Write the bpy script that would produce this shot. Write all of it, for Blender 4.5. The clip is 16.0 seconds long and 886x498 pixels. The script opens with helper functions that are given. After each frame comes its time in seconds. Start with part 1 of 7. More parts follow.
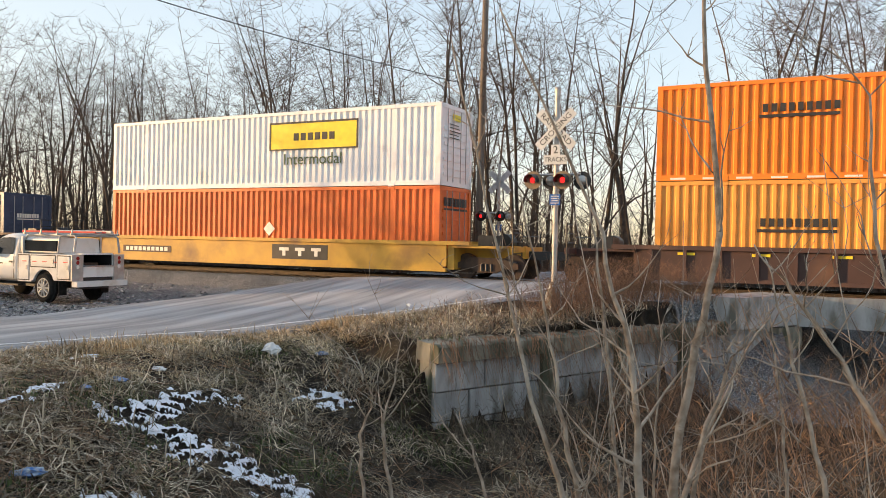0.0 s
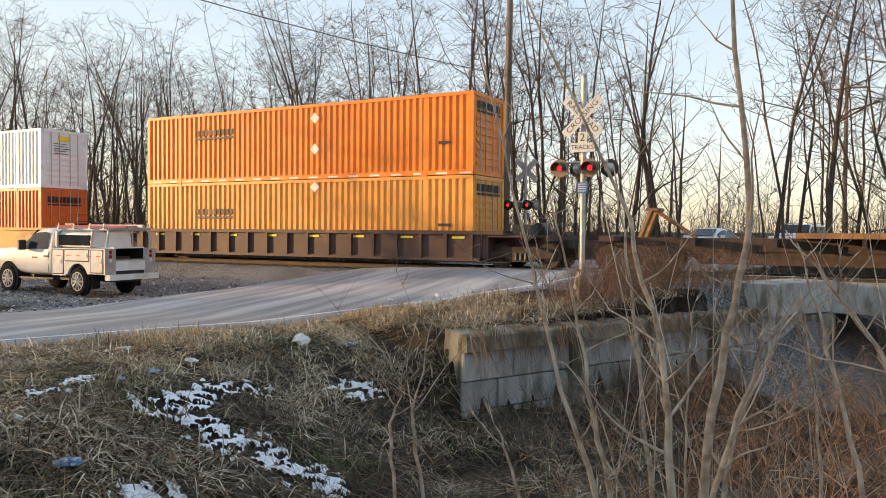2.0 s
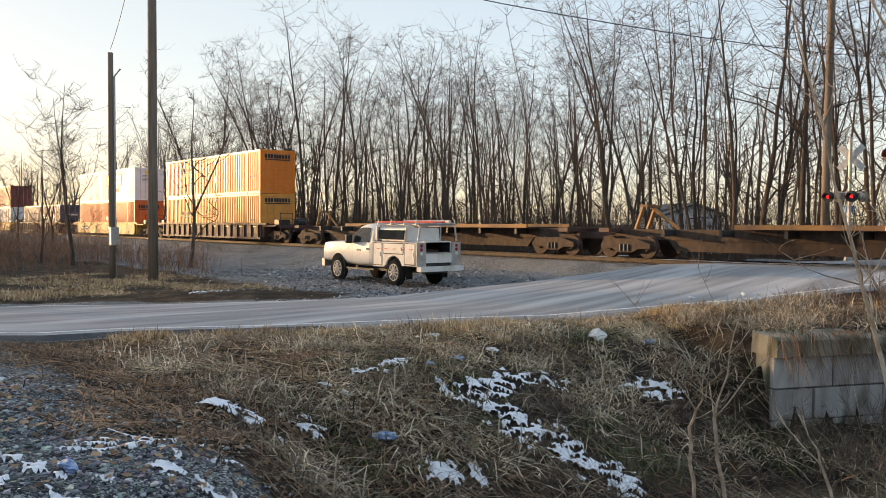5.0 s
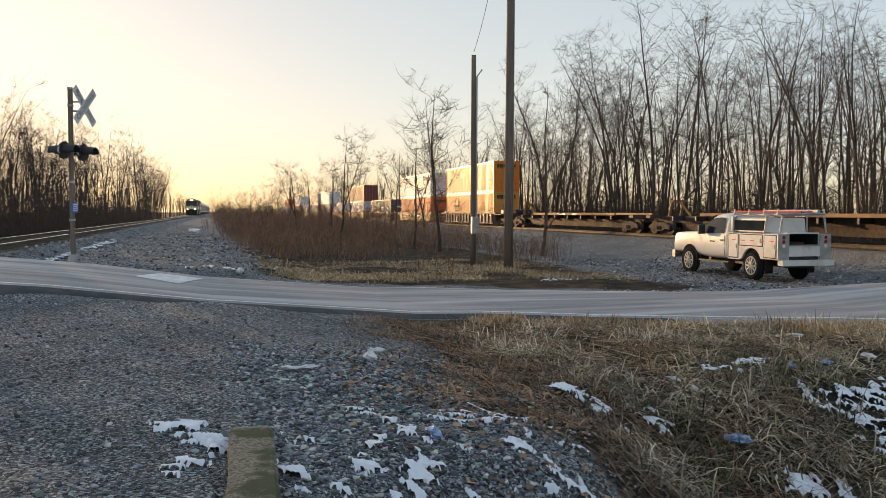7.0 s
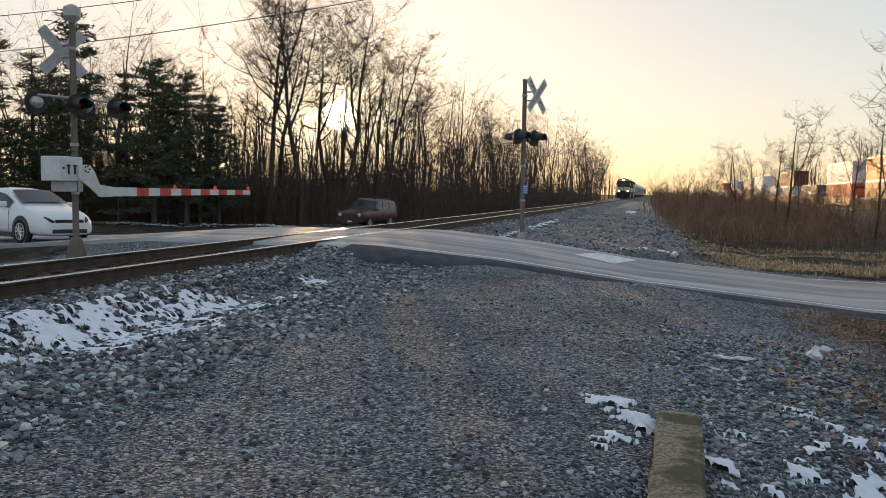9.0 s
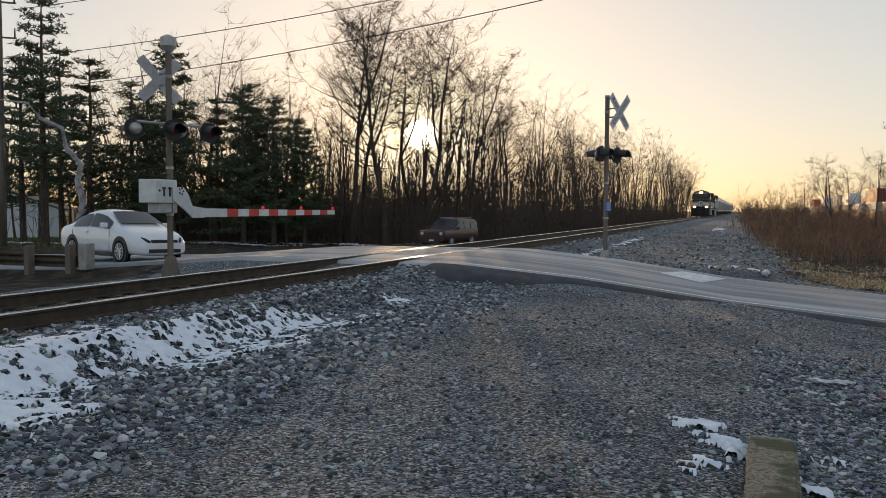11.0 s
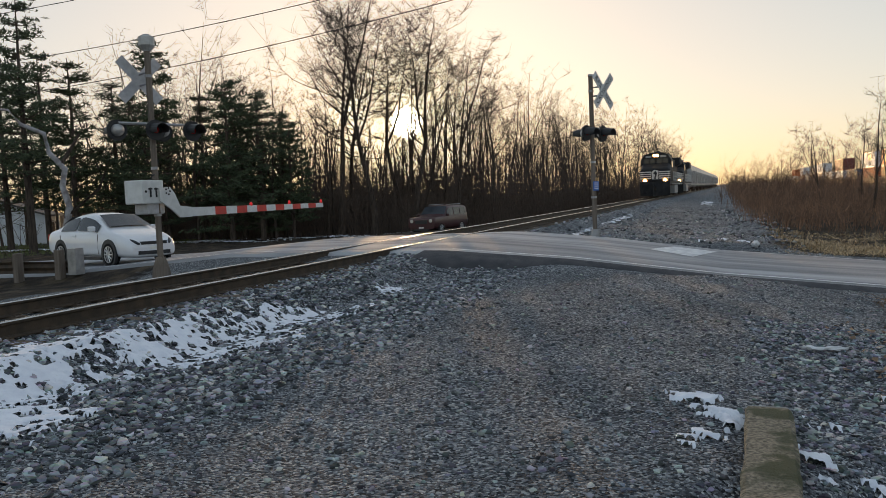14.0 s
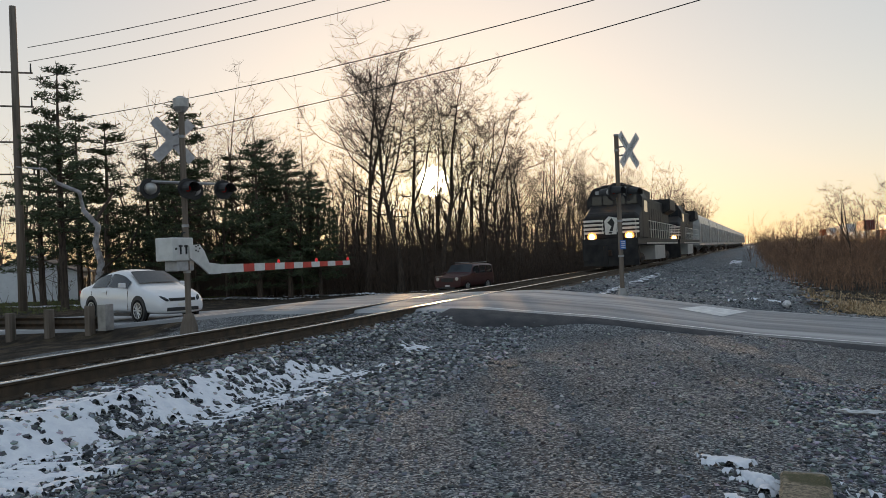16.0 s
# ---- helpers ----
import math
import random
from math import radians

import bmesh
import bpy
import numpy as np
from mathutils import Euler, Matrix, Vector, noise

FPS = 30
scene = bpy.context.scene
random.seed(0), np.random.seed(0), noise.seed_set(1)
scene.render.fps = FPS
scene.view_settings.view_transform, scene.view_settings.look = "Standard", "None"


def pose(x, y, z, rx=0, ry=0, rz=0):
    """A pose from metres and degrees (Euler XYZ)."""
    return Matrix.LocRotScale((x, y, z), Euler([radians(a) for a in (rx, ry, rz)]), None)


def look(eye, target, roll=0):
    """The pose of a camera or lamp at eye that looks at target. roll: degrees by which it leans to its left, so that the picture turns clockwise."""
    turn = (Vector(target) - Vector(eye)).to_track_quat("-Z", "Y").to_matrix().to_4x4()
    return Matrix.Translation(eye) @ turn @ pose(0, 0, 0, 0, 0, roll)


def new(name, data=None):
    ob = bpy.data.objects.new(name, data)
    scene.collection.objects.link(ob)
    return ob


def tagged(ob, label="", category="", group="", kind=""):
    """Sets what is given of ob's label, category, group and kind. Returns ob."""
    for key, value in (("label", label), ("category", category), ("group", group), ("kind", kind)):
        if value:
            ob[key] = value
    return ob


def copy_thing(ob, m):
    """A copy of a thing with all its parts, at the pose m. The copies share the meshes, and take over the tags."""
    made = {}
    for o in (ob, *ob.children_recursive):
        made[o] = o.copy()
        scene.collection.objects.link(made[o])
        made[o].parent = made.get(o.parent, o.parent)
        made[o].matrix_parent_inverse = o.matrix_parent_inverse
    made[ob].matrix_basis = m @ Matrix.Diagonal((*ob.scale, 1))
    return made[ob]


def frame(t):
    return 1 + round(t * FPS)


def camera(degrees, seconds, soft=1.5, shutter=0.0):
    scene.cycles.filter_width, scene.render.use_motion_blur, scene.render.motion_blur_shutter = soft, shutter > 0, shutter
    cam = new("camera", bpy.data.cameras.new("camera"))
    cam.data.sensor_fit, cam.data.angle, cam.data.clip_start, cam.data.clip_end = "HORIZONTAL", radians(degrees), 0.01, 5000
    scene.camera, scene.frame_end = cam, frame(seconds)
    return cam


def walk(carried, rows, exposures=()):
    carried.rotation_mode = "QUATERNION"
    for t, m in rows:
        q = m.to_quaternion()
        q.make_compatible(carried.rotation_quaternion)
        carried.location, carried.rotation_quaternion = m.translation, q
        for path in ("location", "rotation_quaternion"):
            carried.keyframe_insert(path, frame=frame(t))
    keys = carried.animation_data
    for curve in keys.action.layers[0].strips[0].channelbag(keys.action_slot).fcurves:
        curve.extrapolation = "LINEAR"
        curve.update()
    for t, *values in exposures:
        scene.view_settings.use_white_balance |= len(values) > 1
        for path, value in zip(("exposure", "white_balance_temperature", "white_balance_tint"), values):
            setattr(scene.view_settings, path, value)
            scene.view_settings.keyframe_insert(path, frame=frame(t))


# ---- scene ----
cam = camera(58.03, 16.0, soft=0.7)
EYE = (0.0, 0.0, 1.65)
PATH = [
    (0.00, pose(*EYE, 89.41, -1.11, -63.89)),
    (0.25, pose(*EYE, 89.32, -1.08, -63.63)),
    (0.50, pose(*EYE, 89.24, -1.05, -63.36)),
    (0.75, pose(*EYE, 89.10, -0.94, -63.18)),
    (1.00, pose(*EYE, 88.95, -0.84, -62.99)),
    (1.50, pose(*EYE, 88.81, -0.66, -62.33)),
    (2.00, pose(*EYE, 88.65, -0.39, -61.95)),
    (2.50, pose(*EYE, 88.62, -0.30, -61.63)),
    (2.70, pose(*EYE, 88.66, -0.24, -60.91)),
    (2.80, pose(*EYE, 88.68, -0.21, -60.55)),
    (3.00, pose(*EYE, 88.72, -0.15, -59.84)),
    (3.20, pose(*EYE, 88.77, -0.06, -58.08)),
    (3.30, pose(*EYE, 88.79, -0.02, -57.20)),
    (3.50, pose(*EYE, 88.84, 0.06, -55.45)),
    (3.70, pose(*EYE, 88.84, 0.01, -52.68)),
    (5.80, pose(*EYE, 87.59, 0.54, -33.54)),
    (6.00, pose(*EYE, 87.64, 0.57, -30.63)),
    (6.20, pose(*EYE, 88.03, -0.33, -26.87)),
    (6.50, pose(*EYE, 87.53, 0.17, -22.47)),
    (6.70, pose(*EYE, 87.69, -0.42, -19.90)),
    (6.80, pose(*EYE, 87.58, -0.33, -18.67)),
    (7.00, pose(*EYE, 87.37, -0.15, -16.22)),
    (7.20, pose(*EYE, 87.25, -0.22, -11.51)),
    (7.30, pose(*EYE, 87.20, -0.25, -9.15)),
    (7.50, pose(*EYE, 86.85, -0.91, -4.13)),
    (7.70, pose(*EYE, 86.71, -1.27, -0.20)),
    (8.00, pose(*EYE, 86.33, -1.16, 3.99)),
    (8.20, pose(*EYE, 86.07, -1.04, 5.94)),
    (8.50, pose(*EYE, 85.97, -1.02, 8.93)),
    (8.70, pose(*EYE, 85.83, -0.92, 11.23)),
    (9.00, pose(*EYE, 85.88, -0.82, 14.34)),
    (9.20, pose(*EYE, 85.92, -0.62, 16.10)),
    (9.50, pose(*EYE, 85.81, -0.73, 18.31)),
    (9.70, pose(*EYE, 85.82, -0.88, 18.71)),
    (11.80, pose(*EYE, 88.65, 0.33, 21.28)),
    (12.00, pose(*EYE, 88.92, 0.44, 21.52)),
    (12.50, pose(*EYE, 88.86, 0.68, 21.51)),
    (12.70, pose(*EYE, 88.36, 0.95, 21.26)),
    (13.00, pose(*EYE, 87.60, 1.36, 20.89)),
    (13.20, pose(*EYE, 87.21, 1.63, 20.52)),
    (13.50, pose(*EYE, 86.63, 2.04, 19.96)),
    (13.70, pose(*EYE, 86.46, 2.21, 19.71)),
    (14.00, pose(*EYE, 86.20, 2.48, 19.33)),
    (14.50, pose(*EYE, 85.74, 2.79, 19.09)),
    (15.00, pose(*EYE, 85.98, 2.77, 19.20)),
    (15.20, pose(*EYE, 86.85, 2.71, 19.44)),
    (15.50, pose(*EYE, 88.15, 2.62, 19.82)),
    (15.70, pose(*EYE, 89.07, 2.48, 20.38)),
    (16.00, pose(*EYE, 90.44, 2.28, 21.21)),
]
# the low evening sun, behind bare trees
SUN_AZ, SUN_EL = 21.7, 6.3
SUN_DIR = Vector((-math.sin(radians(SUN_AZ)) * math.cos(radians(SUN_EL)), math.cos(radians(SUN_AZ)) * math.cos(radians(SUN_EL)), math.sin(radians(SUN_EL))))
EXPOSURES = [(0.0, 0.14), (3.5, 0.11), (6.0, -0.14), (7.0, -0.33), (8.0, -0.4), (9.0, -0.41), (9.7, -0.45), (12.0, -0.64), (13.0, -0.62), (14.5, -0.52), (16.0, -0.55)]
walk(cam, PATH, EXPOSURES)

world = bpy.data.worlds.new("evening_sky")
scene.world = world
world.use_nodes = True
wn, wl = world.node_tree.nodes, world.node_tree.links
bg = wn["Background"]
sky = wn.new("ShaderNodeTexSky")
sky.sky_type, sky.sun_disc = "NISHITA", False
sky.sun_elevation, sky.sun_rotation = radians(SUN_EL), radians(-SUN_AZ)
sky.air_density, sky.dust_density, sky.ozone_density = 1.0, 0.7, 2.2
# the sun's own glare in the hazy sky
wc = wn.new("ShaderNodeTexCoord")
dot = wn.new("ShaderNodeVectorMath")
dot.operation = "DOT_PRODUCT"
dot.inputs[1].default_value = (-math.sin(radians(SUN_AZ)) * math.cos(radians(5.3)), math.cos(radians(SUN_AZ)) * math.cos(radians(5.3)), math.sin(radians(5.3)))
wl.new(wc.outputs["Generated"], dot.inputs[0])
disc = wn.new("ShaderNodeMapRange")
disc.inputs["From Min"].default_value = math.cos(radians(1.15))
disc.inputs["From Max"].default_value = math.cos(radians(0.5))
disc.inputs["To Max"].default_value = 500.0
wl.new(dot.outputs["Value"], disc.inputs["Value"])
# bright aureole of haze round the disc
halo = wn.new("ShaderNodeMapRange")
halo.interpolation_type = "SMOOTHERSTEP"
halo.inputs["From Min"].default_value = math.cos(radians(6.5))
halo.inputs["To Max"].default_value = 14.0
wl.new(dot.outputs["Value"], halo.inputs["Value"])
glare = wn.new("ShaderNodeMath")
glare.operation = "ADD"
wl.new(disc.outputs["Result"], glare.inputs[0])
wl.new(halo.outputs["Result"], glare.inputs[1])
tint = wn.new("ShaderNodeVectorMath")
tint.operation = "SCALE"
tint.inputs[0].default_value = (1.0, 0.86, 0.55)
wl.new(glare.outputs["Value"], tint.inputs["Scale"])
# evening haze evens out the sky's brightness
even = wn.new("ShaderNodeGamma")
even.inputs["Gamma"].default_value = 0.36
wl.new(sky.outputs["Color"], even.inputs["Color"])
hue = wn.new("ShaderNodeHueSaturation")
hue.inputs["Saturation"].default_value, hue.inputs["Value"].default_value = 1.2, 4.7
wl.new(even.outputs["Color"], hue.inputs["Color"])
both = wn.new("ShaderNodeVectorMath")
both.operation = "ADD"
warm = wn.new("ShaderNodeVectorMath")
warm.operation = "MULTIPLY"
# warmer haze towards the sun
haze = wn.new("ShaderNodeMapRange")
haze.inputs["From Min"].default_value = 0.25
wl.new(dot.outputs["Value"], haze.inputs["Value"])
hazy = wn.new("ShaderNodeMix")
hazy.data_type = "RGBA"
hazy.inputs["A"].default_value, hazy.inputs["B"].default_value = (1.07, 0.985, 0.965, 1), (1.03, 0.905, 0.81, 1)
wl.new(haze.outputs["Result"], hazy.inputs["Factor"])
wl.new(hazy.outputs["Result"], warm.inputs[1])
wl.new(hue.outputs["Color"], warm.inputs[0])
wl.new(warm.outputs["Vector"], both.inputs[0])
wl.new(tint.outputs["Vector"], both.inputs[1])
wl.new(both.outputs["Vector"], bg.inputs["Color"])
bg.inputs["Strength"].default_value = 0.15

sun = new("sun", bpy.data.lights.new("sun", "SUN"))
sun.data.energy, sun.data.angle, sun.data.color = 7.5, radians(0.6), (1.0, 0.62, 0.30)
sun.matrix_basis = look((0, 0, 50), Vector((0, 0, 50)) - SUN_DIR)


# ---- materials ----
def mat(name, c1, c2, scale=4.0, rough=0.7, metal=0.0, bump=0.2, bscale=40.0, detail=6.0, stain=None, sscale=0.7, slo=0.5, shi=0.7, coat=0.0, stretch=(1, 1, 1), spec=0.5, rand=0.0, island=None):
    """Two-tone procedural surface with grain, broad stains and fine relief."""
    m = bpy.data.materials.new(name)
    m.use_nodes = True
    n, l = m.node_tree.nodes, m.node_tree.links
    b = n["Principled BSDF"]
    tc = n.new("ShaderNodeTexCoord")
    mp = n.new("ShaderNodeMapping")
    mp.inputs["Scale"].default_value = stretch
    l.new(tc.outputs["Object"], mp.inputs["Vector"])
    a = n.new("ShaderNodeTexNoise")
    a.inputs["Scale"].default_value, a.inputs["Detail"].default_value = scale, detail
    l.new(mp.outputs["Vector"], a.inputs["Vector"])
    r = n.new("ShaderNodeMapRange")
    r.inputs["From Min"].default_value, r.inputs["From Max"].default_value = 0.35, 0.65
    l.new(a.outputs["Fac"], r.inputs["Value"])
    mix = n.new("ShaderNodeMix")
    mix.data_type = "RGBA"
    mix.inputs["A"].default_value, mix.inputs["B"].default_value = (*c1, 1), (*c2, 1)
    l.new(r.outputs["Result"], mix.inputs["Factor"])
    col = mix.outputs["Result"]
    if stain:
        s = n.new("ShaderNodeTexNoise")
        s.inputs["Scale"].default_value, s.inputs["Detail"].default_value = sscale, 8.0
        l.new(mp.outputs["Vector"], s.inputs["Vector"])
        sr = n.new("ShaderNodeMapRange")
        sr.inputs["From Min"].default_value, sr.inputs["From Max"].default_value = slo, shi
        l.new(s.outputs["Fac"], sr.inputs["Value"])
        sm = n.new("ShaderNodeMix")
        sm.data_type = "RGBA"
        l.new(sr.outputs["Result"], sm.inputs["Factor"])
        l.new(col, sm.inputs["A"])
        sm.inputs["B"].default_value = (*stain, 1)
        col = sm.outputs["Result"]
    if rand:
        oi = n.new("ShaderNodeObjectInfo")
        hs = n.new("ShaderNodeHueSaturation")
        rr = n.new("ShaderNodeMapRange")
        rr.inputs["To Min"].default_value, rr.inputs["To Max"].default_value = 1 - rand, 1 + rand
        l.new(oi.outputs["Random"], rr.inputs["Value"])
        l.new(rr.outputs["Result"], hs.inputs["Value"])
        l.new(col, hs.inputs["Color"])
        col = hs.outputs["Color"]
    if island:
        ge = n.new("ShaderNodeNewGeometry")
        hi = n.new("ShaderNodeHueSaturation")
        ir = n.new("ShaderNodeMapRange")
        ir.inputs["To Min"].default_value, ir.inputs["To Max"].default_value = island
        l.new(ge.outputs["Random Per Island"], ir.inputs["Value"])
        l.new(ir.outputs["Result"], hi.inputs["Value"])
        l.new(col, hi.inputs["Color"])
        col = hi.outputs["Color"]
    l.new(col, b.inputs["Base Color"])
    b.inputs["Roughness"].default_value, b.inputs["Metallic"].default_value = rough, metal
    b.inputs["Coat Weight"].default_value = coat
    b.inputs["Specular IOR Level"].default_value = spec
    if bump:
        g = n.new("ShaderNodeTexNoise")
        g.inputs["Scale"].default_value, g.inputs["Detail"].default_value = bscale, 5.0
        l.new(mp.outputs["Vector"], g.inputs["Vector"])
        bp = n.new("ShaderNodeBump")
        bp.inputs["Strength"].default_value, bp.inputs["Distance"].default_value = bump, 0.02
        l.new(g.outputs["Fac"], bp.inputs["Height"])
        l.new(bp.outputs["Normal"], b.inputs["Normal"])
    return m


def glow(name, color, strength):
    m = bpy.data.materials.new(name)
    m.use_nodes = True
    b = m.node_tree.nodes["Principled BSDF"]
    b.inputs["Base Color"].default_value = (*color, 1)
    b.inputs["Emission Color"].default_value = (*color, 1)
    b.inputs["Emission Strength"].default_value = strength
    return m


def glass(name, color=(0.6, 0.65, 0.65), rough=0.03):
    m = bpy.data.materials.new(name)
    m.use_nodes = True
    b = m.node_tree.nodes["Principled BSDF"]
    b.inputs["Base Color"].default_value = (*color, 1)
    b.inputs["Roughness"].default_value, b.inputs["Transmission Weight"].default_value = rough, 0.85
    return m


M = {}
M["asphalt"] = mat("asphalt", (0.23, 0.232, 0.24), (0.33, 0.33, 0.335), 1.5, 0.75, 0, 0.45, 90, stain=(0.50, 0.50, 0.505), sscale=0.55, slo=0.47, shi=0.66, stretch=(0.22, 2.6, 1), spec=0.35)
M["asphalt_dark"] = mat("asphalt_edge", (0.05, 0.05, 0.055), (0.09, 0.085, 0.085), 3, 0.9, 0, 0.6, 60)
M["line"] = mat("road_paint", (0.85, 0.85, 0.83), (0.6, 0.6, 0.6), 5, 0.7, 0, 0.2, 60)
M["concrete"] = mat("old_concrete", (0.34, 0.31, 0.24), (0.19, 0.17, 0.13), 2.5, 0.9, 0, 0.5, 30, stain=(0.07, 0.075, 0.045), sscale=1.4, slo=0.48, shi=0.62, stretch=(1.6, 1.6, 0.5))
M["concrete_light"] = mat("pale_concrete", (0.42, 0.42, 0.41), (0.27, 0.265, 0.255), 2.5, 0.9, 0, 0.5, 30, stain=(0.15, 0.145, 0.12), sscale=1.6, slo=0.52, shi=0.68, stretch=(1.4, 1.4, 0.6), rand=0.15)
M["aggregate"] = mat("exposed_aggregate_concrete", (0.42, 0.35, 0.25), (0.13, 0.11, 0.08), 45, 0.95, 0, 1.0, 80, stain=(0.09, 0.09, 0.045), sscale=4.0, slo=0.5, shi=0.62)
# dead grass with the ditch's shade put into its colour
M["shadegrass"] = mat("dead_grass_darkened_for_shade", (0.19, 0.15, 0.11), (0.07, 0.056, 0.042), 0.9, 0.95, 0, 0.0, island=(0.25, 1.9))
# dead brush in a lighter tan, the missing sunlight put into its colour
M["scrub"] = mat("sun_lightened_dead_scrub", (0.42, 0.25, 0.14), (0.17, 0.10, 0.062), 1.2, 0.95, 0, 0.0, island=(0.3, 1.6))
M["stone"] = mat("ballast_stone", (0.16, 0.165, 0.17), (0.10, 0.10, 0.105), 30, 0.85, 0, 0.4, 120, rand=0.0)
M["rail"] = mat("rusty_rail_steel", (0.055, 0.042, 0.03), (0.10, 0.07, 0.045), 6, 0.7, 0.3, 0.4, 60)
M["rail_head"] = mat("polished_rail_head", (0.75, 0.72, 0.68), (0.6, 0.57, 0.53), 6, 0.22, 1.0, 0.05, 60)
M["tie"] = mat("creosoted_tie", (0.09, 0.065, 0.045), (0.16, 0.12, 0.085), 5, 0.9, 0, 0.7, 30, stretch=(1, 6, 6), rand=0.25)
M["bark"] = mat("grey_brown_bark", (0.045, 0.033, 0.026), (0.11, 0.082, 0.062), 3, 0.95, 0, 0.8, 16, stretch=(4, 4, 0.7), rand=0.2)
M["twig"] = mat("brown_twig_bark", (0.055, 0.038, 0.028), (0.11, 0.075, 0.052), 3, 0.9, 0, 0.0, rand=0.2)
M["sapling"] = mat("pale_smooth_sapling_bark", (0.44, 0.36, 0.28), (0.22, 0.16, 0.11), 16, 0.8, 0, 0.4, 40, stain=(0.5, 0.44, 0.36), sscale=2.5)
M["brush"] = mat("dead_red_brown_brush", (0.34, 0.19, 0.11), (0.16, 0.095, 0.06), 1.2, 0.95, 0, 0.0, island=(0.35, 1.6))
M["grass"] = mat("straw_grass", (0.68, 0.55, 0.34), (0.40, 0.30, 0.18), 0.9, 0.95, 0, 0.0, stain=(0.22, 0.19, 0.10), sscale=0.8, slo=0.5, shi=0.64, island=(0.3, 1.4))
# dry straw with warm sunlight mixed into its golden colour
M["grass_sunlit"] = mat("sun_toned_dry_grass", (0.66, 0.48, 0.27), (0.40, 0.28, 0.16), 0.9, 0.95, 0, 0.0, island=(0.45, 1.35))
M["deadgrass"] = mat("matted_grey_grass", (0.74, 0.62, 0.45), (0.30, 0.235, 0.165), 0.9, 0.95, 0, 0.0, island=(0.3, 1.5))
M["greengrass"] = mat("low_green_winter_grass", (0.07, 0.10, 0.03), (0.13, 0.15, 0.05), 1.5, 0.9, 0, 0.0, island=(0.4, 1.5))
M["snow"] = mat("old_snow", (0.88, 0.90, 0.94), (0.78, 0.80, 0.86), 8, 0.6, 0, 0.5, 25)
M["needles"] = mat("pine_needles", (0.05, 0.07, 0.035), (0.085, 0.105, 0.05), 2, 0.8, 0, 0.0, island=(0.5, 1.5))
M["black"] = mat("black_paint", (0.018, 0.018, 0.02), (0.03, 0.03, 0.03), 4, 0.5, 0, 0.15, 30)
M["rubber"] = mat("tyre_rubber", (0.016, 0.016, 0.016), (0.028, 0.027, 0.026), 10, 0.95, 0, 0.3, 60, spec=0.1)
M["steel"] = mat("galvanised_steel", (0.42, 0.42, 0.42), (0.3, 0.3, 0.3), 6, 0.45, 0.7, 0.15, 40)
M["alu"] = mat("weathered_aluminium_pole", (0.5, 0.49, 0.47), (0.36, 0.35, 0.33), 5, 0.5, 0.5, 0.15, 40)
M["white_sign"] = mat("white_sign_sheet", (0.72, 0.72, 0.70), (0.62, 0.62, 0.60), 6, 0.5, 0, 0.05, 40)
M["sign_back"] = mat("sign_back_aluminium", (0.52, 0.52, 0.53), (0.40, 0.40, 0.41), 8, 0.5, 0.2, 0.1, 40)
M["ink"] = mat("black_lettering", (0.02, 0.02, 0.02), (0.035, 0.035, 0.035), 4, 0.6, 0, 0.0)
M["orange"] = mat("orange_container_paint", (0.84, 0.25, 0.018), (0.77, 0.21, 0.015), 2, 0.42, 0, 0.08, 30, stain=(0.55, 0.17, 0.025), sscale=0.9, slo=0.6, shi=0.8)
M["orange_pale"] = mat("sun_faded_orange_paint", (0.80, 0.36, 0.07), (0.72, 0.31, 0.055), 2, 0.45, 0, 0.08, 30, stain=(0.52, 0.24, 0.06), sscale=0.9, slo=0.6, shi=0.8)
M["orange_red"] = mat("faded_red_orange_paint", (0.72, 0.17, 0.03), (0.62, 0.13, 0.025), 2, 0.5, 0, 0.08, 30, stain=(0.42, 0.12, 0.04), sscale=0.9, slo=0.6, shi=0.8)
M["white_cont"] = mat("white_container_paint", (0.86, 0.86, 0.87), (0.80, 0.80, 0.81), 2, 0.45, 0, 0.08, 30, stain=(0.5, 0.49, 0.47), sscale=0.9, slo=0.6, shi=0.8)
M["blue_cont"] = mat("dark_blue_container_paint", (0.03, 0.05, 0.10), (0.045, 0.07, 0.13), 2, 0.45, 0, 0.08, 30)
M["maroon_cont"] = mat("dark_red_container_paint", (0.25, 0.05, 0.04), (0.19, 0.04, 0.03), 2, 0.5, 0, 0.08, 30)
M["grey_cont"] = mat("grey_container_paint", (0.42, 0.42, 0.40), (0.34, 0.34, 0.33), 2, 0.5, 0, 0.08, 30)
M["yellow"] = mat("yellow_sign_paint", (0.85, 0.68, 0.03), (0.78, 0.6, 0.03), 4, 0.5, 0, 0.0)
M["ttx"] = mat("weathered_yellow_railcar_paint", (0.62, 0.36, 0.05), (0.50, 0.28, 0.05), 1.2, 0.6, 0, 0.15, 30, stain=(0.24, 0.13, 0.05), sscale=0.8, slo=0.5, shi=0.72)
M["rust_ttx"] = mat("rust_brown_yellow_paint", (0.30, 0.16, 0.05), (0.20, 0.10, 0.045), 1.2, 0.7, 0, 0.15, 30, stain=(0.10, 0.06, 0.04), sscale=0.8, slo=0.5, shi=0.72)
M["brown_car"] = mat("oxide_brown_railcar_paint", (0.085, 0.042, 0.034), (0.055, 0.03, 0.026), 1.2, 0.65, 0, 0.2, 30, stain=(0.15, 0.08, 0.05), sscale=0.8, slo=0.55, shi=0.75)
M["bogie"] = mat("rusty_bogie_steel", (0.045, 0.032, 0.026), (0.085, 0.054, 0.036), 5, 0.8, 0.2, 0.4, 30)
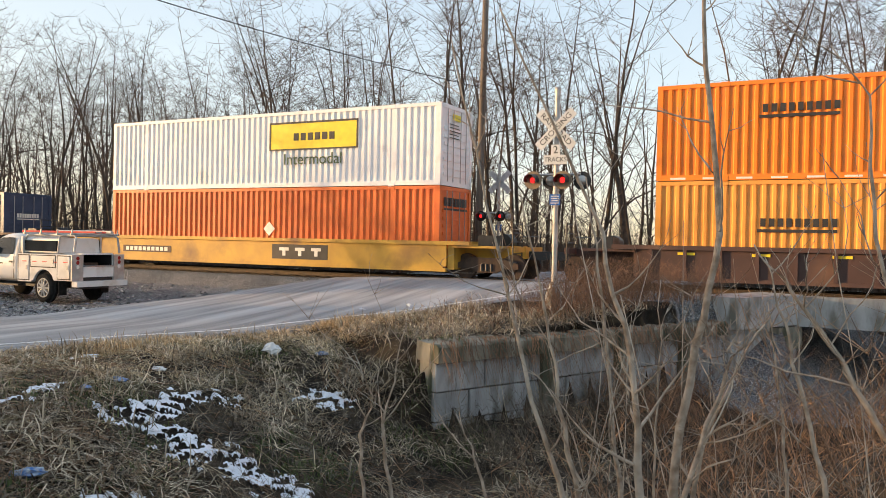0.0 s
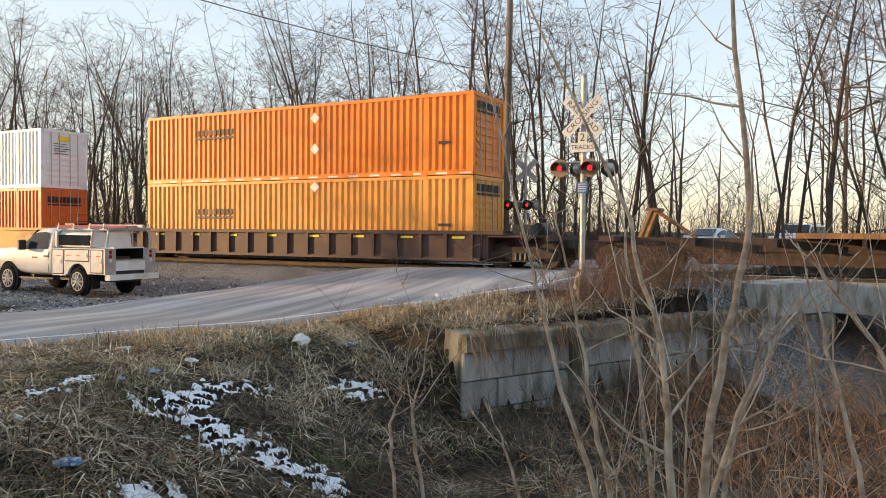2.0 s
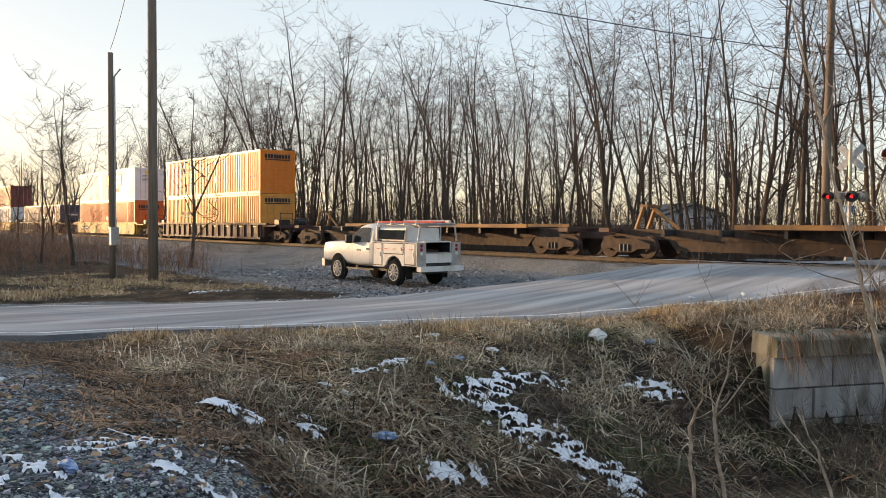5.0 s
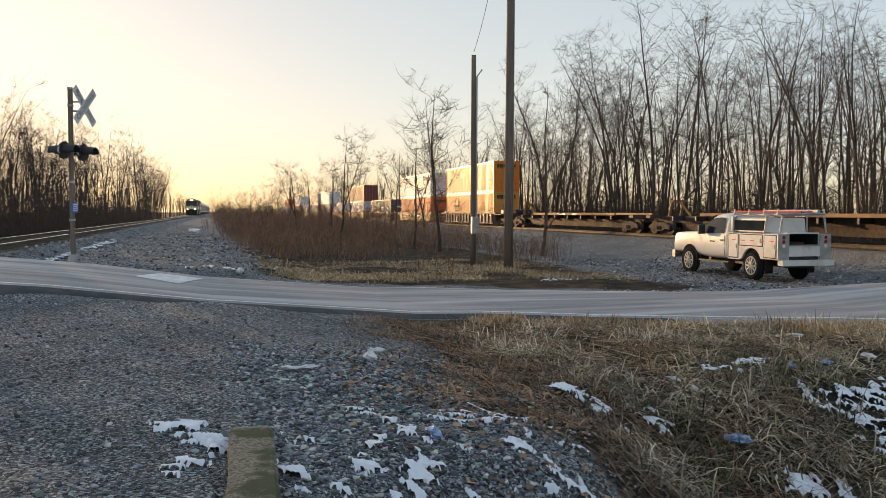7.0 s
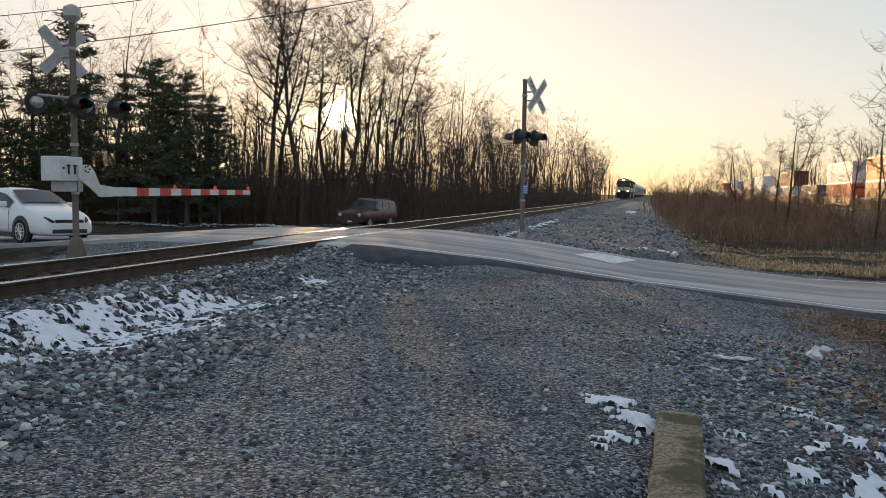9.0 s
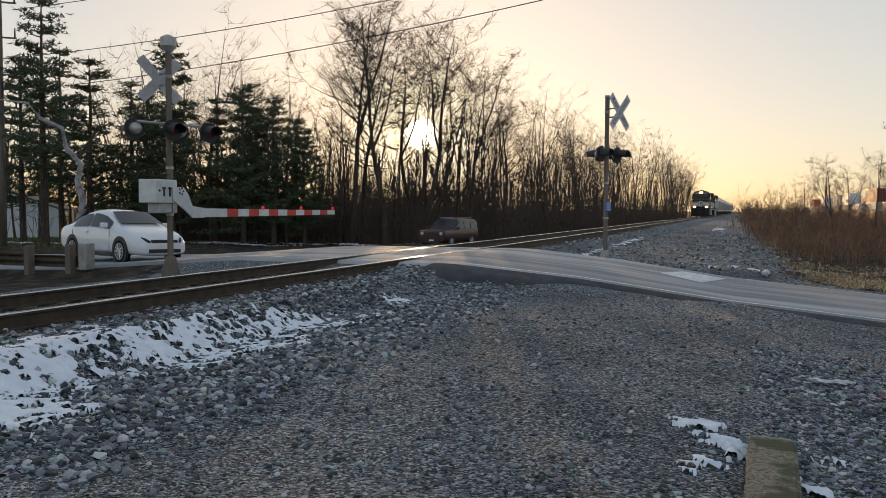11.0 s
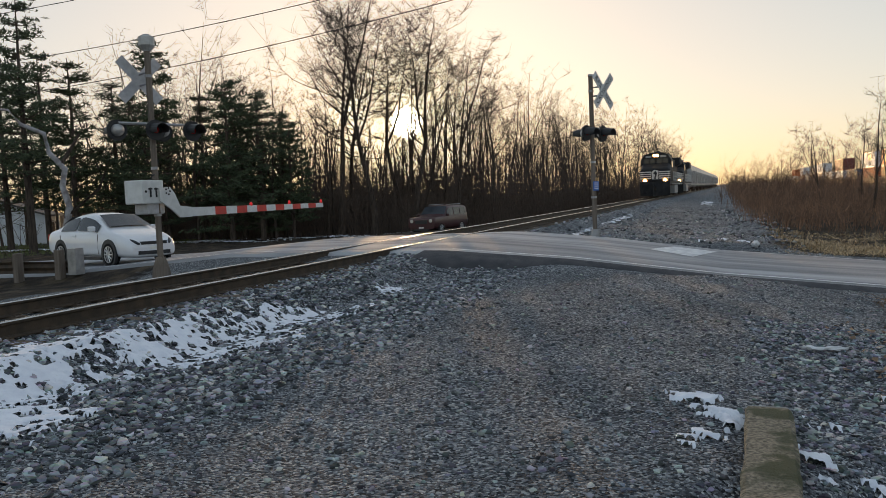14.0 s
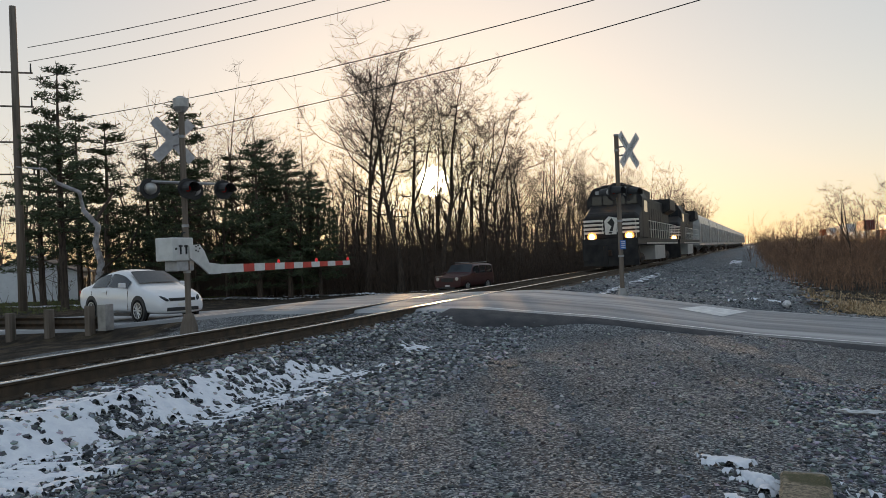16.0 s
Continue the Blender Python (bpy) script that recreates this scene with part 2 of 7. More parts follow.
M["green_text"] = mat("dark_green_lettering", (0.03, 0.07, 0.03), (0.04, 0.09, 0.04), 4, 0.6, 0, 0.0)
M["decal"] = mat("white_decal", (0.8, 0.78, 0.72), (0.7, 0.68, 0.62), 6, 0.5, 0, 0.0)
M["truck_white"] = mat("dirty_white_truck_paint", (0.74, 0.73, 0.71), (0.66, 0.65, 0.62), 2, 0.35, 0, 0.03, 40, stain=(0.50, 0.44, 0.36), sscale=1.6, slo=0.55, shi=0.75, coat=0.4)
M["car_white"] = mat("glossy_white_car_paint", (0.80, 0.80, 0.81), (0.77, 0.77, 0.78), 2, 0.25, 0, 0.0, coat=0.8)
M["car_dark"] = mat("dark_maroon_car_paint", (0.05, 0.012, 0.014), (0.06, 0.016, 0.018), 2, 0.35, 0, 0.0, coat=0.25)
M["chrome"] = mat("alloy_wheel_silver", (0.6, 0.6, 0.6), (0.5, 0.5, 0.5), 6, 0.3, 0.9, 0.0)
M["glass"] = glass("vehicle_glass")
M["dark_glass"] = mat("tinted_glass", (0.02, 0.025, 0.03), (0.03, 0.035, 0.04), 2, 0.05, 0, 0.0)
M["red_on"] = glow("lit_red_lens", (1.0, 0.02, 0.02), 1.6)
M["gate_red"] = glow("small_gate_lens", (0.8, 0.03, 0.03), 0.5)
# aged disc, its tan raised to carry the low sun's light
M["disc"] = mat("weathered_sunlit_tan_disc", (0.30, 0.22, 0.14), (0.20, 0.15, 0.10), 6, 0.6, 0, 0.1, 40)
M["red_off"] = mat("red_lens", (0.35, 0.03, 0.03), (0.25, 0.02, 0.02), 4, 0.2, 0, 0.0)
M["red"] = mat("red_reflective_sheet", (0.65, 0.06, 0.04), (0.52, 0.05, 0.035), 6, 0.5, 0, 0.0)
M["blue"] = mat("blue_sign_paint", (0.03, 0.14, 0.5), (0.035, 0.16, 0.45), 6, 0.5, 0, 0.0)
M["lamp_on"] = glow("lit_headlight", (1.0, 0.72, 0.34), 22.0)
# emissive orange ring that imitates the glare round a lit lens
M["lamp_glare"] = glow("lamp_glare_ring", (1.0, 0.42, 0.10), 2.2)
M["pole_wood"] = mat("weathered_pole_wood", (0.15, 0.12, 0.095), (0.22, 0.18, 0.145), 3, 0.9, 0, 0.6, 20, stretch=(5, 5, 0.3), stain=(0.09, 0.075, 0.06), sscale=1.0)
M["siding"] = mat("white_house_siding", (0.82, 0.85, 0.88), (0.74, 0.77, 0.80), 2, 0.7, 0, 0.1, 30)
M["shingle"] = mat("grey_roof_shingle", (0.10, 0.10, 0.10), (0.15, 0.145, 0.14), 5, 0.9, 0, 0.4, 30)
M["loco_black"] = mat("dusty_black_locomotive_paint", (0.022, 0.022, 0.024), (0.045, 0.042, 0.04), 2, 0.6, 0, 0.1, 30, stain=(0.055, 0.048, 0.04), sscale=0.8, slo=0.55, shi=0.75, spec=0.2)
M["hopper"] = mat("light_grey_hopper_paint", (0.52, 0.51, 0.48), (0.44, 0.43, 0.41), 1.5, 0.38, 0, 0.1, 30, stain=(0.25, 0.22, 0.19), sscale=0.6, slo=0.5, shi=0.72)
M["litter_white"] = mat("white_litter_plastic", (0.75, 0.75, 0.75), (0.6, 0.6, 0.6), 8, 0.5, 0, 0.2, 60)
M["litter_blue"] = mat("blue_litter_plastic", (0.05, 0.18, 0.5), (0.5, 0.55, 0.6), 14, 0.4, 0, 0.2, 60)
M["leaf"] = mat("dead_brown_leaf", (0.34, 0.22, 0.13), (0.15, 0.10, 0.065), 2, 0.9, 0, 0.0, island=(0.3, 1.7))


# ---- mesh tools ----
class Mesh:
    """Collects vertices and faces for one mesh."""

    def __init__(self):
        self.v, self.f = [], []

    def box(self, x0, x1, y0, y1, z0, z1, m=None):
        k = len(self.v)
        pts = [(x, y, z) for z in (z0, z1) for x, y in ((x0, y0), (x1, y0), (x1, y1), (x0, y1))]
        self.v += [tuple(m @ Vector(p)) for p in pts] if m else pts
        self.f += [tuple(k + i for i in q) for q in ((3, 2, 1, 0), (4, 5, 6, 7), (0, 1, 5, 4), (1, 2, 6, 5), (2, 3, 7, 6), (3, 0, 4, 7))]
        return self

    def loft(self, rings, close=True, caps=True):
        """Joins rings of equally many points."""
        k, n = len(self.v), len(rings[0])
        for r in rings:
            self.v += [tuple(p) for p in r]
        for i in range(len(rings) - 1):
            for j in range(n if close else n - 1):
                a, b = k + i * n + j, k + i * n + (j + 1) % n
                self.f.append((a, b, b + n, a + n))
        if caps:
            self.f.append(tuple(k + j for j in reversed(range(n))))
            self.f.append(tuple(k + (len(rings) - 1) * n + j for j in range(n)))
        return self

    def tube(self, pts, radii, n=6, caps=False):
        rings = []
        pts = [Vector(p) for p in pts]
        for i, p in enumerate(pts):
            d = (pts[min(i + 1, len(pts) - 1)] - pts[max(i - 1, 0)]).normalized()
            a = d.orthogonal().normalized() if abs(d.z) < 0.9 else Vector((1, 0, 0)).cross(d).normalized()
            b = d.cross(a)
            r = radii[i] if isinstance(radii, (list, tuple)) else radii
            rings.append([p + (a * math.cos(2 * math.pi * j / n) + b * math.sin(2 * math.pi * j / n)) * r for j in range(n)])
        return self.loft(rings, True, caps)

    def cone(self, a, b, r):
        """A thin three-sided spike."""
        k = len(self.v)
        d = (b - a).normalized()
        s = d.orthogonal().normalized()
        u = d.cross(s)
        self.v += [tuple(a + s * r), tuple(a - s * r * 0.5 + u * r * 0.87), tuple(a - s * r * 0.5 - u * r * 0.87), tuple(b)]
        self.f += [(k, k + 1, k + 3), (k + 1, k + 2, k + 3), (k + 2, k, k + 3)]
        return self

    def disc(self, c, axis, r, thick, n=16, r2=None):
        axis = Vector(axis).normalized()
        return self.tube([Vector(c) - axis * thick / 2, Vector(c) + axis * thick / 2], [r, r2 or r], n, True)

    def prism(self, poly, axis, a, b):
        """A polygon of pairs, drawn out along an axis from a to b."""
        put = {"x": lambda p, t: (t, p[0], p[1]), "y": lambda p, t: (p[0], t, p[1]), "z": lambda p, t: (p[0], p[1], t)}[axis]
        return self.loft([[put(p, a) for p in poly], [put(p, b) for p in poly]])

    def data(self, name, material, smooth=False):
        me = bpy.data.meshes.new(name)
        me.from_pydata(self.v, [], self.f)
        me.materials.append(material)
        if smooth:
            me.polygons.foreach_set("use_smooth", [True] * len(me.polygons))
        bm = bmesh.new()
        bm.from_mesh(me)
        if len(bm.faces) < 60000:
            bmesh.ops.recalc_face_normals(bm, faces=bm.faces)
        bm.to_mesh(me)
        bm.free()
        return me


def part(name, mesh, material, parent=None, label="", smooth=False, at=None):
    """One mesh object under a thing or a part."""
    me = mesh.data(name, material, smooth) if isinstance(mesh, Mesh) else mesh
    ob = new(name, me)
    if parent:
        ob.parent = parent
    if at is not None:
        ob.matrix_basis = at
    if label:
        ob["label"] = label
    return ob


def thing(name, label, category, m=None, group="", kind=""):
    ob = new(name)
    ob.empty_display_size = 0.2
    if m is not None:
        ob.matrix_basis = m
    return tagged(ob, label, category, group, kind)


def bevelled(ob, width=0.02, segments=2):
    b = ob.modifiers.new("bevel", "BEVEL")
    b.width, b.segments, b.limit_method = width, segments, "ANGLE"
    return ob


def lettering(text, size, material, name="lettering", depth=0.002):
    cu = bpy.data.curves.new(name, "FONT")
    cu.body, cu.size, cu.extrude, cu.align_x, cu.align_y = text, size, depth, "CENTER", "CENTER"
    ob = bpy.data.objects.new(name, cu)
    scene.collection.objects.link(ob)
    me = bpy.data.meshes.new_from_object(ob.evaluated_get(bpy.context.evaluated_depsgraph_get()))
    bpy.data.objects.remove(ob)
    bpy.data.curves.remove(cu)
    me.materials.clear()
    me.materials.append(material)
    return me


TABLES = {}


def lerp(x, table):
    """A value along a table of (x, value)."""
    xs, ys = TABLES.setdefault(id(table), (table, np.array(table, float).T))[1]
    return float(np.interp(x, xs, ys))


def smooth(a, b, x):
    t = min(1.0, max(0.0, (x - a) / (b - a)))
    return t * t * (3 - 2 * t)


# ---- the lie of the land: tracks run along y, the road crosses them ----
NEAR_X, NEAR_RAIL, FAR_X, FAR_RAIL = -7.6, 0.57, 26.3, 0.36
SKEW = 0.0115


def track_x(c, y):
    """A track's middle; both lean slightly off the y axis."""
    return c + SKEW * (y - 12)


def drift(y):
    return SKEW * max(0.0, y - 30)


ROAD_MID = [(-70, 21.5), (-30, 19.8), (-17, 19.4), (-8, 19.3), (0.3, 19.5), (5.5, 18.8), (11, 16.4), (16.5, 14.4), (21.5, 12.2), (28, 9.8), (60, -1.5)]
ROAD_HALF = [(-70, 3.1), (-12, 3.2), (-6, 3.6), (0, 3.2), (12, 3.0), (17, 3.7), (22, 4.2), (29, 4.2), (42, 3.2)]
ROAD_Z = [(-70, -0.4), (-30, -0.25), (-16.5, 0.08), (-11, 0.50), (-5.7, 0.52), (-3, 0.27), (0, -0.13), (4, -0.44), (8, -0.5), (14, -0.48), (18.5, -0.2), (23.5, 0.30), (29.3, 0.30), (34, 0.36), (60, 0.4)]
BASE = [(-70, -0.6), (-22, -0.5), (-16, -0.15), (-11, 0.12), (-4.4, 0.08), (0, 0.0), (4, -0.5), (14, -0.52), (20, -0.55), (23, -0.3), (30.5, -0.15), (34, -0.4), (80, -0.5)]
DITCH = [(3.2, 2.2), (6.0, 3.6), (10.7, 4.5), (16, 1.9), (22, -1.5), (34, -7)]


def ditch_distance(x, y):
    best = 1e9
    for (ax, ay), (bx, by) in zip(DITCH, DITCH[1:]):
        dx, dy = bx - ax, by - ay
        t = min(1, max(0, ((x - ax) * dx + (y - ay) * dy) / (dx * dx + dy * dy)))
        best = min(best, math.hypot(x - ax - t * dx, y - ay - t * dy))
    return best


def track_bed(x, centre, rail, half=1.75, run=1.5):
    d = abs(x - centre)
    return rail - 0.20 - max(0.0, d - half) * 0.55 if d < half + run + 2 else -9


def lumps(x, y, s, seed=0.0):
    return noise.noise(Vector((x * s + seed, y * s - seed, seed)))


def ground_z(x, y, fine=True):
    z = lerp(x, BASE)
    z -= 0.45 * smooth(30, 60, y) if x < -10 else 0
    # open ditch between the driveway and the rail bridge
    if -1 < x < 40 and -16 < y < 16:
        d = ditch_distance(x, y)
        reach = 6.6 if x > 5 else 4.2 + max(0, x - 3.2) * 1.3
        z = z + (-2.35 - z) * (1 - smooth(0.7, reach, d))
        # earth held up behind the wing wall
        along, behind = (x - 12.5) * 0.899 - (y - 6.75) * 0.438, (x - 12.5) * 0.438 + (y - 6.75) * 0.899
        if -3 < along < 13 and behind > 0.2:
            short = max(0.0, 0.75 - along)
            z = max(z, -0.32 + 0.55 * smooth(0, 9, along) - 1.1 * short - (0.5 * max(0.0, 1.5 - behind) if short else 0.0))
    if fine:
        z += 0.10 * lumps(x, y, 0.35, 3.1) + 0.045 * lumps(x, y, 1.3, 7.7)
        if x > 1.5 and y < 14.5:
            z += 0.05 * lumps(x, y, 3.1, 1.7)
    # ballast shoulders
    bridge = smooth(0.2, 2.2, y) + smooth(-6.0, -8.0, y)
    z = max(z, track_bed(x, track_x(NEAR_X, y), NEAR_RAIL) + 0.02 * lumps(x, y, 2.5, 5.0))
    if bridge > 0.5:
        z = max(z, track_bed(x, track_x(FAR_X, y), FAR_RAIL) + 0.02 * lumps(x, y, 2.5, 5.0))
    # the roadbed
    off, half = abs(y - lerp(x, ROAD_MID)), lerp(x, ROAD_HALF)
    bed = lerp(x, ROAD_Z) - 0.07
    w = 1 - smooth(half + 0.1, half + 1.5, off)
    return z + (bed - z) * w


def cover(x, y):
    """What lies on the ground: 0 crushed stone, 1 matted grass and soil."""
    d = ditch_distance(x, y) if -6 < x < 40 and -20 < y < 30 else 9
    edge = lumps(x, y, 0.6, 2.0) * 0.8
    g = smooth(1.8, 4.0, x + edge - max(0, 7.5 - y) * 0.25)
    off, half = y - lerp(x, ROAD_MID), lerp(x, ROAD_HALF)
    if off > -half - 0.6 and x > -6:
        # beyond the road: gravel pull-off and the weedy strip between the tracks
        strip = smooth(0.4, 2.4, x + edge - max(0, y - 26) * 0.01) * (1 - smooth(12.5, 14.5, x + edge - max(0, y - 26) * 0.03))
        g = strip * smooth(half + 0.6, half + 1.6, off + edge * 0.7) if off > 0 else g * smooth(half + 0.2, half + 0.6, -off)
    if x < -11.5:
        g = smooth(-12, -14, x + edge)
    if x > 19:
        g = max(g * (1 - smooth(19.3, 20.5, x)), smooth(30, 31.5, x))
    return min(1, max(0, g))


def grade(parts):
    out = []
    for a, b, s in parts:
        out += list(np.arange(a, b, s))
    return out


def build_ground():
    xs = [-3000, -1500, -700, -350, -180, -110] + grade([(-80, -22, 2.5), (-22, -11, 0.7), (-11, 22, 0.28), (22, 31, 0.5), (31, 80, 2.5)]) + [90, 130, 200, 400, 800, 1600, 3000]
    ys = [-3000, -1500, -700, -350, -180, -90] + grade([(-60, -12, 2.5), (-12, -3, 0.8), (-3, 25, 0.28), (25, 45, 0.7), (45, 110, 2.5), (110, 260, 8)]) + [300, 400, 600, 900, 1500, 3000]
    me = bpy.data.meshes.new("ground")
    v = [(x, y, ground_z(x, y)) for y in ys for x in xs]
    n = len(xs)
    f = [(j * n + i, j * n + i + 1, (j + 1) * n + i + 1, (j + 1) * n + i) for j in range(len(ys) - 1) for i in range(n - 1)]
    me.from_pydata(v, [], f)
    at = me.attributes.new("cover", "FLOAT", "POINT")
    at.data.foreach_set("value", [cover(x, y) for y in ys for x in xs])
    me.polygons.foreach_set("use_smooth", [True] * len(me.polygons))
    m = bpy.data.materials.new("stony_ground")
    m.use_nodes = True
    nd, l = m.node_tree.nodes, m.node_tree.links
    b = nd["Principled BSDF"]
    tc = nd.new("ShaderNodeTexCoord")

    def ramp(fac, stops):
        r = nd.new("ShaderNodeValToRGB")
        while len(r.color_ramp.elements) < len(stops):
            r.color_ramp.elements.new(0.5)
        for e, (p, c) in zip(r.color_ramp.elements, stops):
            e.position, e.color = p, (*c, 1)
        l.new(fac, r.inputs["Fac"])
        return r.outputs["Color"]

    def noise_tex(s, d=6):
        t = nd.new("ShaderNodeTexNoise")
        t.inputs["Scale"].default_value, t.inputs["Detail"].default_value = s, d
        l.new(tc.outputs["Object"], t.inputs["Vector"])
        return t.outputs["Fac"]

    vo = nd.new("ShaderNodeTexVoronoi")
    vo.inputs["Scale"].default_value = 52
    l.new(tc.outputs["Object"], vo.inputs["Vector"])
    vh = nd.new("ShaderNodeSeparateColor")
    l.new(vo.outputs["Color"], vh.inputs["Color"])
    stones = ramp(vh.outputs["Red"], [(0.0, (0.03, 0.033, 0.037)), (0.35, (0.13, 0.138, 0.149)), (0.75, (0.34, 0.355, 0.37)), (1.0, (0.78, 0.78, 0.76))])
    dust = ramp(noise_tex(0.5), [(0.35, (0.62, 0.64, 0.66)), (0.7, (1.2, 1.2, 1.2))])
    st = nd.new("ShaderNodeMix")
    st.data_type, st.blend_type = "RGBA", "MULTIPLY"
    st.inputs["Factor"].default_value = 0.8
    l.new(stones, st.inputs["A"])
    l.new(dust, st.inputs["B"])
    soil = ramp(noise_tex(1.6, 9), [(0.3, (0.018, 0.014, 0.011)), (0.5, (0.045, 0.034, 0.024)), (0.62, (0.11, 0.082, 0.052)), (0.78, (0.05, 0.052, 0.025))])
    a = nd.new("ShaderNodeAttribute")
    a.attribute_name = "cover"
    add = nd.new("ShaderNodeMath")
    add.operation = "MULTIPLY_ADD"
    l.new(noise_tex(3.0), add.inputs[0])
    add.inputs[1].default_value = 0.8
    l.new(a.outputs["Fac"], add.inputs[2])
    r = nd.new("ShaderNodeMapRange")
    r.inputs["From Min"].default_value, r.inputs["From Max"].default_value = 0.75, 1.05
    l.new(add.outputs["Value"], r.inputs["Value"])
    mx = nd.new("ShaderNodeMix")
    mx.data_type = "RGBA"
    l.new(r.outputs["Result"], mx.inputs["Factor"])
    l.new(st.outputs["Result"], mx.inputs["A"])
    l.new(soil, mx.inputs["B"])
    l.new(mx.outputs["Result"], b.inputs["Base Color"])
    b.inputs["Roughness"].default_value = 0.95
    b.inputs["Specular IOR Level"].default_value = 0.25
    bp = nd.new("ShaderNodeBump")
    bp.inputs["Strength"].default_value, bp.inputs["Distance"].default_value = 0.9, 0.05
    bp.invert = True
    l.new(vo.outputs["Distance"], bp.inputs["Height"])
    l.new(bp.outputs["Normal"], b.inputs["Normal"])
    me.materials.append(m)
    ob = tagged(new("ground", me), "grey gravel and matted winter grass around the ditch", "ground", kind="structure")
    return ob


def build_road():
    xs = grade([(-70, -14, 2), (-14, 24, 0.5), (24, 62, 2)])
    rows, edges = [], []
    for x in xs:
        dx = 0.05
        slope = (lerp(x + dx, ROAD_MID) - lerp(x - dx, ROAD_MID)) / (2 * dx)
        half, mid, z = lerp(x, ROAD_HALF), lerp(x, ROAD_MID), lerp(x, ROAD_Z)
        rows.append([(x, mid + k * half + 0.04 * lumps(x, k, 2.0) * (abs(k) == 1), z + 0.05 * (1 - k * k)) for k in np.linspace(-1, 1, 9)])
    m = Mesh()
    m.loft(rows, close=False, caps=False)
    # edges turned down
    for k in (0, -1):
        s = -1 if k == 0 else 1
        m.loft([[r[k], (r[k][0], r[k][1] + s * 0.12, r[k][2] - 0.10), (r[k][0], r[k][1] + s * 0.16, r[k][2] - 0.35)] for r in rows], close=False, caps=False)
    road = part("road", m, M["asphalt"], None, smooth=True)
    tagged(road, "worn grey asphalt road curving between two level crossings", "road", kind="structure")
    for side, lab in ((-1, "white edge line"), (1, "white edge line")):
        for a, b in (((-5.5, 24) if side < 0 else (-5.5, 12)), (-40, -9.8)):
            mm, xx = Mesh(), [x for x in xs if a <= x <= b]
            mm.loft([[(x, lerp(x, ROAD_MID) + side * (lerp(x, ROAD_HALF) - q), lerp(x, ROAD_Z) + 0.05 * (1 - (1 - q / lerp(x, ROAD_HALF)) ** 2) + 0.006) for q in (0.28, 0.40)] for x in xx], close=False, caps=False)
            part("edge_line", mm, M["line"], road, "worn white edge line")
    mm = Mesh()
    lanes = []
    for k in range(6):
        a, b = Vector((-1.71, 19.76)).lerp(Vector((-1.26, 21.66)), k / 5), Vector((-0.69, 19.05)).lerp(Vector((-0.19, 21.4)), k / 5)
        lanes.append([(p.x, p.y, lerp(p.x, ROAD_Z) + 0.05 * (1 - ((p.y - lerp(p.x, ROAD_MID)) / lerp(p.x, ROAD_HALF)) ** 2) + 0.008) for p in (a, a.lerp(b, 0.33), a.lerp(b, 0.67), b)])
    mm.loft(lanes, close=False, caps=False)
    part("stop_line", mm, M["line"], road, "faded pale stop line")
    # crumbling dark asphalt shoulder
    mm = Mesh()
    rows = []
    for x in xs:
        if -6.2 <= x <= 9:
            half, mid, z = lerp(x, ROAD_HALF), lerp(x, ROAD_MID), lerp(x, ROAD_Z)
            w = 0.45 + 0.25 * lumps(x, 0, 0.9, 4) + 0.5 * smooth(-2, -6, x)
            rows.append([(x, mid - half + 0.02, z + 0.004), (x, mid - half - w * 0.6, z - 0.05), (x, mid - half - w, z - 0.16), (x, mid - half - w - 0.1, z - 0.35)])
    mm.loft(rows, close=False, caps=False)
    part("road_shoulder", mm, M["asphalt_dark"], road, "crumbling dark asphalt shoulder", smooth=True)
    return road


RAIL_WEB = [(-0.07, 0), (0.07, 0), (0.07, 0.012), (0.012, 0.03), (0.009, 0.13), (0.034, 0.142), (0.036, 0.168), (-0.036, 0.168), (-0.034, 0.142), (-0.009, 0.13), (-0.012, 0.03), (-0.07, 0.012)]


def build_track(name, cx, top, y0, y1, ties_y):
    tr = thing(name, "rusty main line track on crushed stone ballast", "railway track", kind="structure")
    ys = grade([(y0, y1, 20.0)]) + [y1]
    for s in (-0.753, 0.753):
        m = Mesh()
        m.loft([[(track_x(cx, y) + s + x, y, top - 0.175 + z) for x, z in RAIL_WEB] for y in ys])
        r = part("rail", m, M["rail"], tr)
        m = Mesh()
        m.loft([[(track_x(cx, y) + s + x, y, top - 0.008 + z) for x, z in ((-0.034, 0), (0.034, 0), (0.026, 0.012), (-0.026, 0.012))] for y in ys])
        part("rail_head", m, M["rail_head"], r, "worn shiny rail head")
    m = Mesh()
    m.box(-1.3, 1.3, -0.115, 0.115, -0.17, 0.0)
    for s in (-0.753, 0.753):
        m.box(s - 0.17, s + 0.17, -0.09, 0.09, 0.0, 0.014)
        for q in (-0.11, 0.11):
            m.box(s + q - 0.012, s + q + 0.012, -0.06, -0.035, 0.014, 0.04)
            m.box(s + q - 0.012, s + q + 0.012, 0.035, 0.06, 0.014, 0.04)
    me = m.data("tie", M["tie"])
    rng = random.Random(3)
    for y in np.arange(ties_y[0], ties_y[1], 0.5):
        if abs(y - lerp(cx, ROAD_MID)) < lerp(cx, ROAD_HALF) - 0.2:
            continue
        part("tie", me, None, tr, at=pose(track_x(cx, y) + rng.uniform(-0.05, 0.05), y + rng.uniform(-0.03, 0.03), top - 0.187, 0, 0, rng.uniform(-1, 1)))
    return tr


build_ground()
build_road()
build_track("track_1", NEAR_X, NEAR_RAIL, -80, 1500, (2, 62))
build_track("track_2", FAR_X, FAR_RAIL, -150, 1500, (-12, 60))


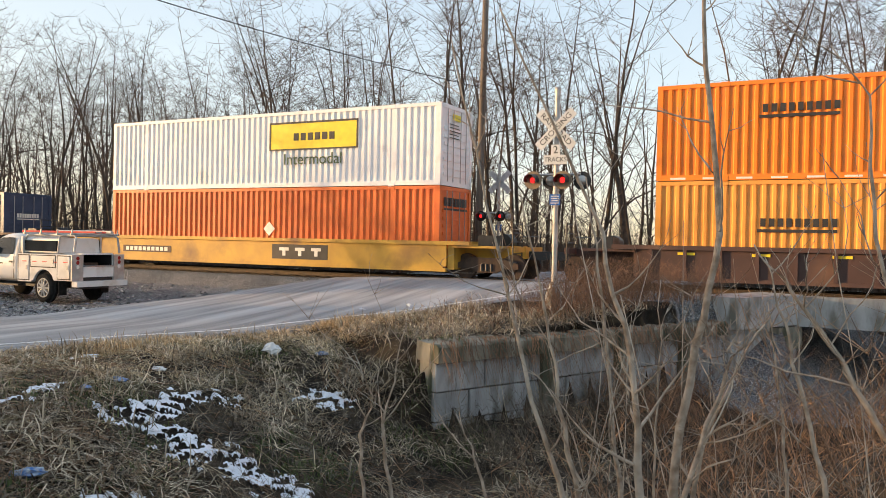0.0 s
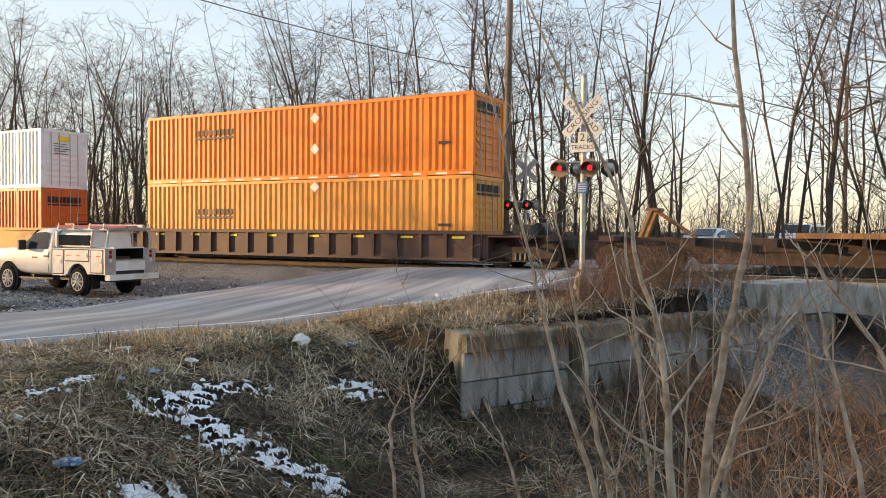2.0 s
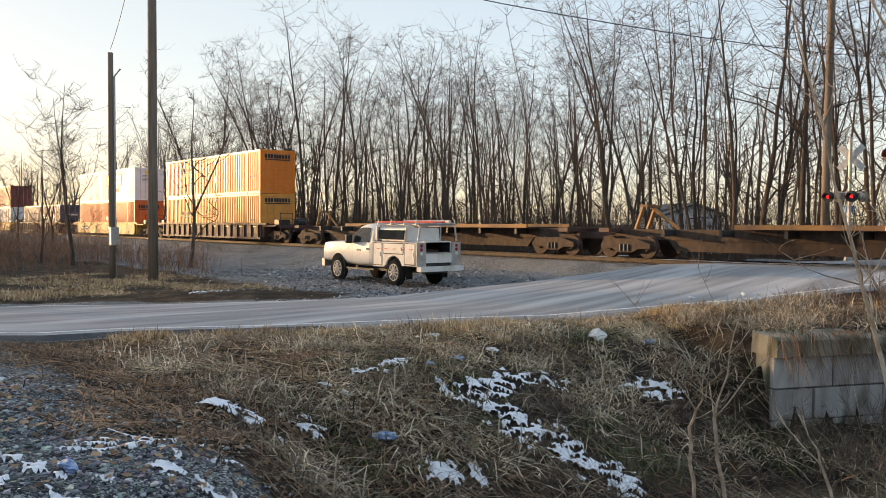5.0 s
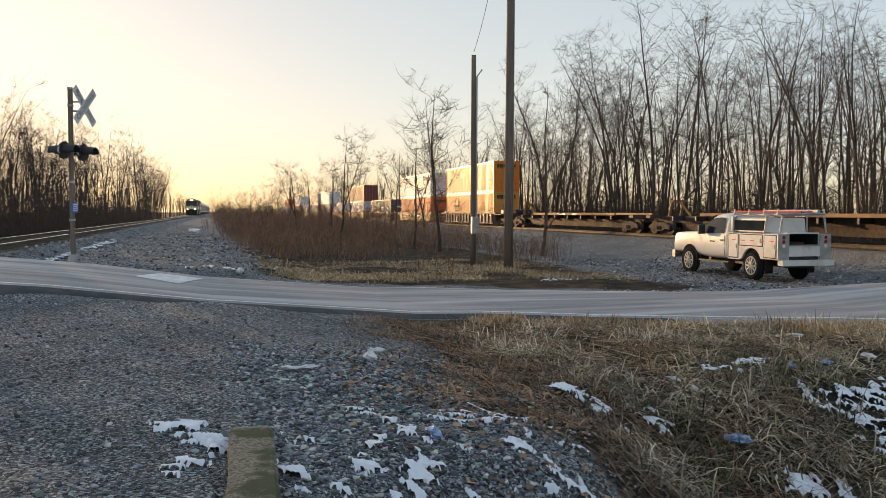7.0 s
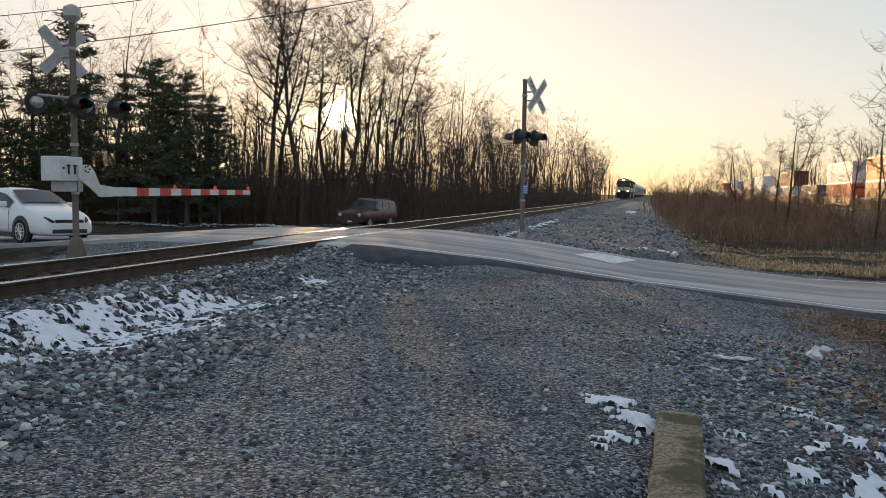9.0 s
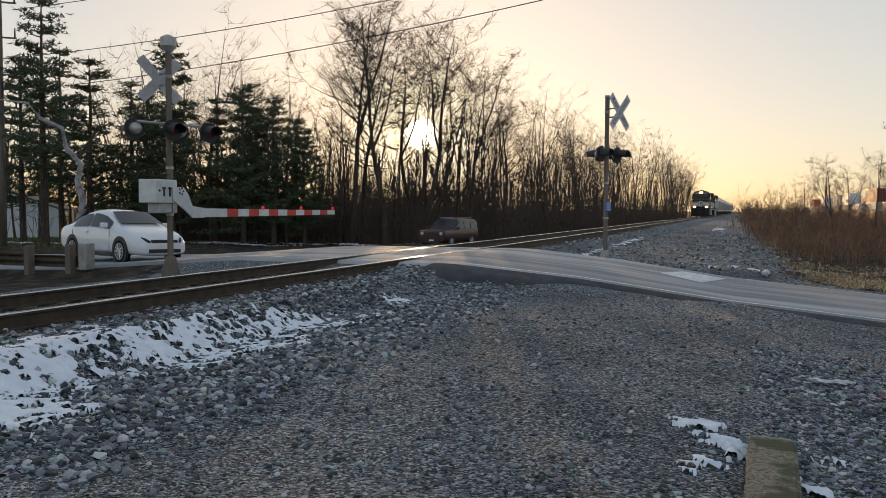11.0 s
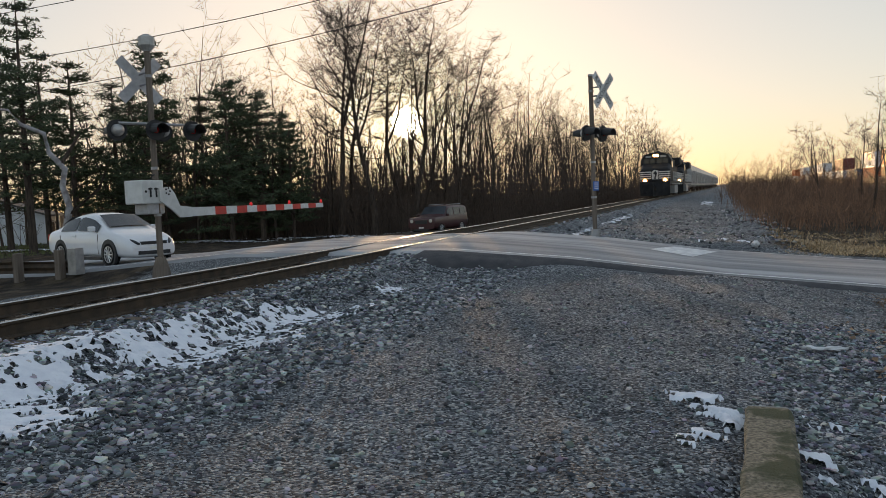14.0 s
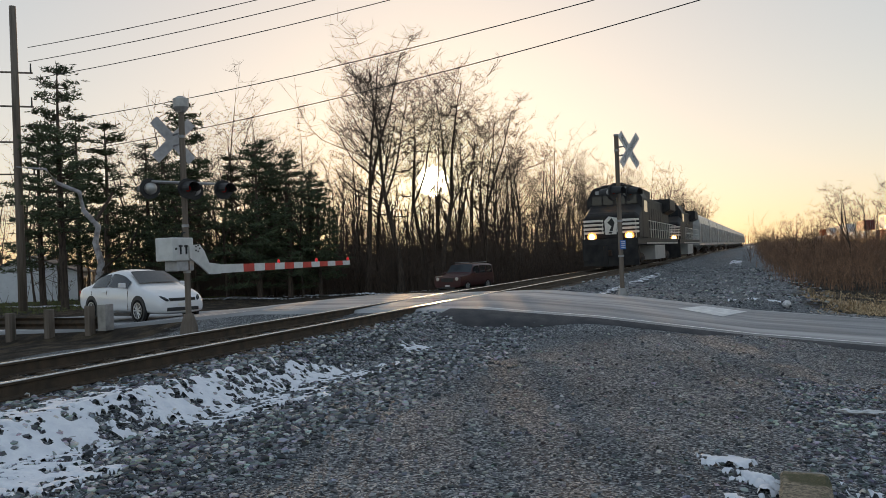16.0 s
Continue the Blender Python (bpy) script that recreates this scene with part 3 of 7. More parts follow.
# ---- bare woods ----
def limb(rng, start, way, length, r0, n, up=0.25, wob=0.12):
    pts, rad, p, d = [Vector(start)], [r0], Vector(start), Vector(way).normalized()
    for i in range(n):
        d = (d + Vector((rng.gauss(0, wob), rng.gauss(0, wob), rng.gauss(0, wob) + up / n))).normalized()
        p = p + d * length / n
        pts.append(p.copy())
        rad.append(r0 * (1 - 0.85 * (i + 1) / n))
    return pts, rad


def bare_tree(seed, h, r, limbs=13, subs=5, twigs=4, first=0.35, spread=0.9, fork=True, raw=False, rise=(0.45, 1.25), reach=1.0, tw=0.011):
    """Trunk mesh and branch mesh of a leafless tree."""
    rng = random.Random(seed)
    trunk, crown = Mesh(), Mesh()
    stems = []
    pts, rad = limb(rng, (0, 0, -0.3), (rng.gauss(0, 0.04), rng.gauss(0, 0.04), 1), h + 0.3, r, 9, 0.1, 0.065)
    rad = [r * (1.35 if i == 0 else 1) * (1 - 0.93 * i / 9) for i in range(10)]
    trunk.tube(pts, rad, 5 if raw else 7)
    stems.append((pts, rad))
    if fork:
        k = rng.randint(3, 5)
        a = rng.uniform(0, 6.28)
        p2, r2 = limb(rng, pts[k], (0.35 * math.cos(a), 0.35 * math.sin(a), 1), h * (1 - k / 9) * 0.95, rad[k] * 0.75, 6, 0.3, 0.07)
        trunk.tube(p2, r2, 4 if raw else 6)
        stems.append((p2, r2))
    for i in range(limbs):
        sp, sr = stems[i % len(stems)]
        t = first + (0.97 - first) * ((i + rng.random()) / limbs) if i % len(stems) == 0 else rng.uniform(0.15, 0.95)
        x = t * (len(sp) - 1)
        k = min(int(x), len(sp) - 2)
        base = sp[k].lerp(sp[k + 1], x - k)
        a = rng.uniform(0, 6.28)
        ln = h * rng.uniform(0.16, 0.32) * (1.25 - 0.7 * t) * spread * reach
        lp, lr = limb(rng, base, (math.cos(a), math.sin(a), rng.uniform(*rise)), ln, max(0.014, sr[k] * 0.45), 5, 0.4, 0.24)
        trunk.tube(lp, lr, 3 if raw else 4)
        for j in range(subs):
            q = rng.uniform(0.25, 1.0) * (len(lp) - 1)
            k2 = min(int(q), len(lp) - 2)
            b2 = lp[k2].lerp(lp[k2 + 1], q - k2)
            a2 = rng.uniform(0, 6.28)
            tp, tr = limb(rng, b2, (math.cos(a2), math.sin(a2), rng.uniform(-0.15, 1.1)), ln * rng.uniform(0.3, 0.6), max(0.009, lr[k2] * 0.5), 3, 0.4, 0.2)
            crown.tube(tp[:3], [max(tr[0], tw), max(tr[1], tw * 0.85), max(tr[2], tw * 0.7)], 3)
            crown.cone(tp[2], tp[3], max(tr[2], tw * 0.7))
            for _ in range(twigs):
                i3 = rng.randint(0, 2)
                e = tp[i3].lerp(tp[i3 + 1], rng.random())
                a3 = rng.uniform(0, 6.28)
                d = Vector((math.cos(a3), math.sin(a3), rng.uniform(-0.2, 1.3))).normalized() * min(1.1, ln * rng.uniform(0.16, 0.42))
                crown.cone(e, e + d, tw * 0.85)
    if raw:
        return trunk, crown
    return trunk.data("trunk", M["bark"], True), crown.data("crown", M["twig"])


def plant(kind, x, y, rng, scale=1.0, label="tall leafless tree in a winter wood", group="bare woods"):
    x += drift(y)
    t = thing("tree", label, "tree", None, group)
    part("trunk", kind[0], None, t)
    part("crown", kind[1], None, t)
    t.matrix_basis = Matrix.LocRotScale((x, y, ground_z(x, y, False) - 0.05), Euler((rng.gauss(0, 0.03), rng.gauss(0, 0.03), rng.uniform(0, 6.28))), (scale,) * 3)
    return t


WOOD = [bare_tree(s, h, r * 0.72, 21, 4, 3, f * 0.75, sp * 1.2, fk, False, (0.05, 1.1)) for s, h, r, f, sp, fk in ((1, 15, 0.17, 0.3, 0.9, True), (2, 17, 0.20, 0.4, 0.85, False), (3, 13.5, 0.14, 0.25, 1.0, True), (4, 16, 0.16, 0.45, 0.8, True), (5, 14, 0.12, 0.25, 0.8, False), (6, 16.5, 0.19, 0.22, 1.05, True))]
BIG = [bare_tree(s, h, 0.24, 30, 9, 6, 0.36, 1.1, True, False, (-0.05, 0.85), 1.2, 0.015) for s, h in ((31, 17), (33, 16), (36, 16.5))]
EDGE = [bare_tree(s, h, r, 18, 4, 3, f, 1.2, True, False, (0.1, 1.1), 1.0, 0.015) for s, h, r, f in ((51, 15, 0.12, 0.16), (52, 14, 0.10, 0.12), (53, 16, 0.13, 0.2))]
THIN = [bare_tree(s, h, 0.065, 10, 3, 1, 0.3, 0.8, False, True) for s, h in ((61, 12), (62, 13.5), (63, 11))]
SMALL = [bare_tree(s, 8.5, 0.10, 18, 6, 4, 0.18, 1.35, True) for s in (41, 42, 43)]
FARWOOD = [bare_tree(s, h, r, 9, 3, 2, 0.25, 1.15, True, True) for s, h, r in ((11, 14, 0.2), (12, 16, 0.22), (13, 13, 0.18), (14, 15, 0.15))]


def stuff(name, verts, faces, material, label, category, smooth_it=False):
    me = bpy.data.meshes.new(name)
    me.from_pydata(np.asarray(verts).tolist() if not isinstance(verts, list) else verts, [], np.asarray(faces).tolist() if not isinstance(faces, list) else faces)
    me.materials.append(material)
    return tagged(new(name, me), label, category, kind="stuff")


def join_trees(name, spots, label, kinds=None):
    """Many far trees in one mesh."""
    vs, fs, k = [], [], 0
    raw = []
    for t, c in kinds or FARWOOD:
        v = np.array(t.v + c.v)
        f = t.f + [tuple(i + len(t.v) for i in q) for q in c.f]
        raw.append((v, np.array([q for q in f if len(q) == 4]), np.array([q for q in f if len(q) == 3])))
    for x, y, sc, a, kind in spots:
        x += drift(y)
        v, f, f3 = raw[kind]
        c, s = math.cos(a), math.sin(a)
        w = v * sc
        vs.append(np.stack([w[:, 0] * c - w[:, 1] * s + x, w[:, 0] * s + w[:, 1] * c + y, w[:, 2] + ground_z(x, y, False)], 1))
        fs += (f + k).tolist() + (f3 + k).tolist()
        k += len(v)
    stuff(name, np.concatenate(vs), fs, M["twig"], label, "trees")


def build_woods():
    rng = random.Random(7)
    # behind the far track
    for row, (x0, dens) in enumerate(((32.6, 2.3), (35.5, 2.3), (39.5, 2.6), (44, 3.4))):
        y = -26.0
        while y < 95:
            y += dens * rng.uniform(0.4, 1.6) * (1 + max(0, y - 35) * 0.02)
            if abs(y - lerp(x0, ROAD_MID)) < 4.5:
                continue
            plant(rng.choice(WOOD), x0 + rng.uniform(-1.5, 1.5) + max(0, y - 60) * 0.02, y, rng, rng.uniform(0.72, 1.12))
    thin = [(31.5 + rng.uniform(0, 20), -28 + 125 * rng.random() ** 1.2, rng.uniform(0.8, 1.2), rng.uniform(0, 6), rng.randint(0, 2)) for i in range(230)]
    join_trees("thin_woods", [q for q in thin if abs(q[1] - lerp(q[0], ROAD_MID)) > 4.2], "crowded thin bare trees behind the far track", THIN)
    spots = [(48 + rng.uniform(0, 34), rng.uniform(-45, 100), rng.uniform(0.85, 1.15), rng.uniform(0, 6), rng.randint(0, 3)) for i in range(120)]
    spots += [(33 + rng.uniform(0, 25), 90 + 330 * rng.random() ** 1.3, rng.uniform(0.7, 1.0), rng.uniform(0, 6), rng.randint(0, 3)) for i in range(130)]
    join_trees("far_woods", [q for q in spots if abs(q[1] - lerp(q[0], ROAD_MID)) > 3.5 or q[0] > 54], "bare grey-brown winter woods behind the far track")
    # beyond the near track
    for i in range(66):
        y = 54 + i * 1.25 + rng.uniform(-1, 1)
        plant(rng.choice(EDGE), -17.5 - rng.uniform(0, 5) - max(0, 80 - y) * 0.12, y, rng, rng.uniform(0.68, 0.95))
    for i in range(34):
        plant(rng.choice(EDGE), -15.2 - rng.uniform(0, 5), 136 + i * 4.5 + rng.uniform(-2, 2), rng, rng.uniform(0.85, 1.1))
    for x, y, k, sc in ((-25.6, 50.5, 0, 1.0), (-22.5, 49.5, 1, 0.95), (-21.0, 53.0, 2, 0.92), (-27.6, 56, 1, 0.9), (-19.6, 58, 0, 0.8), (-23.8, 57, 2, 0.95), (-17.9, 62, 1, 0.72)):
        plant(BIG[k], x, y, rng, sc, "tall spreading leafless tree against the sunset", "sunset trees")
    for i in range(38):
        plant(rng.choice(EDGE), -rng.uniform(24, 52), rng.uniform(44, 60), rng, rng.uniform(0.72, 0.98))
    spots = [(-22 - rng.uniform(0, 30), rng.uniform(58, 150), rng.uniform(0.6, 0.85), rng.uniform(0, 6), rng.randint(0, 3)) for i in range(135)]
    spots += [(-16 - rng.uniform(0, 22), 130 + 500 * rng.random() ** 1.4, rng.uniform(0.7, 0.92), rng.uniform(0, 6), rng.randint(0, 3)) for i in range(130)]
    spots += [(-36 - rng.uniform(0, 50), rng.uniform(50, 88), rng.uniform(0.65, 0.95), rng.uniform(0, 6), rng.randint(0, 3)) for i in range(110)]
    spots += [(x, 620 + 700 * rng.random(), rng.uniform(0.9, 1.3), rng.uniform(0, 6), rng.randint(0, 3)) for x in [rng.uniform(-75, -14) for i in range(26)] + [rng.uniform(33, 90) for i in range(26)] + [rng.uniform(2, 20) for i in range(10)]]
    join_trees("near_woods", [q for q in spots if not (q[0] < -50 and q[1] < 58)], "bare winter woods along the near track")
    # small trees in the strip between the tracks
    for x, y, sc in ((12.0, 42.3, 1.08), (15.6, 36.5, 1.02), (8.1, 54, 0.9), (11.2, 45.5, 0.8), (6.2, 62, 0.72), (9.6, 70, 0.8), (15.2, 58, 0.85), (13, 80, 0.9), (8.5, 95, 0.85), (16, 72, 0.9), (12, 110, 0.95), (5, 84, 0.55), (4.5, 118, 0.7), (9, 140, 0.9), (15, 150, 1.0)):
        plant(rng.choice(SMALL), x, y, rng, sc, "small bare tree in the weedy strip between tracks", "small strip trees")


build_woods()


# ---- trains ----
MOVERS = []


def container(colour, label, length=16.15, width=2.59, height=2.896, rear=True):
    """A ribbed intermodal container; its origin is the middle of its floor, y along its length."""
    ob = thing("container", label, "container", None, "stacked containers")
    L, W, H = length / 2, width / 2, height
    for s in (-1, 1):
        m = Mesh()
        n, prof = 58, []
        step = (length - 0.3) / n
        for i in range(n):
            y = -L + 0.15 + i * step
            for q, d in ((0.0, 0.0), (0.30, 0.0), (0.42, 0.045), (0.88, 0.045), (1.0, 0.0)):
                prof.append((y + q * step, d))
        m.loft([[(s * (W - 0.012 - d), y, 0.16), (s * (W - 0.012 - d), y, H - 0.12)] for y, d in prof], close=False, caps=False)
        part("side_panel", m, M[colour], ob)
        m = Mesh()
        m.box(s * W - 0.07 * (s > 0), s * W + 0.07 * (s < 0), -L, L, 0.0, 0.17)
        m.box(s * W - 0.07 * (s > 0), s * W + 0.07 * (s < 0), -L, L, H - 0.12, H)
        part("side_rail", m, M[colour], ob)
        for e in (-1, 1):
            m = Mesh()
            m.box(s * W - 0.16 * (s > 0), s * W + 0.16 * (s < 0), e * L - 0.16 * (e > 0), e * L + 0.16 * (e < 0), 0, H)
            p = part("corner_post", m, M[colour], ob)
            p.location.x = 0.003 * s
        for y in (-6.1, 6.1):
            m = Mesh()
            m.box(s * (W - 0.05) - 0.02, s * (W - 0.05) + 0.02, y - 0.09, y + 0.09, 0.1, H - 0.05)
            m.box(s * (W - 0.08), s * (W + 0.012), y - 0.12, y + 0.12, H - 0.13, H + 0.012)
            m.box(s * (W - 0.08), s * (W + 0.012), y - 0.12, y + 0.12, -0.05, 0.12)
            part("lifting_post", m, M[colour], ob)
    m = Mesh()
    m.box(-W + 0.02, W - 0.02, -L + 0.03, L - 0.03, H - 0.06, H - 0.02)
    part("roof", m, M[colour], ob)
    m = Mesh()
    m.box(-W + 0.05, W - 0.05, -L + 0.05, L - 0.05, 0.02, 0.14)
    part("floor", m, M["black"], ob)
    # plain ribbed end and door end
    for e in (-1, 1):
        m = Mesh()
        m.box(-W + 0.14, W - 0.14, e * (L - 0.06) - 0.02, e * (L - 0.06) + 0.02, 0.1, H - 0.1)
        m.box(-W + 0.1, W - 0.1, e * L - 0.08 * (e > 0), e * L + 0.08 * (e < 0), 0, 0.16)
        m.box(-W + 0.1, W - 0.1, e * L - 0.08 * (e > 0), e * L + 0.08 * (e < 0), H - 0.14, H)
        ep = part("end_panel", m, M[colour], ob)
        if e < 0:
            rib = Mesh().box(-W + 0.3, W - 0.3, -L + 0.005, -L + 0.065, 0, 0.12).data("end_rib", M[colour])
            for k in range(7):
                part("end_rib", rib, None, ep, at=pose(0, 0, 0.35 + k * 0.27))
            bar = Mesh().tube([(0, -L - 0.01, 0.15), (0, -L - 0.01, H - 0.15)], 0.018, 6, True).data("locking_bar", M["steel"])
            for x in (-0.75, -0.3, 0.3, 0.75):
                part("locking_bar", bar, None, ep, at=pose(x, 0, 0))
    return ob


def decal(ob, boxes, material, name="marking", side=-1, W=1.295, label=""):
    """Flat painted shapes on a container's long side; boxes of y0, y1, z0, z1."""
    m = Mesh()
    for y0, y1, z0, z1 in boxes:
        m.box(side * (W - 0.01), side * (W + 0.004), y0, y1, z0, z1)
    return part(name, m, M[material], ob, label)


def brandbars(ob, y, z, w, h, material="ink", n=9):
    """A row of slanted block shapes over an underline."""
    decal(ob, [(y - w / 2 + i * w / n, y - w / 2 + (i + 0.62) * w / n, z, z + h * 0.8) for i in range(n)] + [(y - w / 2, y + w / 2, z - h * 0.55, z - h * 0.25)], material)


def endbars(ob, z, w, h, material="ink", n=9, L=8.075):
    m = Mesh()
    for i in range(n):
        m.box(-w / 2 + i * w / n, -w / 2 + (i + 0.78) * w / n, -L - 0.004, -L + 0.01, z, z + h)
    m.box(-w / 2, w / 2, -L - 0.004, -L + 0.01, z - h * 0.5, z - h * 0.25)
    part("end_marking", m, M[material], ob)


def diamond(ob, y, z, r=0.3):
    m = Mesh()
    m.prism([(y - r, z), (y, z - r), (y + r, z), (y, z + r)], "x", -1.302, -1.285)
    part("placard", m, M["decal"], ob, "white diamond placard")


def bogie(parent, y):
    """A two-axle railway bogie at rail height 0."""
    b = part("bogie", Mesh().box(-1.0, 1.0, y - 0.2, y + 0.2, 0.42, 0.68), M["bogie"], parent)
    for a in (-0.88, 0.88):
        for s in (-1, 1):
            m = Mesh()
            m.disc((s * 0.76, y + a, 0.42), (1, 0, 0), 0.42, 0.12, 20)
            m.disc((s * 0.70, y + a, 0.42), (1, 0, 0), 0.46, 0.03, 20)
            m.disc((s * 0.86, y + a, 0.42), (1, 0, 0), 0.16, 0.12, 10)
            part("wheel", m, M["bogie"], b, "rusty steel wheel")
    for s in (-1, 1):
        m = Mesh()
        m.prism([(y - 1.15, 0.36), (y - 0.62, 0.36), (y - 0.35, 0.22), (y + 0.35, 0.22), (y + 0.62, 0.36), (y + 1.15, 0.36), (y + 1.15, 0.54), (y + 0.5, 0.74), (y - 0.5, 0.74), (y - 1.15, 0.54)], "x", s * 0.98 - 0.06, s * 0.98 + 0.06)
        part("side_frame", m, M["bogie"], b)
        for q in (-0.18, 0, 0.18):
            part("spring", Mesh().tube([(s * 1.04, y + q, 0.28), (s * 1.04, y + q, 0.52)], 0.06, 8, True), M["black"], b)
    return b


def well_car(colour, ribbed, label):
    """A double-stack well car, 23.6 m over couplers; origin on the rails at its middle."""
    ob = thing("well_car", label, "railway wagon", None, "double stack train")
    L = 8.45
    for s in (-1, 1):
        m = Mesh()
        if ribbed:
            m.box(s * 1.42 - 0.03, s * 1.42 + 0.03, -L, L, 0.30, 1.22)
        else:
            m.prism([(-L, 0.42), (-L + 0.4, 0.25), (L - 0.4, 0.25), (L, 0.42), (L, 1.15), (-L, 1.15)], "x", s * 1.42 - 0.04, s * 1.42 + 0.04)
        p = part("side_wall", m, M[colour], ob)
        m = Mesh()
        m.box(s * 1.42 - 0.13, s * 1.42 + 0.1, -L - 0.9, L + 0.9, 1.15, 1.28)
        m.box(s * 1.42 - 0.09, s * 1.42 + 0.09, -L, L, 0.22, 0.34)
        part("sill", m, M[colour], ob)
        if ribbed:
            m = Mesh()
            m.box(-0.07, 0.07, -0.05, 0.05, 0.32, 1.16)
            me = m.data("rib", M[colour])
            for k in range(17):
                part("rib", me, None, p, at=pose(s * 1.48, -L + 0.3 + k * (2 * L - 0.6) / 16, 0))
            m = Mesh()
            for k in range(0, 16, 2):
                m.box(s * 1.462 - 0.01, s * 1.462 + 0.01, -L + 0.6 + k * 1.05, -L + 1.1 + k * 1.05, 1.0, 1.08)
            part("reflector", m, M["yellow"], p, "yellow reflective strip")
    part("well_floor", Mesh().box(-1.4, 1.4, -L, L, 0.24, 0.32), M["black"], ob)
    for e in (-1, 1):
        m = Mesh()
        y0, y1 = sorted((e * L, e * (L + 2.55)))
        m.box(-1.35, 1.35, min(e * L, e * (L + 0.25)), max(e * L, e * (L + 0.25)), 0.3, 1.2)
        m.box(-0.45, 0.45, y0, y1, 0.72, 1.12)
        m.box(-1.4, 1.4, min(e * (L + 0.2), e * (L + 1.9)), max(e * (L + 0.2), e * (L + 1.9)), 1.06, 1.14)
        m.box(-1.35, 1.35, min(e * (L + 2.35), e * (L + 2.5)), max(e * (L + 2.35), e * (L + 2.5)), 0.95, 1.12)
        part("end_platform", m, M[colour], ob)
        for x in (-1.35, 1.35, -0.5):
            part("rail_post", Mesh().tube([(x, e * (L + 2.42), 0.5), (x, e * (L + 2.42), 1.95 if x < 0 else 1.6)], 0.025, 5), M["black"], ob)
        for z in (0.6, 0.9, 1.3, 1.6, 1.9):
            part("ladder_rung", Mesh().tube([(-1.35, e * (L + 2.42), z), (-0.5, e * (L + 2.42), z)], 0.02, 5), M["black"], ob)
        part("handrail", Mesh().tube([(-0.5, e * (L + 2.42), 1.5), (1.35, e * (L + 2.42), 1.5)], 0.02, 5), M["black"], ob)
        m = Mesh()
        m.box(-0.16, 0.16, *sorted((e * (L + 2.3), e * (L + 3.3))), 0.7, 0.98)
        part("coupler", m, M["black"], ob)
        part("air_tank", Mesh().tube([(0.35, e * (L + 1.4), 1.3), (0.95, e * (L + 1.4), 1.3)], 0.28, 10, True), M["black"], ob)
        part("brake_box", Mesh().box(-1.0, -0.2, *sorted((e * (L + 1.0), e * (L + 1.6))), 1.14, 1.5), M["black"], ob)
        bogie(ob, e * (L + 1.35))
    return ob


def spine_car(label):
    """An empty articulated trailer-on-flat-car unit: a low centre spine with raised wheel decks and folded hitches."""
    ob = thing("flat_wagon", label, "railway wagon", None, "double stack train")
    L = 8.6
    m = Mesh()
    m.box(-0.55, 0.55, -L - 2.4, L + 2.4, 0.70, 1.10)
    m.prism([(-L + 0.6, 0.30), (L - 0.6, 0.30), (L - 0.2, 0.72), (-L + 0.2, 0.72)], "x", -0.5, 0.5)
    part("spine", m, M["bogie"], ob)
    for s in (-1, 1):
        m = Mesh()
        m.box(s * 1.36 - 0.05, s * 1.36 + 0.05, -L - 0.2, L - 3.4, 1.12, 1.28)
        part("deck_edge", m, M["rust_ttx"], ob)
    m = Mesh()
    m.box(-1.33, 1.33, -L - 0.2, L - 3.4, 1.10, 1.16)
    part("deck", m, M["bogie"], ob)
    for k in range(8):
        part("cross_bearer", Mesh().box(-1.3, 1.3, -L + 0.5 + k * 2.3, -L + 0.62 + k * 2.3, 0.85, 1.1), M["black"], ob)
    decal(ob, [(i * 0.22 - 3.0, i * 0.22 - 2.86, 1.13, 1.25) for i in range(4)] + [(i * 0.22 - 1.0, i * 0.22 - 0.86, 1.13, 1.25) for i in range(7)], "decal", "reporting_mark", -1, 1.412)
    m = Mesh()
    y = L + 1.0
    m.box(-0.45, 0.45, y - 0.25, y + 0.12, 1.95, 2.05)
    m.tube([(-0.38, y + 0.3, 1.1), (-0.38, y - 0.05, 1.98)], 0.09, 5)
    m.tube([(0.38, y + 0.3, 1.1), (0.38, y - 0.05, 1.98)], 0.09, 5)
    m.tube([(0, y - 1.4, 1.1), (0, y - 0.1, 1.98)], 0.07, 5)
    part("trailer_hitch", m, M["rust_ttx"], ob, "raised trailer hitch")
    for e in (-1, 1):
        m = Mesh()
        m.box(-1.3, 1.3, *sorted((e * (L + 1.9), e * (L + 2.4))), 0.98, 1.15)
        m.box(-0.16, 0.16, *sorted((e * (L + 2.2), e * (L + 3.2))), 0.7, 0.98)
        part("end_platform", m, M["brown_car"], ob)
        bogie(ob, e * (L + 1.35))
    return ob


PITCH = 23.6


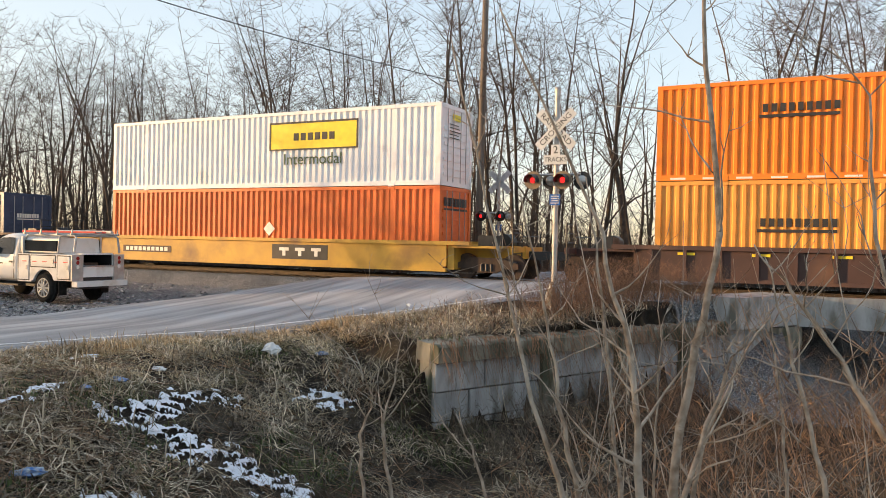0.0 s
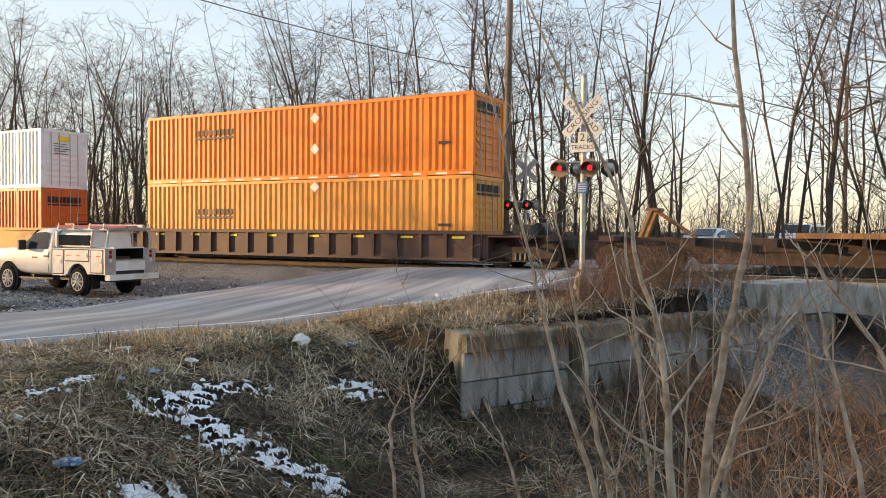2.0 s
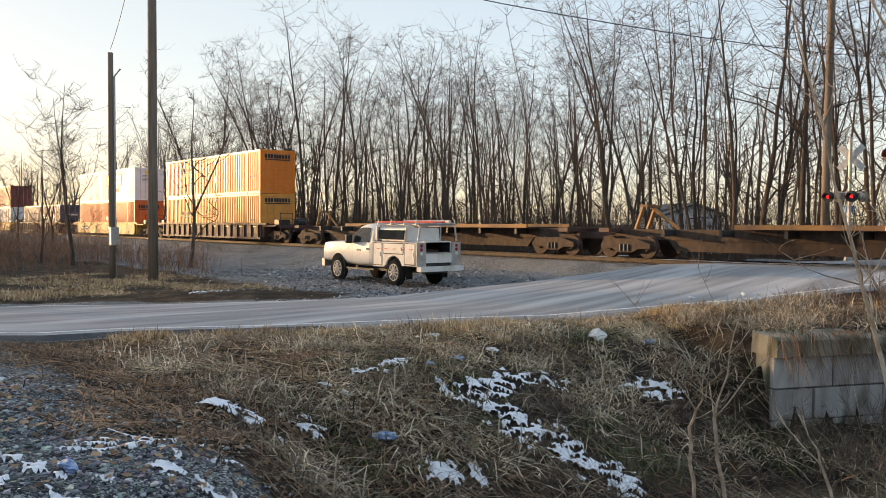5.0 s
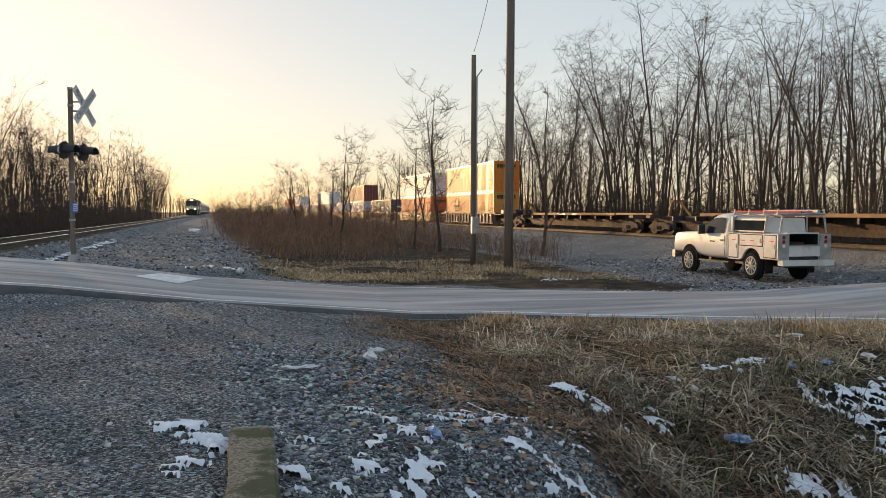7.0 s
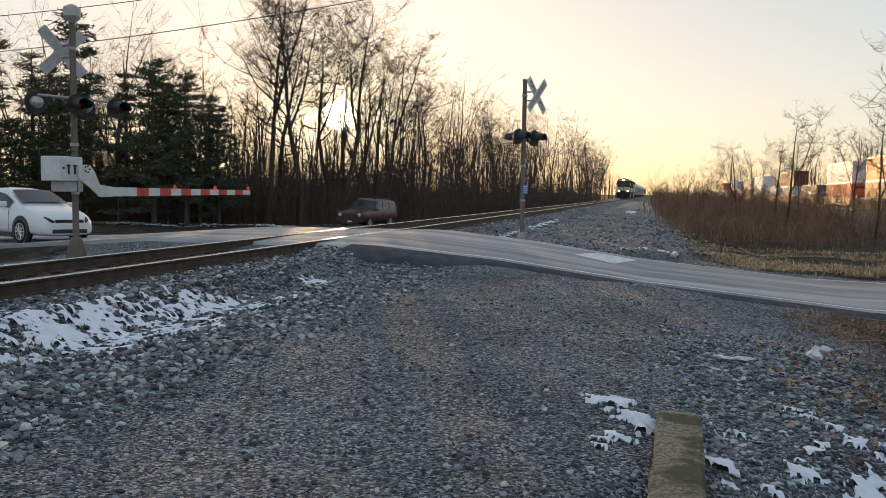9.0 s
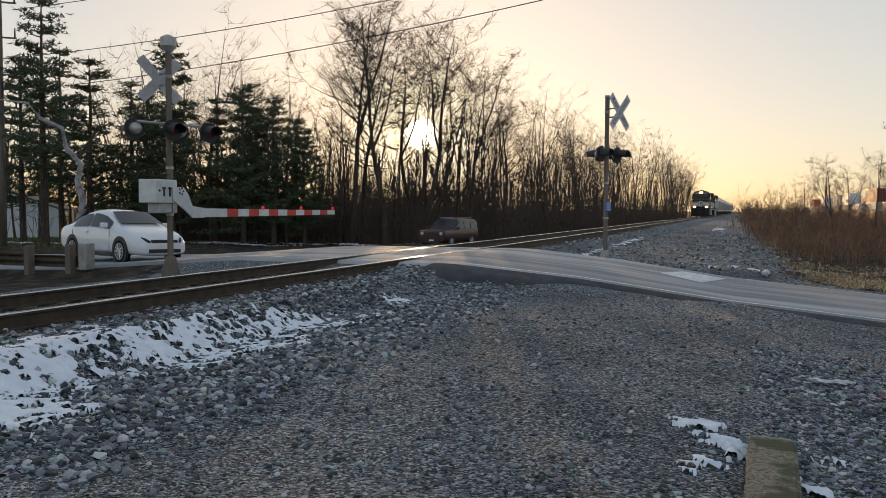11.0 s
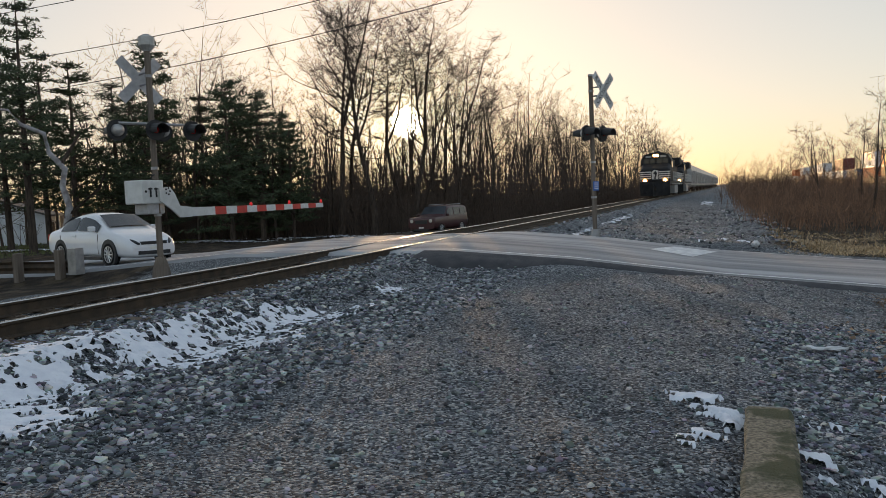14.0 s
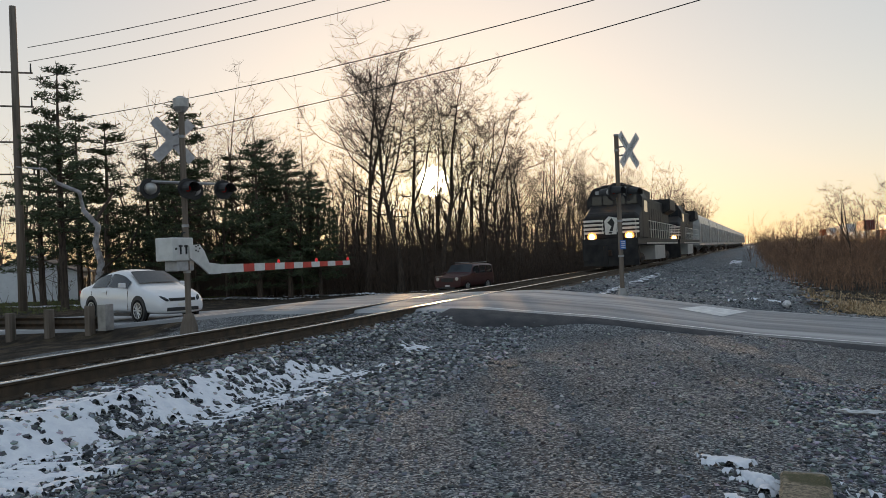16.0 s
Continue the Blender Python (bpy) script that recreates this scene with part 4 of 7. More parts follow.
def build_far_train():
    """Cars in order from the one that passes the far crossing last; y is given for the start of the clip."""
    y_orange = -11.2 + 8.075
    z = FAR_RAIL

    def put(ob, y, dz=0.0):
        ob.matrix_basis = pose(track_x(FAR_X, y), y, z + dz)
        MOVERS.append((ob, "far", FAR_X, y, z + dz))

    c = well_car("brown_car", True, "oxide brown ribbed well car carrying two orange containers")
    put(c, y_orange)
    for k in range(2):
        b = container("orange" if k else "orange_pale", "bright orange ribbed container in a double stack" if k else "paler orange ribbed container under a brighter one")
        brandbars(b, 4.1, 1.95 if k else 1.55, 2.1, 0.30)
        diamond(b, -1.2 if k else -1.2, 1.15 if k else 2.6, 0.22)
        if k:
            diamond(b, -1.2, 2.35, 0.22)
            for i in range(17):
                decal(b, [(-8 + i * 0.95, -8 + i * 0.95 + 0.45, 0.03, 0.09)], "decal", "reflective_strip")
        endbars(b, 2.35, 1.9, 0.26)
        decal(b, [(-7.2, -6.7, 1.1, 1.2)], "ink")
        put(b, y_orange, 0.33 + k * 2.92)
    y = y_orange + PITCH
    c = well_car("ttx", False, "weathered yellow well car with faded graffiti")
    m = Mesh()
    W = 1.462
    m.box(-W - 0.006, -W + 0.01, -3.5, -0.9, 0.48, 1.04)
    part("logo_panel", m, M["ink"], c, "black logo panel")
    m = Mesh()
    for i in range(3):
        m.box(-W - 0.012, -W, -3.2 + i * 0.75, -2.75 + i * 0.75, 0.80, 0.92)
        m.box(-W - 0.012, -W, -3.05 + i * 0.75, -2.9 + i * 0.75, 0.60, 0.80)
    part("logo_shape", m, M["decal"], c, "white block logo")
    m = Mesh()
    m.box(-W - 0.006, -W, 4.4, 7.2, 0.58, 0.86)
    part("number_panel", m, M["brown_car"], c)
    m = Mesh()
    for i in range(10):
        m.box(-W - 0.012, -W - 0.006, 4.6 + i * 0.25, 4.78 + i * 0.25, 0.64, 0.80)
    part("number_bars", m, M["decal"], c)
    put(c, y)
    b = container("orange_red", "faded red-orange ribbed container under a white one")
    diamond(b, -0.6, 1.3, 0.28)
    brandbars(b, 5.6, 0.75, 1.9, 0.25)
    endbars(b, 2.2, 1.9, 0.30)
    put(b, y, 0.33)
    b = container("white_cont", "white ribbed container with a yellow panel")
    decal(b, [(-4.6, -0.6, 1.45, 2.45)], "yellow", "logo_panel", label="yellow logo panel")
    decal(b, [(-4.65, -0.55, 2.43, 2.5), (-4.65, -0.55, 1.42, 1.47), (-4.65, -4.58, 1.45, 2.45), (-0.62, -0.55, 1.45, 2.45)] + [(-3.6 + i * 0.33, -3.37 + i * 0.33, 1.78, 2.06) for i in range(6)], "ink", "logo_shape", -1, 1.304)
    txt = lettering("Intermodal", 0.62, M["green_text"], "lettering", 0.004)
    part("lettering", txt, None, b, "dark green word", at=Matrix.Translation((-1.305, -2.6, 1.05)) @ pose(0, 0, 0, 90, 0, -90))
    m = Mesh()
    m.box(-0.35, 0.25, -8.09, -8.07, 2.38, 2.6)
    part("end_label", m, M["yellow"], b)
    m = Mesh()
    for k in range(5):
        m.box(-0.6, 0.1 + 0.1 * (k % 3), -8.085, -8.07, 2.2 - k * 0.12, 2.23 - k * 0.12)
    part("end_marking", m, M["ink"], b)
    put(b, y, 0.33 + 2.92)
    mixes = [("blue_cont", None), ("white_cont", "maroon_cont"), ("white_cont", None), ("grey_cont", "white_cont"), ("blue_cont", "grey_cont"), ("white_cont", None), ("maroon_cont", "white_cont"), ("grey_cont", None), ("white_cont", "orange_red"), ("white_cont", None), ("grey_cont", None)]
    words = {"blue_cont": "dark blue", "white_cont": "white", "maroon_cont": "dark red", "grey_cont": "grey", "orange_red": "red-orange"}
    for k, (lo, hi) in enumerate(mixes):
        y += PITCH
        put(well_car("ttx" if k % 3 else "brown_car", k % 3 == 0, "well car in a long intermodal train"), y)
        for n, col in enumerate((lo, hi)):
            if col:
                b = container(col, words[col] + " ribbed container on a well car")
                if col == "blue_cont":
                    diamond(b, -5.5, 1.6, 0.3)
                    brandbars(b, -1.5, 1.6, 2.2, 0.3, "decal")
                    endbars(b, 1.7, 1.2, 0.2, "decal")
                put(b, y, 0.33 + n * 2.92)
    y = y_orange
    for k in range(6):
        y -= PITCH
        put(spine_car("empty rusty yellow flat wagon with a raised hitch"), y)


FAR_RUN = [(0, 0), (1.5, 17.5), (3.5, 41.0), (6.2, 73.2), (7.0, 82.4), (8.5, 98.8), (12, 136), (16, 178)]


def far_y(t):
    """How far the far train has gone since the start."""
    return lerp(t, FAR_RUN)


build_far_train()


# ---- concrete, signals, poles ----
def place(x, y, dz=0.0, rz=0.0):
    return pose(x, y, ground_z(x, y) + dz, 0, 0, rz)


def build_wing_wall():
    """Old retaining wall beside the rail bridge: a cap beam over rows of blocks."""
    m = Matrix.Translation((13.0, 6.5, 0)) @ pose(0, 0, 0, 0, 0, math.degrees(math.atan2(-0.438, 0.899)))
    w = thing("wall_ditch", "stained old concrete retaining wall beside the ditch", "wall", m, kind="structure")
    part("cap_beam", Mesh().prism([(-0.12, -0.58), (-0.12, -0.30), (-0.05, -0.25), (0.55, -0.22), (0.55, -0.58)], "x", 0.0, 9.2), M["concrete"], w, "stained concrete cap beam")
    part("core", Mesh().box(0.05, 9.2, 0.10, 0.5, -2.7, -0.58), M["concrete"], w)
    rng = random.Random(4)
    for r in range(4):
        x = 0.02 - (r % 2) * 0.6
        while x < 9.1:
            l = rng.uniform(1.1, 1.5)
            a, b = max(0.02, x), min(9.2, x + l)
            if b - a > 0.15:
                d = rng.uniform(-0.02, 0.03)
                mm = Mesh().box(a + 0.012, b - 0.012, -0.0 + d, 0.12, -1.14 - r * 0.55 + 0.012, -0.60 - r * 0.55)
                bevelled(part("block", mm, M["concrete_light"], w), 0.015, 1)
            x += l
    for k in range(3):
        x = 2.7 + k * 2.3
        part("pilaster", Mesh().box(x, x + 0.35, -0.10, 0.1, -2.5, -0.58), M["concrete"], w)
    b = thing("abutment", "weathered concrete bridge abutment under the track", "abutment", m)
    part("seat_block", Mesh().box(9.25, 12.4, -0.35, 0.9, -0.45, 0.36), M["concrete_light"], b)
    part("lower_block", Mesh().box(9.35, 12.6, -0.1, 0.9, -2.8, -0.46), M["concrete_light"], b)
    part("crown_block", Mesh().box(11.2, 12.4, -0.36, -0.1, -1.1, -0.5), M["concrete"], b)
    d = thing("rail_bridge", "low concrete rail bridge over the ditch", "bridge", None)
    part("deck", Mesh().box(24.0, 28.5, -8.5, 1.6, -0.45, 0.05), M["concrete_light"], d)
    part("kerb", Mesh().box(23.8, 24.1, -8.5, 1.6, -0.5, 0.33), M["concrete_light"], d)
    part("abutment_wall", Mesh().box(24.0, 28.4, -9.0, -7.6, -2.8, -0.46), M["concrete"], d)


def build_parapet():
    """Buried end of a culvert headwall by the driveway."""
    p = thing("headwall", "mossy old concrete culvert parapet in the gravel", "parapet", pose(0.24, 5.35, 0, 0, 0, -2))
    m = Mesh()
    rings = []
    rng = random.Random(2)
    for y in np.linspace(-1.9, 0.62, 14):
        t = 0.115 + rng.uniform(-0.012, 0.012) - (0.05 if y > 0.5 else 0)
        rings.append([(-0.14, y, -0.8), (0.14, y, -0.8), (0.148 + rng.uniform(-0.010, 0.010), y, t - 0.02), (0.125, y, t + rng.uniform(-0.01, 0.01)), (0.0, y, t + rng.uniform(-0.008, 0.008)), (-0.125, y, t), (-0.147 + rng.uniform(-0.010, 0.010), y, t - 0.02)])
    m.loft(rings)
    part("parapet_beam", m, M["aggregate"], p)
    bevelled(part("end_block", Mesh().box(-0.15, 0.15, 0.60, 0.74, -0.8, 0.05), M["concrete_light"], p, "broken pale concrete end"), 0.03, 2)


def lamp_head(parent, x, y, z, lit, name="signal_light", back=False, disc="disc"):
    """A round flasher: background disc, lamp housing and hood; y < 0 is the lit side."""
    s = 1 if back else -1
    m = Mesh()
    m.disc((x, y, z), (0, 1, 0), 0.22, 0.02, 24)
    h = part(name, m, M[disc], parent, "black flasher background disc" if disc == "black" else "weathered flasher disc, tan with low sun in its colour")
    m = Mesh()
    m.tube([(x, y, z), (x, y - s * 0.10, z), (x, y - s * 0.2, z - 0.01)], [0.13, 0.12, 0.04], 14, True)
    part("housing", m, M["alu"], h, "grey lamp housing", True)
    part("lens", Mesh().disc((x, y + s * 0.02, z), (0, 1, 0), 0.068, 0.02, 16), M["red_on"] if lit else M["red_off"], h, "red lens")
    m = Mesh()
    rows = []
    for d, r in ((0.01, 0.155), (0.16, 0.15), (0.34, 0.14)):
        rows.append([(x + r * math.cos(a), y + s * d, z + r * math.sin(a) - 0.05 * d) for a in np.linspace(radians(-20), radians(200), 12)])
    m.loft(rows, close=False, caps=False)
    part("hood", m, M["black"], h, "black visor hood")


def crossing_signal(m, label, lettered=True, gate=False, tracks=False, top=4.75, mast="alu", front_lit=(True, True), bell=False, lights_z=2.55, buck_z=3.95, heads=None, buck_y=-0.10, disc="disc", back_lit=True, notice_z=None):
    """A level-crossing mast; its front faces local -y."""
    s = thing("crossing_signal", label, "crossing signal", m, "level crossing signals")
    part("mast", Mesh().tube([(0, 0, 0), (0, 0, top)], 0.065, 14, True), M[mast], s)
    part("mast_cap", Mesh().tube([(0, 0, top), (0, 0, top + 0.05)], [0.085, 0.07], 12, True), M["steel"], s)
    mm = Mesh()
    mm.tube([(0, 0, -0.3), (0, 0, 0.05), (0, 0, 0.32)], [0.24, 0.2, 0.11], 4, True)
    part("foundation", mm, M["concrete_light"] if not gate else M["pole_wood"], s)
    for k, (a, word) in enumerate(((45, "RAILROAD"), (-45, "CROSSING"))):
        mm = Mesh()
        mm.box(-0.61, 0.61, -0.012 - 0.02 * k, 0.0 - 0.02 * k, -0.115, 0.115)
        b = part("crossbuck_blade", mm, M["white_sign"] if lettered or tracks else M["sign_back"], s, "white crossbuck blade", at=pose(0, buck_y, buck_z, 0, a, 0))
        t = lettering(word, 0.185, M["ink"], "lettering", 0.001)
        if word == "RAILROAD" or k == 1:
            part("lettering", t, None, b, "black letters", at=pose(0, -0.0135 - 0.02 * k, 0, 90, 0, 0) @ Matrix.Diagonal((1.15, 1, 1, 1)))
        part("blade_back", Mesh().box(-0.612, 0.612, 0.001 - 0.02 * k, 0.004 - 0.02 * k, -0.117, 0.117), M["sign_back"], b, "bare metal sign back")
    if tracks:
        mm = Mesh().prism([(-0.29, -0.2), (0.29, -0.2), (0.29, 0.02), (0.11, 0.02), (0.11, 0.27), (-0.11, 0.27), (-0.11, 0.02), (-0.29, 0.02)], "y", -0.012, 0)
        p = part("tracks_plate", mm, M["white_sign"], s, "white plate reading 2 TRACKS", at=pose(0, -0.10, buck_z - 0.64))
        part("lettering", lettering("2", 0.26, M["ink"], "lettering", 0.001), None, p, at=pose(0, -0.014, 0.14, 90, 0, 0))
        part("lettering", lettering("TRACKS", 0.15, M["ink"], "lettering", 0.001), None, p, at=pose(0, -0.014, -0.09, 90, 0, 0))
    wide = 0.62 if gate else 0.42
    heads = heads or ((-wide, False), (wide, False), (0.3 - wide, True), (wide + 0.3, True))
    part("cross_arm", Mesh().tube([(min(x for x, b in heads), 0, lights_z + 0.12), (max(x for x, b in heads), 0, lights_z + 0.12)], 0.03, 8, True), M["steel"], s)
    if buck_y < -0.2:
        for dz in (-0.12, 0.12):
            part("sign_bracket", Mesh().tube([(0, 0, buck_z + dz), (0, buck_y, buck_z + dz)], 0.022, 6, True), M["steel"], s)
    for i, (x, behind) in enumerate(heads):
        lamp_head(s, x, 0.16 if behind else -0.10, lights_z - 0.02, back_lit if behind else front_lit[i % 2], back=behind, disc="black" if behind else disc)
    nz = notice_z or lights_z - 0.62
    if not gate:
        part("notice", Mesh().box(-0.13, 0.13, -0.085, -0.07, nz, nz + 0.26), M["blue"], s, "blue emergency notice")
    mm = Mesh()
    for k in range(4 if not gate else 0):
        mm.box(-0.1, 0.1, -0.089, -0.0855, nz + 0.04 + k * 0.055, nz + 0.06 + k * 0.055)
    if not gate:
        part("notice_bars", mm, M["decal"], s)
    for z in (1.2, 2.2, 3.0, buck_z):
        part("clamp", Mesh().tube([(0, 0, z), (0, 0, z + 0.06)], 0.08, 10, True), M["steel"], s)
    if bell:
        mm = Mesh()
        mm.tube([(0, 0, top + 0.02), (0, 0, top + 0.12), (0, 0, top + 0.3), (0, 0, top + 0.36)], [0.1, 0.17, 0.17, 0.06], 12, True)
        part("bell", mm, M["alu"], s, "round grey warning bell")
    if gate:
        sq = pose(0.0, 0, -0.09, 0, 0, 115)
        g = part("gate_mechanism", Mesh().box(-0.34, 0.12, -0.58, 0.10, 1.56, 2.06), M["white_sign"], s, "pale grey gate motor box", at=sq)
        bevelled(g, 0.025, 2)
        bevelled(part("lower_box", Mesh().box(-0.28, 0.06, -0.38, 0.18, 1.34, 1.575), M["sign_back"], g, "grey junction box"), 0.03, 2)
        for y in (-0.34, -0.16):
            part("latch", Mesh().box(0.12, 0.145, y - 0.014, y + 0.014, 1.70, 1.90).box(0.12, 0.15, y - 0.05, y + 0.04, 1.86, 1.89), M["ink"], g, "black latch handle")
        part("latch", Mesh().disc((0.125, -0.48, 1.82), (1, 0, 0), 0.025, 0.02, 10), M["ink"], g)
        part("cable", Mesh().tube([(0.0, -0.2, 2.05), (0.02, -0.12, 2.16), (0.03, 0.05, 2.20), (0.02, 0.1, 2.5)], 0.018, 6), M["black"], s, at=sq)
    return s


def gate_arm(parent_m):
    """The lowered arm across the road: striped, with three small red lights and a counterweight bracket."""
    g = thing("gate_arm", "lowered red and white striped crossing gate arm", "gate", parent_m)
    part("bracket", Mesh().prism([(-0.10, 1.78), (-0.10, 2.05), (0.24, 2.07), (0.40, 1.92), (0.55, 1.66), (0.95, 1.62), (0.95, 1.40), (0.55, 1.40), (0.25, 1.6)], "x", 0.38, 0.42), M["white_sign"], g, "curved pale arm bracket")
    for k in range(5):
        part("bolt", Mesh().disc((0.425, 0.16 + 0.07 * math.cos(k * 1.257), 1.98 + 0.07 * math.sin(k * 1.257)), (1, 0, 0), 0.02, 0.02, 8), M["ink"], g)
    n, y0, ln = 14, 0.95, 6.3
    for k in range(n):
        a, b = y0 + k * ln / n, y0 + (k + 1) * ln / n
        h = 0.10 - 0.04 * k / n
        part("stripe", Mesh().box(0.375, 0.405, a, b, 1.51 - h, 1.51 + h), M["red"] if k in (2, 4, 6, 8, 10, 12) else M["white_sign"], g, "red stripe" if k in (2, 4, 6, 8, 10, 12) else "white stripe")
    for y in (3.4, 5.3, 7.15):
        p = part("gate_light", Mesh().tube([(0.39, y, 1.58), (0.39, y, 1.64), (0.39, y, 1.68)], [0.035, 0.04, 0.015], 10, True), M["gate_red"], g, "small red gate light")
    return g


def pole(x, y, h, r, label, lean=(0, 0), mat_name="pole_wood", arms=(), arm_len=1.2):
    p = thing("utility_pole", label, "utility pole", place(x, y, -0.3))
    part("shaft", Mesh().tube([(lean[0] * t * h, lean[1] * t * h, t * (h + 0.3)) for t in (0, 0.33, 0.66, 1)], [r, r * 0.92, r * 0.84, r * 0.75], 12, True), M[mat_name], p, smooth=True)
    for z, dx, dy, l in arms:
        d = Vector((dx, dy, 0)).normalized()
        a = part("crossarm", Mesh().tube([d * -0.15 + Vector((0, 0, z)), d * l + Vector((0, 0, z))], 0.055, 4, True), M["pole_wood"], p)
        part("insulator", Mesh().tube([d * (l - 0.1) + Vector((0, 0, z)), d * (l - 0.1) + Vector((0, 0, z + 0.55))], [0.05, 0.035], 8, True), M["black"], a)
    return p


def wire(a, b, sag, r=0.012):
    a, b = Vector(a), Vector(b)
    m = Mesh().tube([a.lerp(b, t) - Vector((0, 0, sag * 4 * t * (1 - t))) for t in np.linspace(0, 1, 25)], r, 5)
    tagged(part("overhead_wire", m, M["black"]), "thin dark overhead wire between poles", "wire", "overhead wires")


build_wing_wall()
build_parapet()
ax, ay = 18.53, 6.07
crossing_signal(pose(ax, ay, 0.36, 0, 0, -87), "railroad crossing signal with lit red flashers on a silver mast", True, False, True, 5.0, "alu", buck_z=4.02, lights_z=2.82, heads=((-0.55, False), (0.19, False), (-0.16, True), (0.60, True)), back_lit=False)
crossing_signal(place(-3.5, 23.0, -0.05, 65), "weathered crossbuck signal on a brown post beside the road", True, False, False, 4.65, "pole_wood", (False, False), buck_z=4.2, lights_z=3.06, buck_y=-0.40, disc="black", back_lit=False, notice_z=1.42)
GATE_M = pose(-11.5, 14.2, 0.28, 0, 0, -115)
crossing_signal(GATE_M, "crossing gate mast with bell and gate mechanism", False, True, False, 4.7, "pole_wood", (False, False), True, 3.05, 4.15, ((0.72, False), (-0.28, False), (0.0, True), (-0.85, True)), -0.42, "black", False)
gate_arm(pose(-11.75, 14.2, 0.03, 0, 0, 0))
crossing_signal(pose(31.4, 12.8, 0.2, 0, 0, 96), "crossing signal seen from behind beyond the far track", False, False, False, 4.7, "alu", buck_z=4.0)
pole(10.97, 28.72, 16.2, 0.18, "tall weathered wooden utility pole in the weeds", (0.004, 0.0))
P2 = pole(10.4, 31.3, 8.6, 0.13, "short wooden service pole with a meter box", (0, 0))
bevelled(part("meter_box", Mesh().box(-0.14, 0.16, -0.32, -0.12, 1.6, 2.3), M["steel"], P2, "grey meter box"), 0.02)
part("conduit", Mesh().tube([(0.08, -0.17, 2.3), (0.08, -0.17, 8.0), (0.3, -0.17, 8.3)], 0.035, 8), M["steel"], P2)
pole(32.0, 14.0, 14.0, 0.17, "pale wooden utility pole behind the train", (0.03, 0.0))
pole(62, 1.5, 12.0, 0.16, "distant wooden pole with a crossarm", (0, 0), "pole_wood", ((11.6, 0.1, 1, 1.3), (11.6, -0.1, -1, 1.3)))
pole(-38, 33, 17.0, 0.24, "tall utility pole with insulator arms", (0, 0), "pole_wood", tuple((z, 0.74, 0.67, 0.9) for z in (13.6, 11.7, 9.7, 7.9)) + tuple((z, -0.74, -0.67, 1.6) for z in (13.6, 11.7, 9.7, 7.9)))
T = Vector((10.75, 28.8, 0))
for z0, z1, sag in ((8.0, 12.2, 1.0), (9.8, 12.9, 0.9), (12.4, 14.6, 0.8), (13.4, 15.2, 0.8), (14.2, 15.6, 0.8)):
    wire((-37.4, 33.4, z0), T + Vector((0, 0, z1)), sag, 0.02)
wire(T + Vector((0, 0, 12.4)), (32.4, 14.0, 8.4), 0.5, 0.02)
wire(T + Vector((0, 0, 13.0)), (10.4, 31.3, 8.2), 0.5, 0.012)
wire((32.4, 14.0, 8.4), (62, 1.5, 11.4), 0.6, 0.012)


def guardrail():
    g = thing("guardrail", "rusty steel guardrail on timber posts by the road", "guardrail")
    for i in range(6):
        x = -22.4 + i * 1.36
        z = ground_z(x, 15.55)
        bevelled(part("post", Mesh().box(x - 0.09, x + 0.09, 15.4, 15.6, z - 0.4, z + 0.72), M["pole_wood"], g), 0.015, 1)
    prof = [(15.66, 0.25), (15.72, 0.32), (15.66, 0.4), (15.72, 0.48), (15.66, 0.55)]
    m = Mesh()
    m.loft([[(x, y, z + 0.06 + ground_z(-19, 15.55)) for y, z in prof + [(y - 0.012, z) for y, z in reversed(prof)]] for x in np.linspace(-24, -15.3, 8)])
    part("rail_beam", m, M["rail"], g)
    part("end_plate", Mesh().box(-15.35, -15.1, 15.5, 15.78, 0.1, 0.75), M["steel"], g, "bent pale end plate")


def house(x, y, rz, w, d, h, roof, label):
    o = thing("house", label, "house", place(x, y, -0.1, rz))
    part("wall", Mesh().box(-w / 2, w / 2, -d / 2, d / 2, 0, h), M["siding"], o)
    part("gable", Mesh().prism([(-d / 2, h), (d / 2, h), (0, h + roof)], "x", -w / 2 + 0.02, w / 2 - 0.02), M["siding"], o)
    for s in (-1, 1):
        part("roof", Mesh().loft([[(-w / 2 - 0.3, s * (d / 2 + 0.3), h - 0.15), (-w / 2 - 0.3, 0, h + roof + 0.05), (-w / 2 - 0.3, 0, h + roof + 0.2), (-w / 2 - 0.3, s * (d / 2 + 0.3), h)], [(w / 2 + 0.3, s * (d / 2 + 0.3), h - 0.15), (w / 2 + 0.3, 0, h + roof + 0.05), (w / 2 + 0.3, 0, h + roof + 0.2), (w / 2 + 0.3, s * (d / 2 + 0.3), h)]]), M["shingle"], o)
    for xx in np.arange(-w / 2 + 1.4, w / 2 - 0.6, 2.6):
        wf = part("window", Mesh().box(xx - 0.5, xx + 0.5, -d / 2 - 0.03, -d / 2 + 0.05, 0.9, 2.0), M["decal"], o)
        part("pane", Mesh().box(xx - 0.42, xx + 0.42, -d / 2 - 0.045, -d / 2 - 0.025, 0.97, 1.93), M["dark_glass"], wf)
        for s in (-1, 1):
            part("shutter", Mesh().box(xx + s * 0.72 - 0.16, xx + s * 0.72 + 0.16, -d / 2 - 0.05, -d / 2 - 0.005, 0.9, 2.0), M["black"], wf)
    return o


guardrail()
house(-59, 53, 128, 9.0, 7.5, 2.6, 1.3, "low white house with dark shutters among trees")
house(-66, 49, 40, 8.0, 6.5, 2.6, 1.2, "low white house with dark shutters among trees")
house(52.2, 33.5, 57, 5.2, 4.4, 2.9, 0.7, "small pale blue shed beyond the far track")


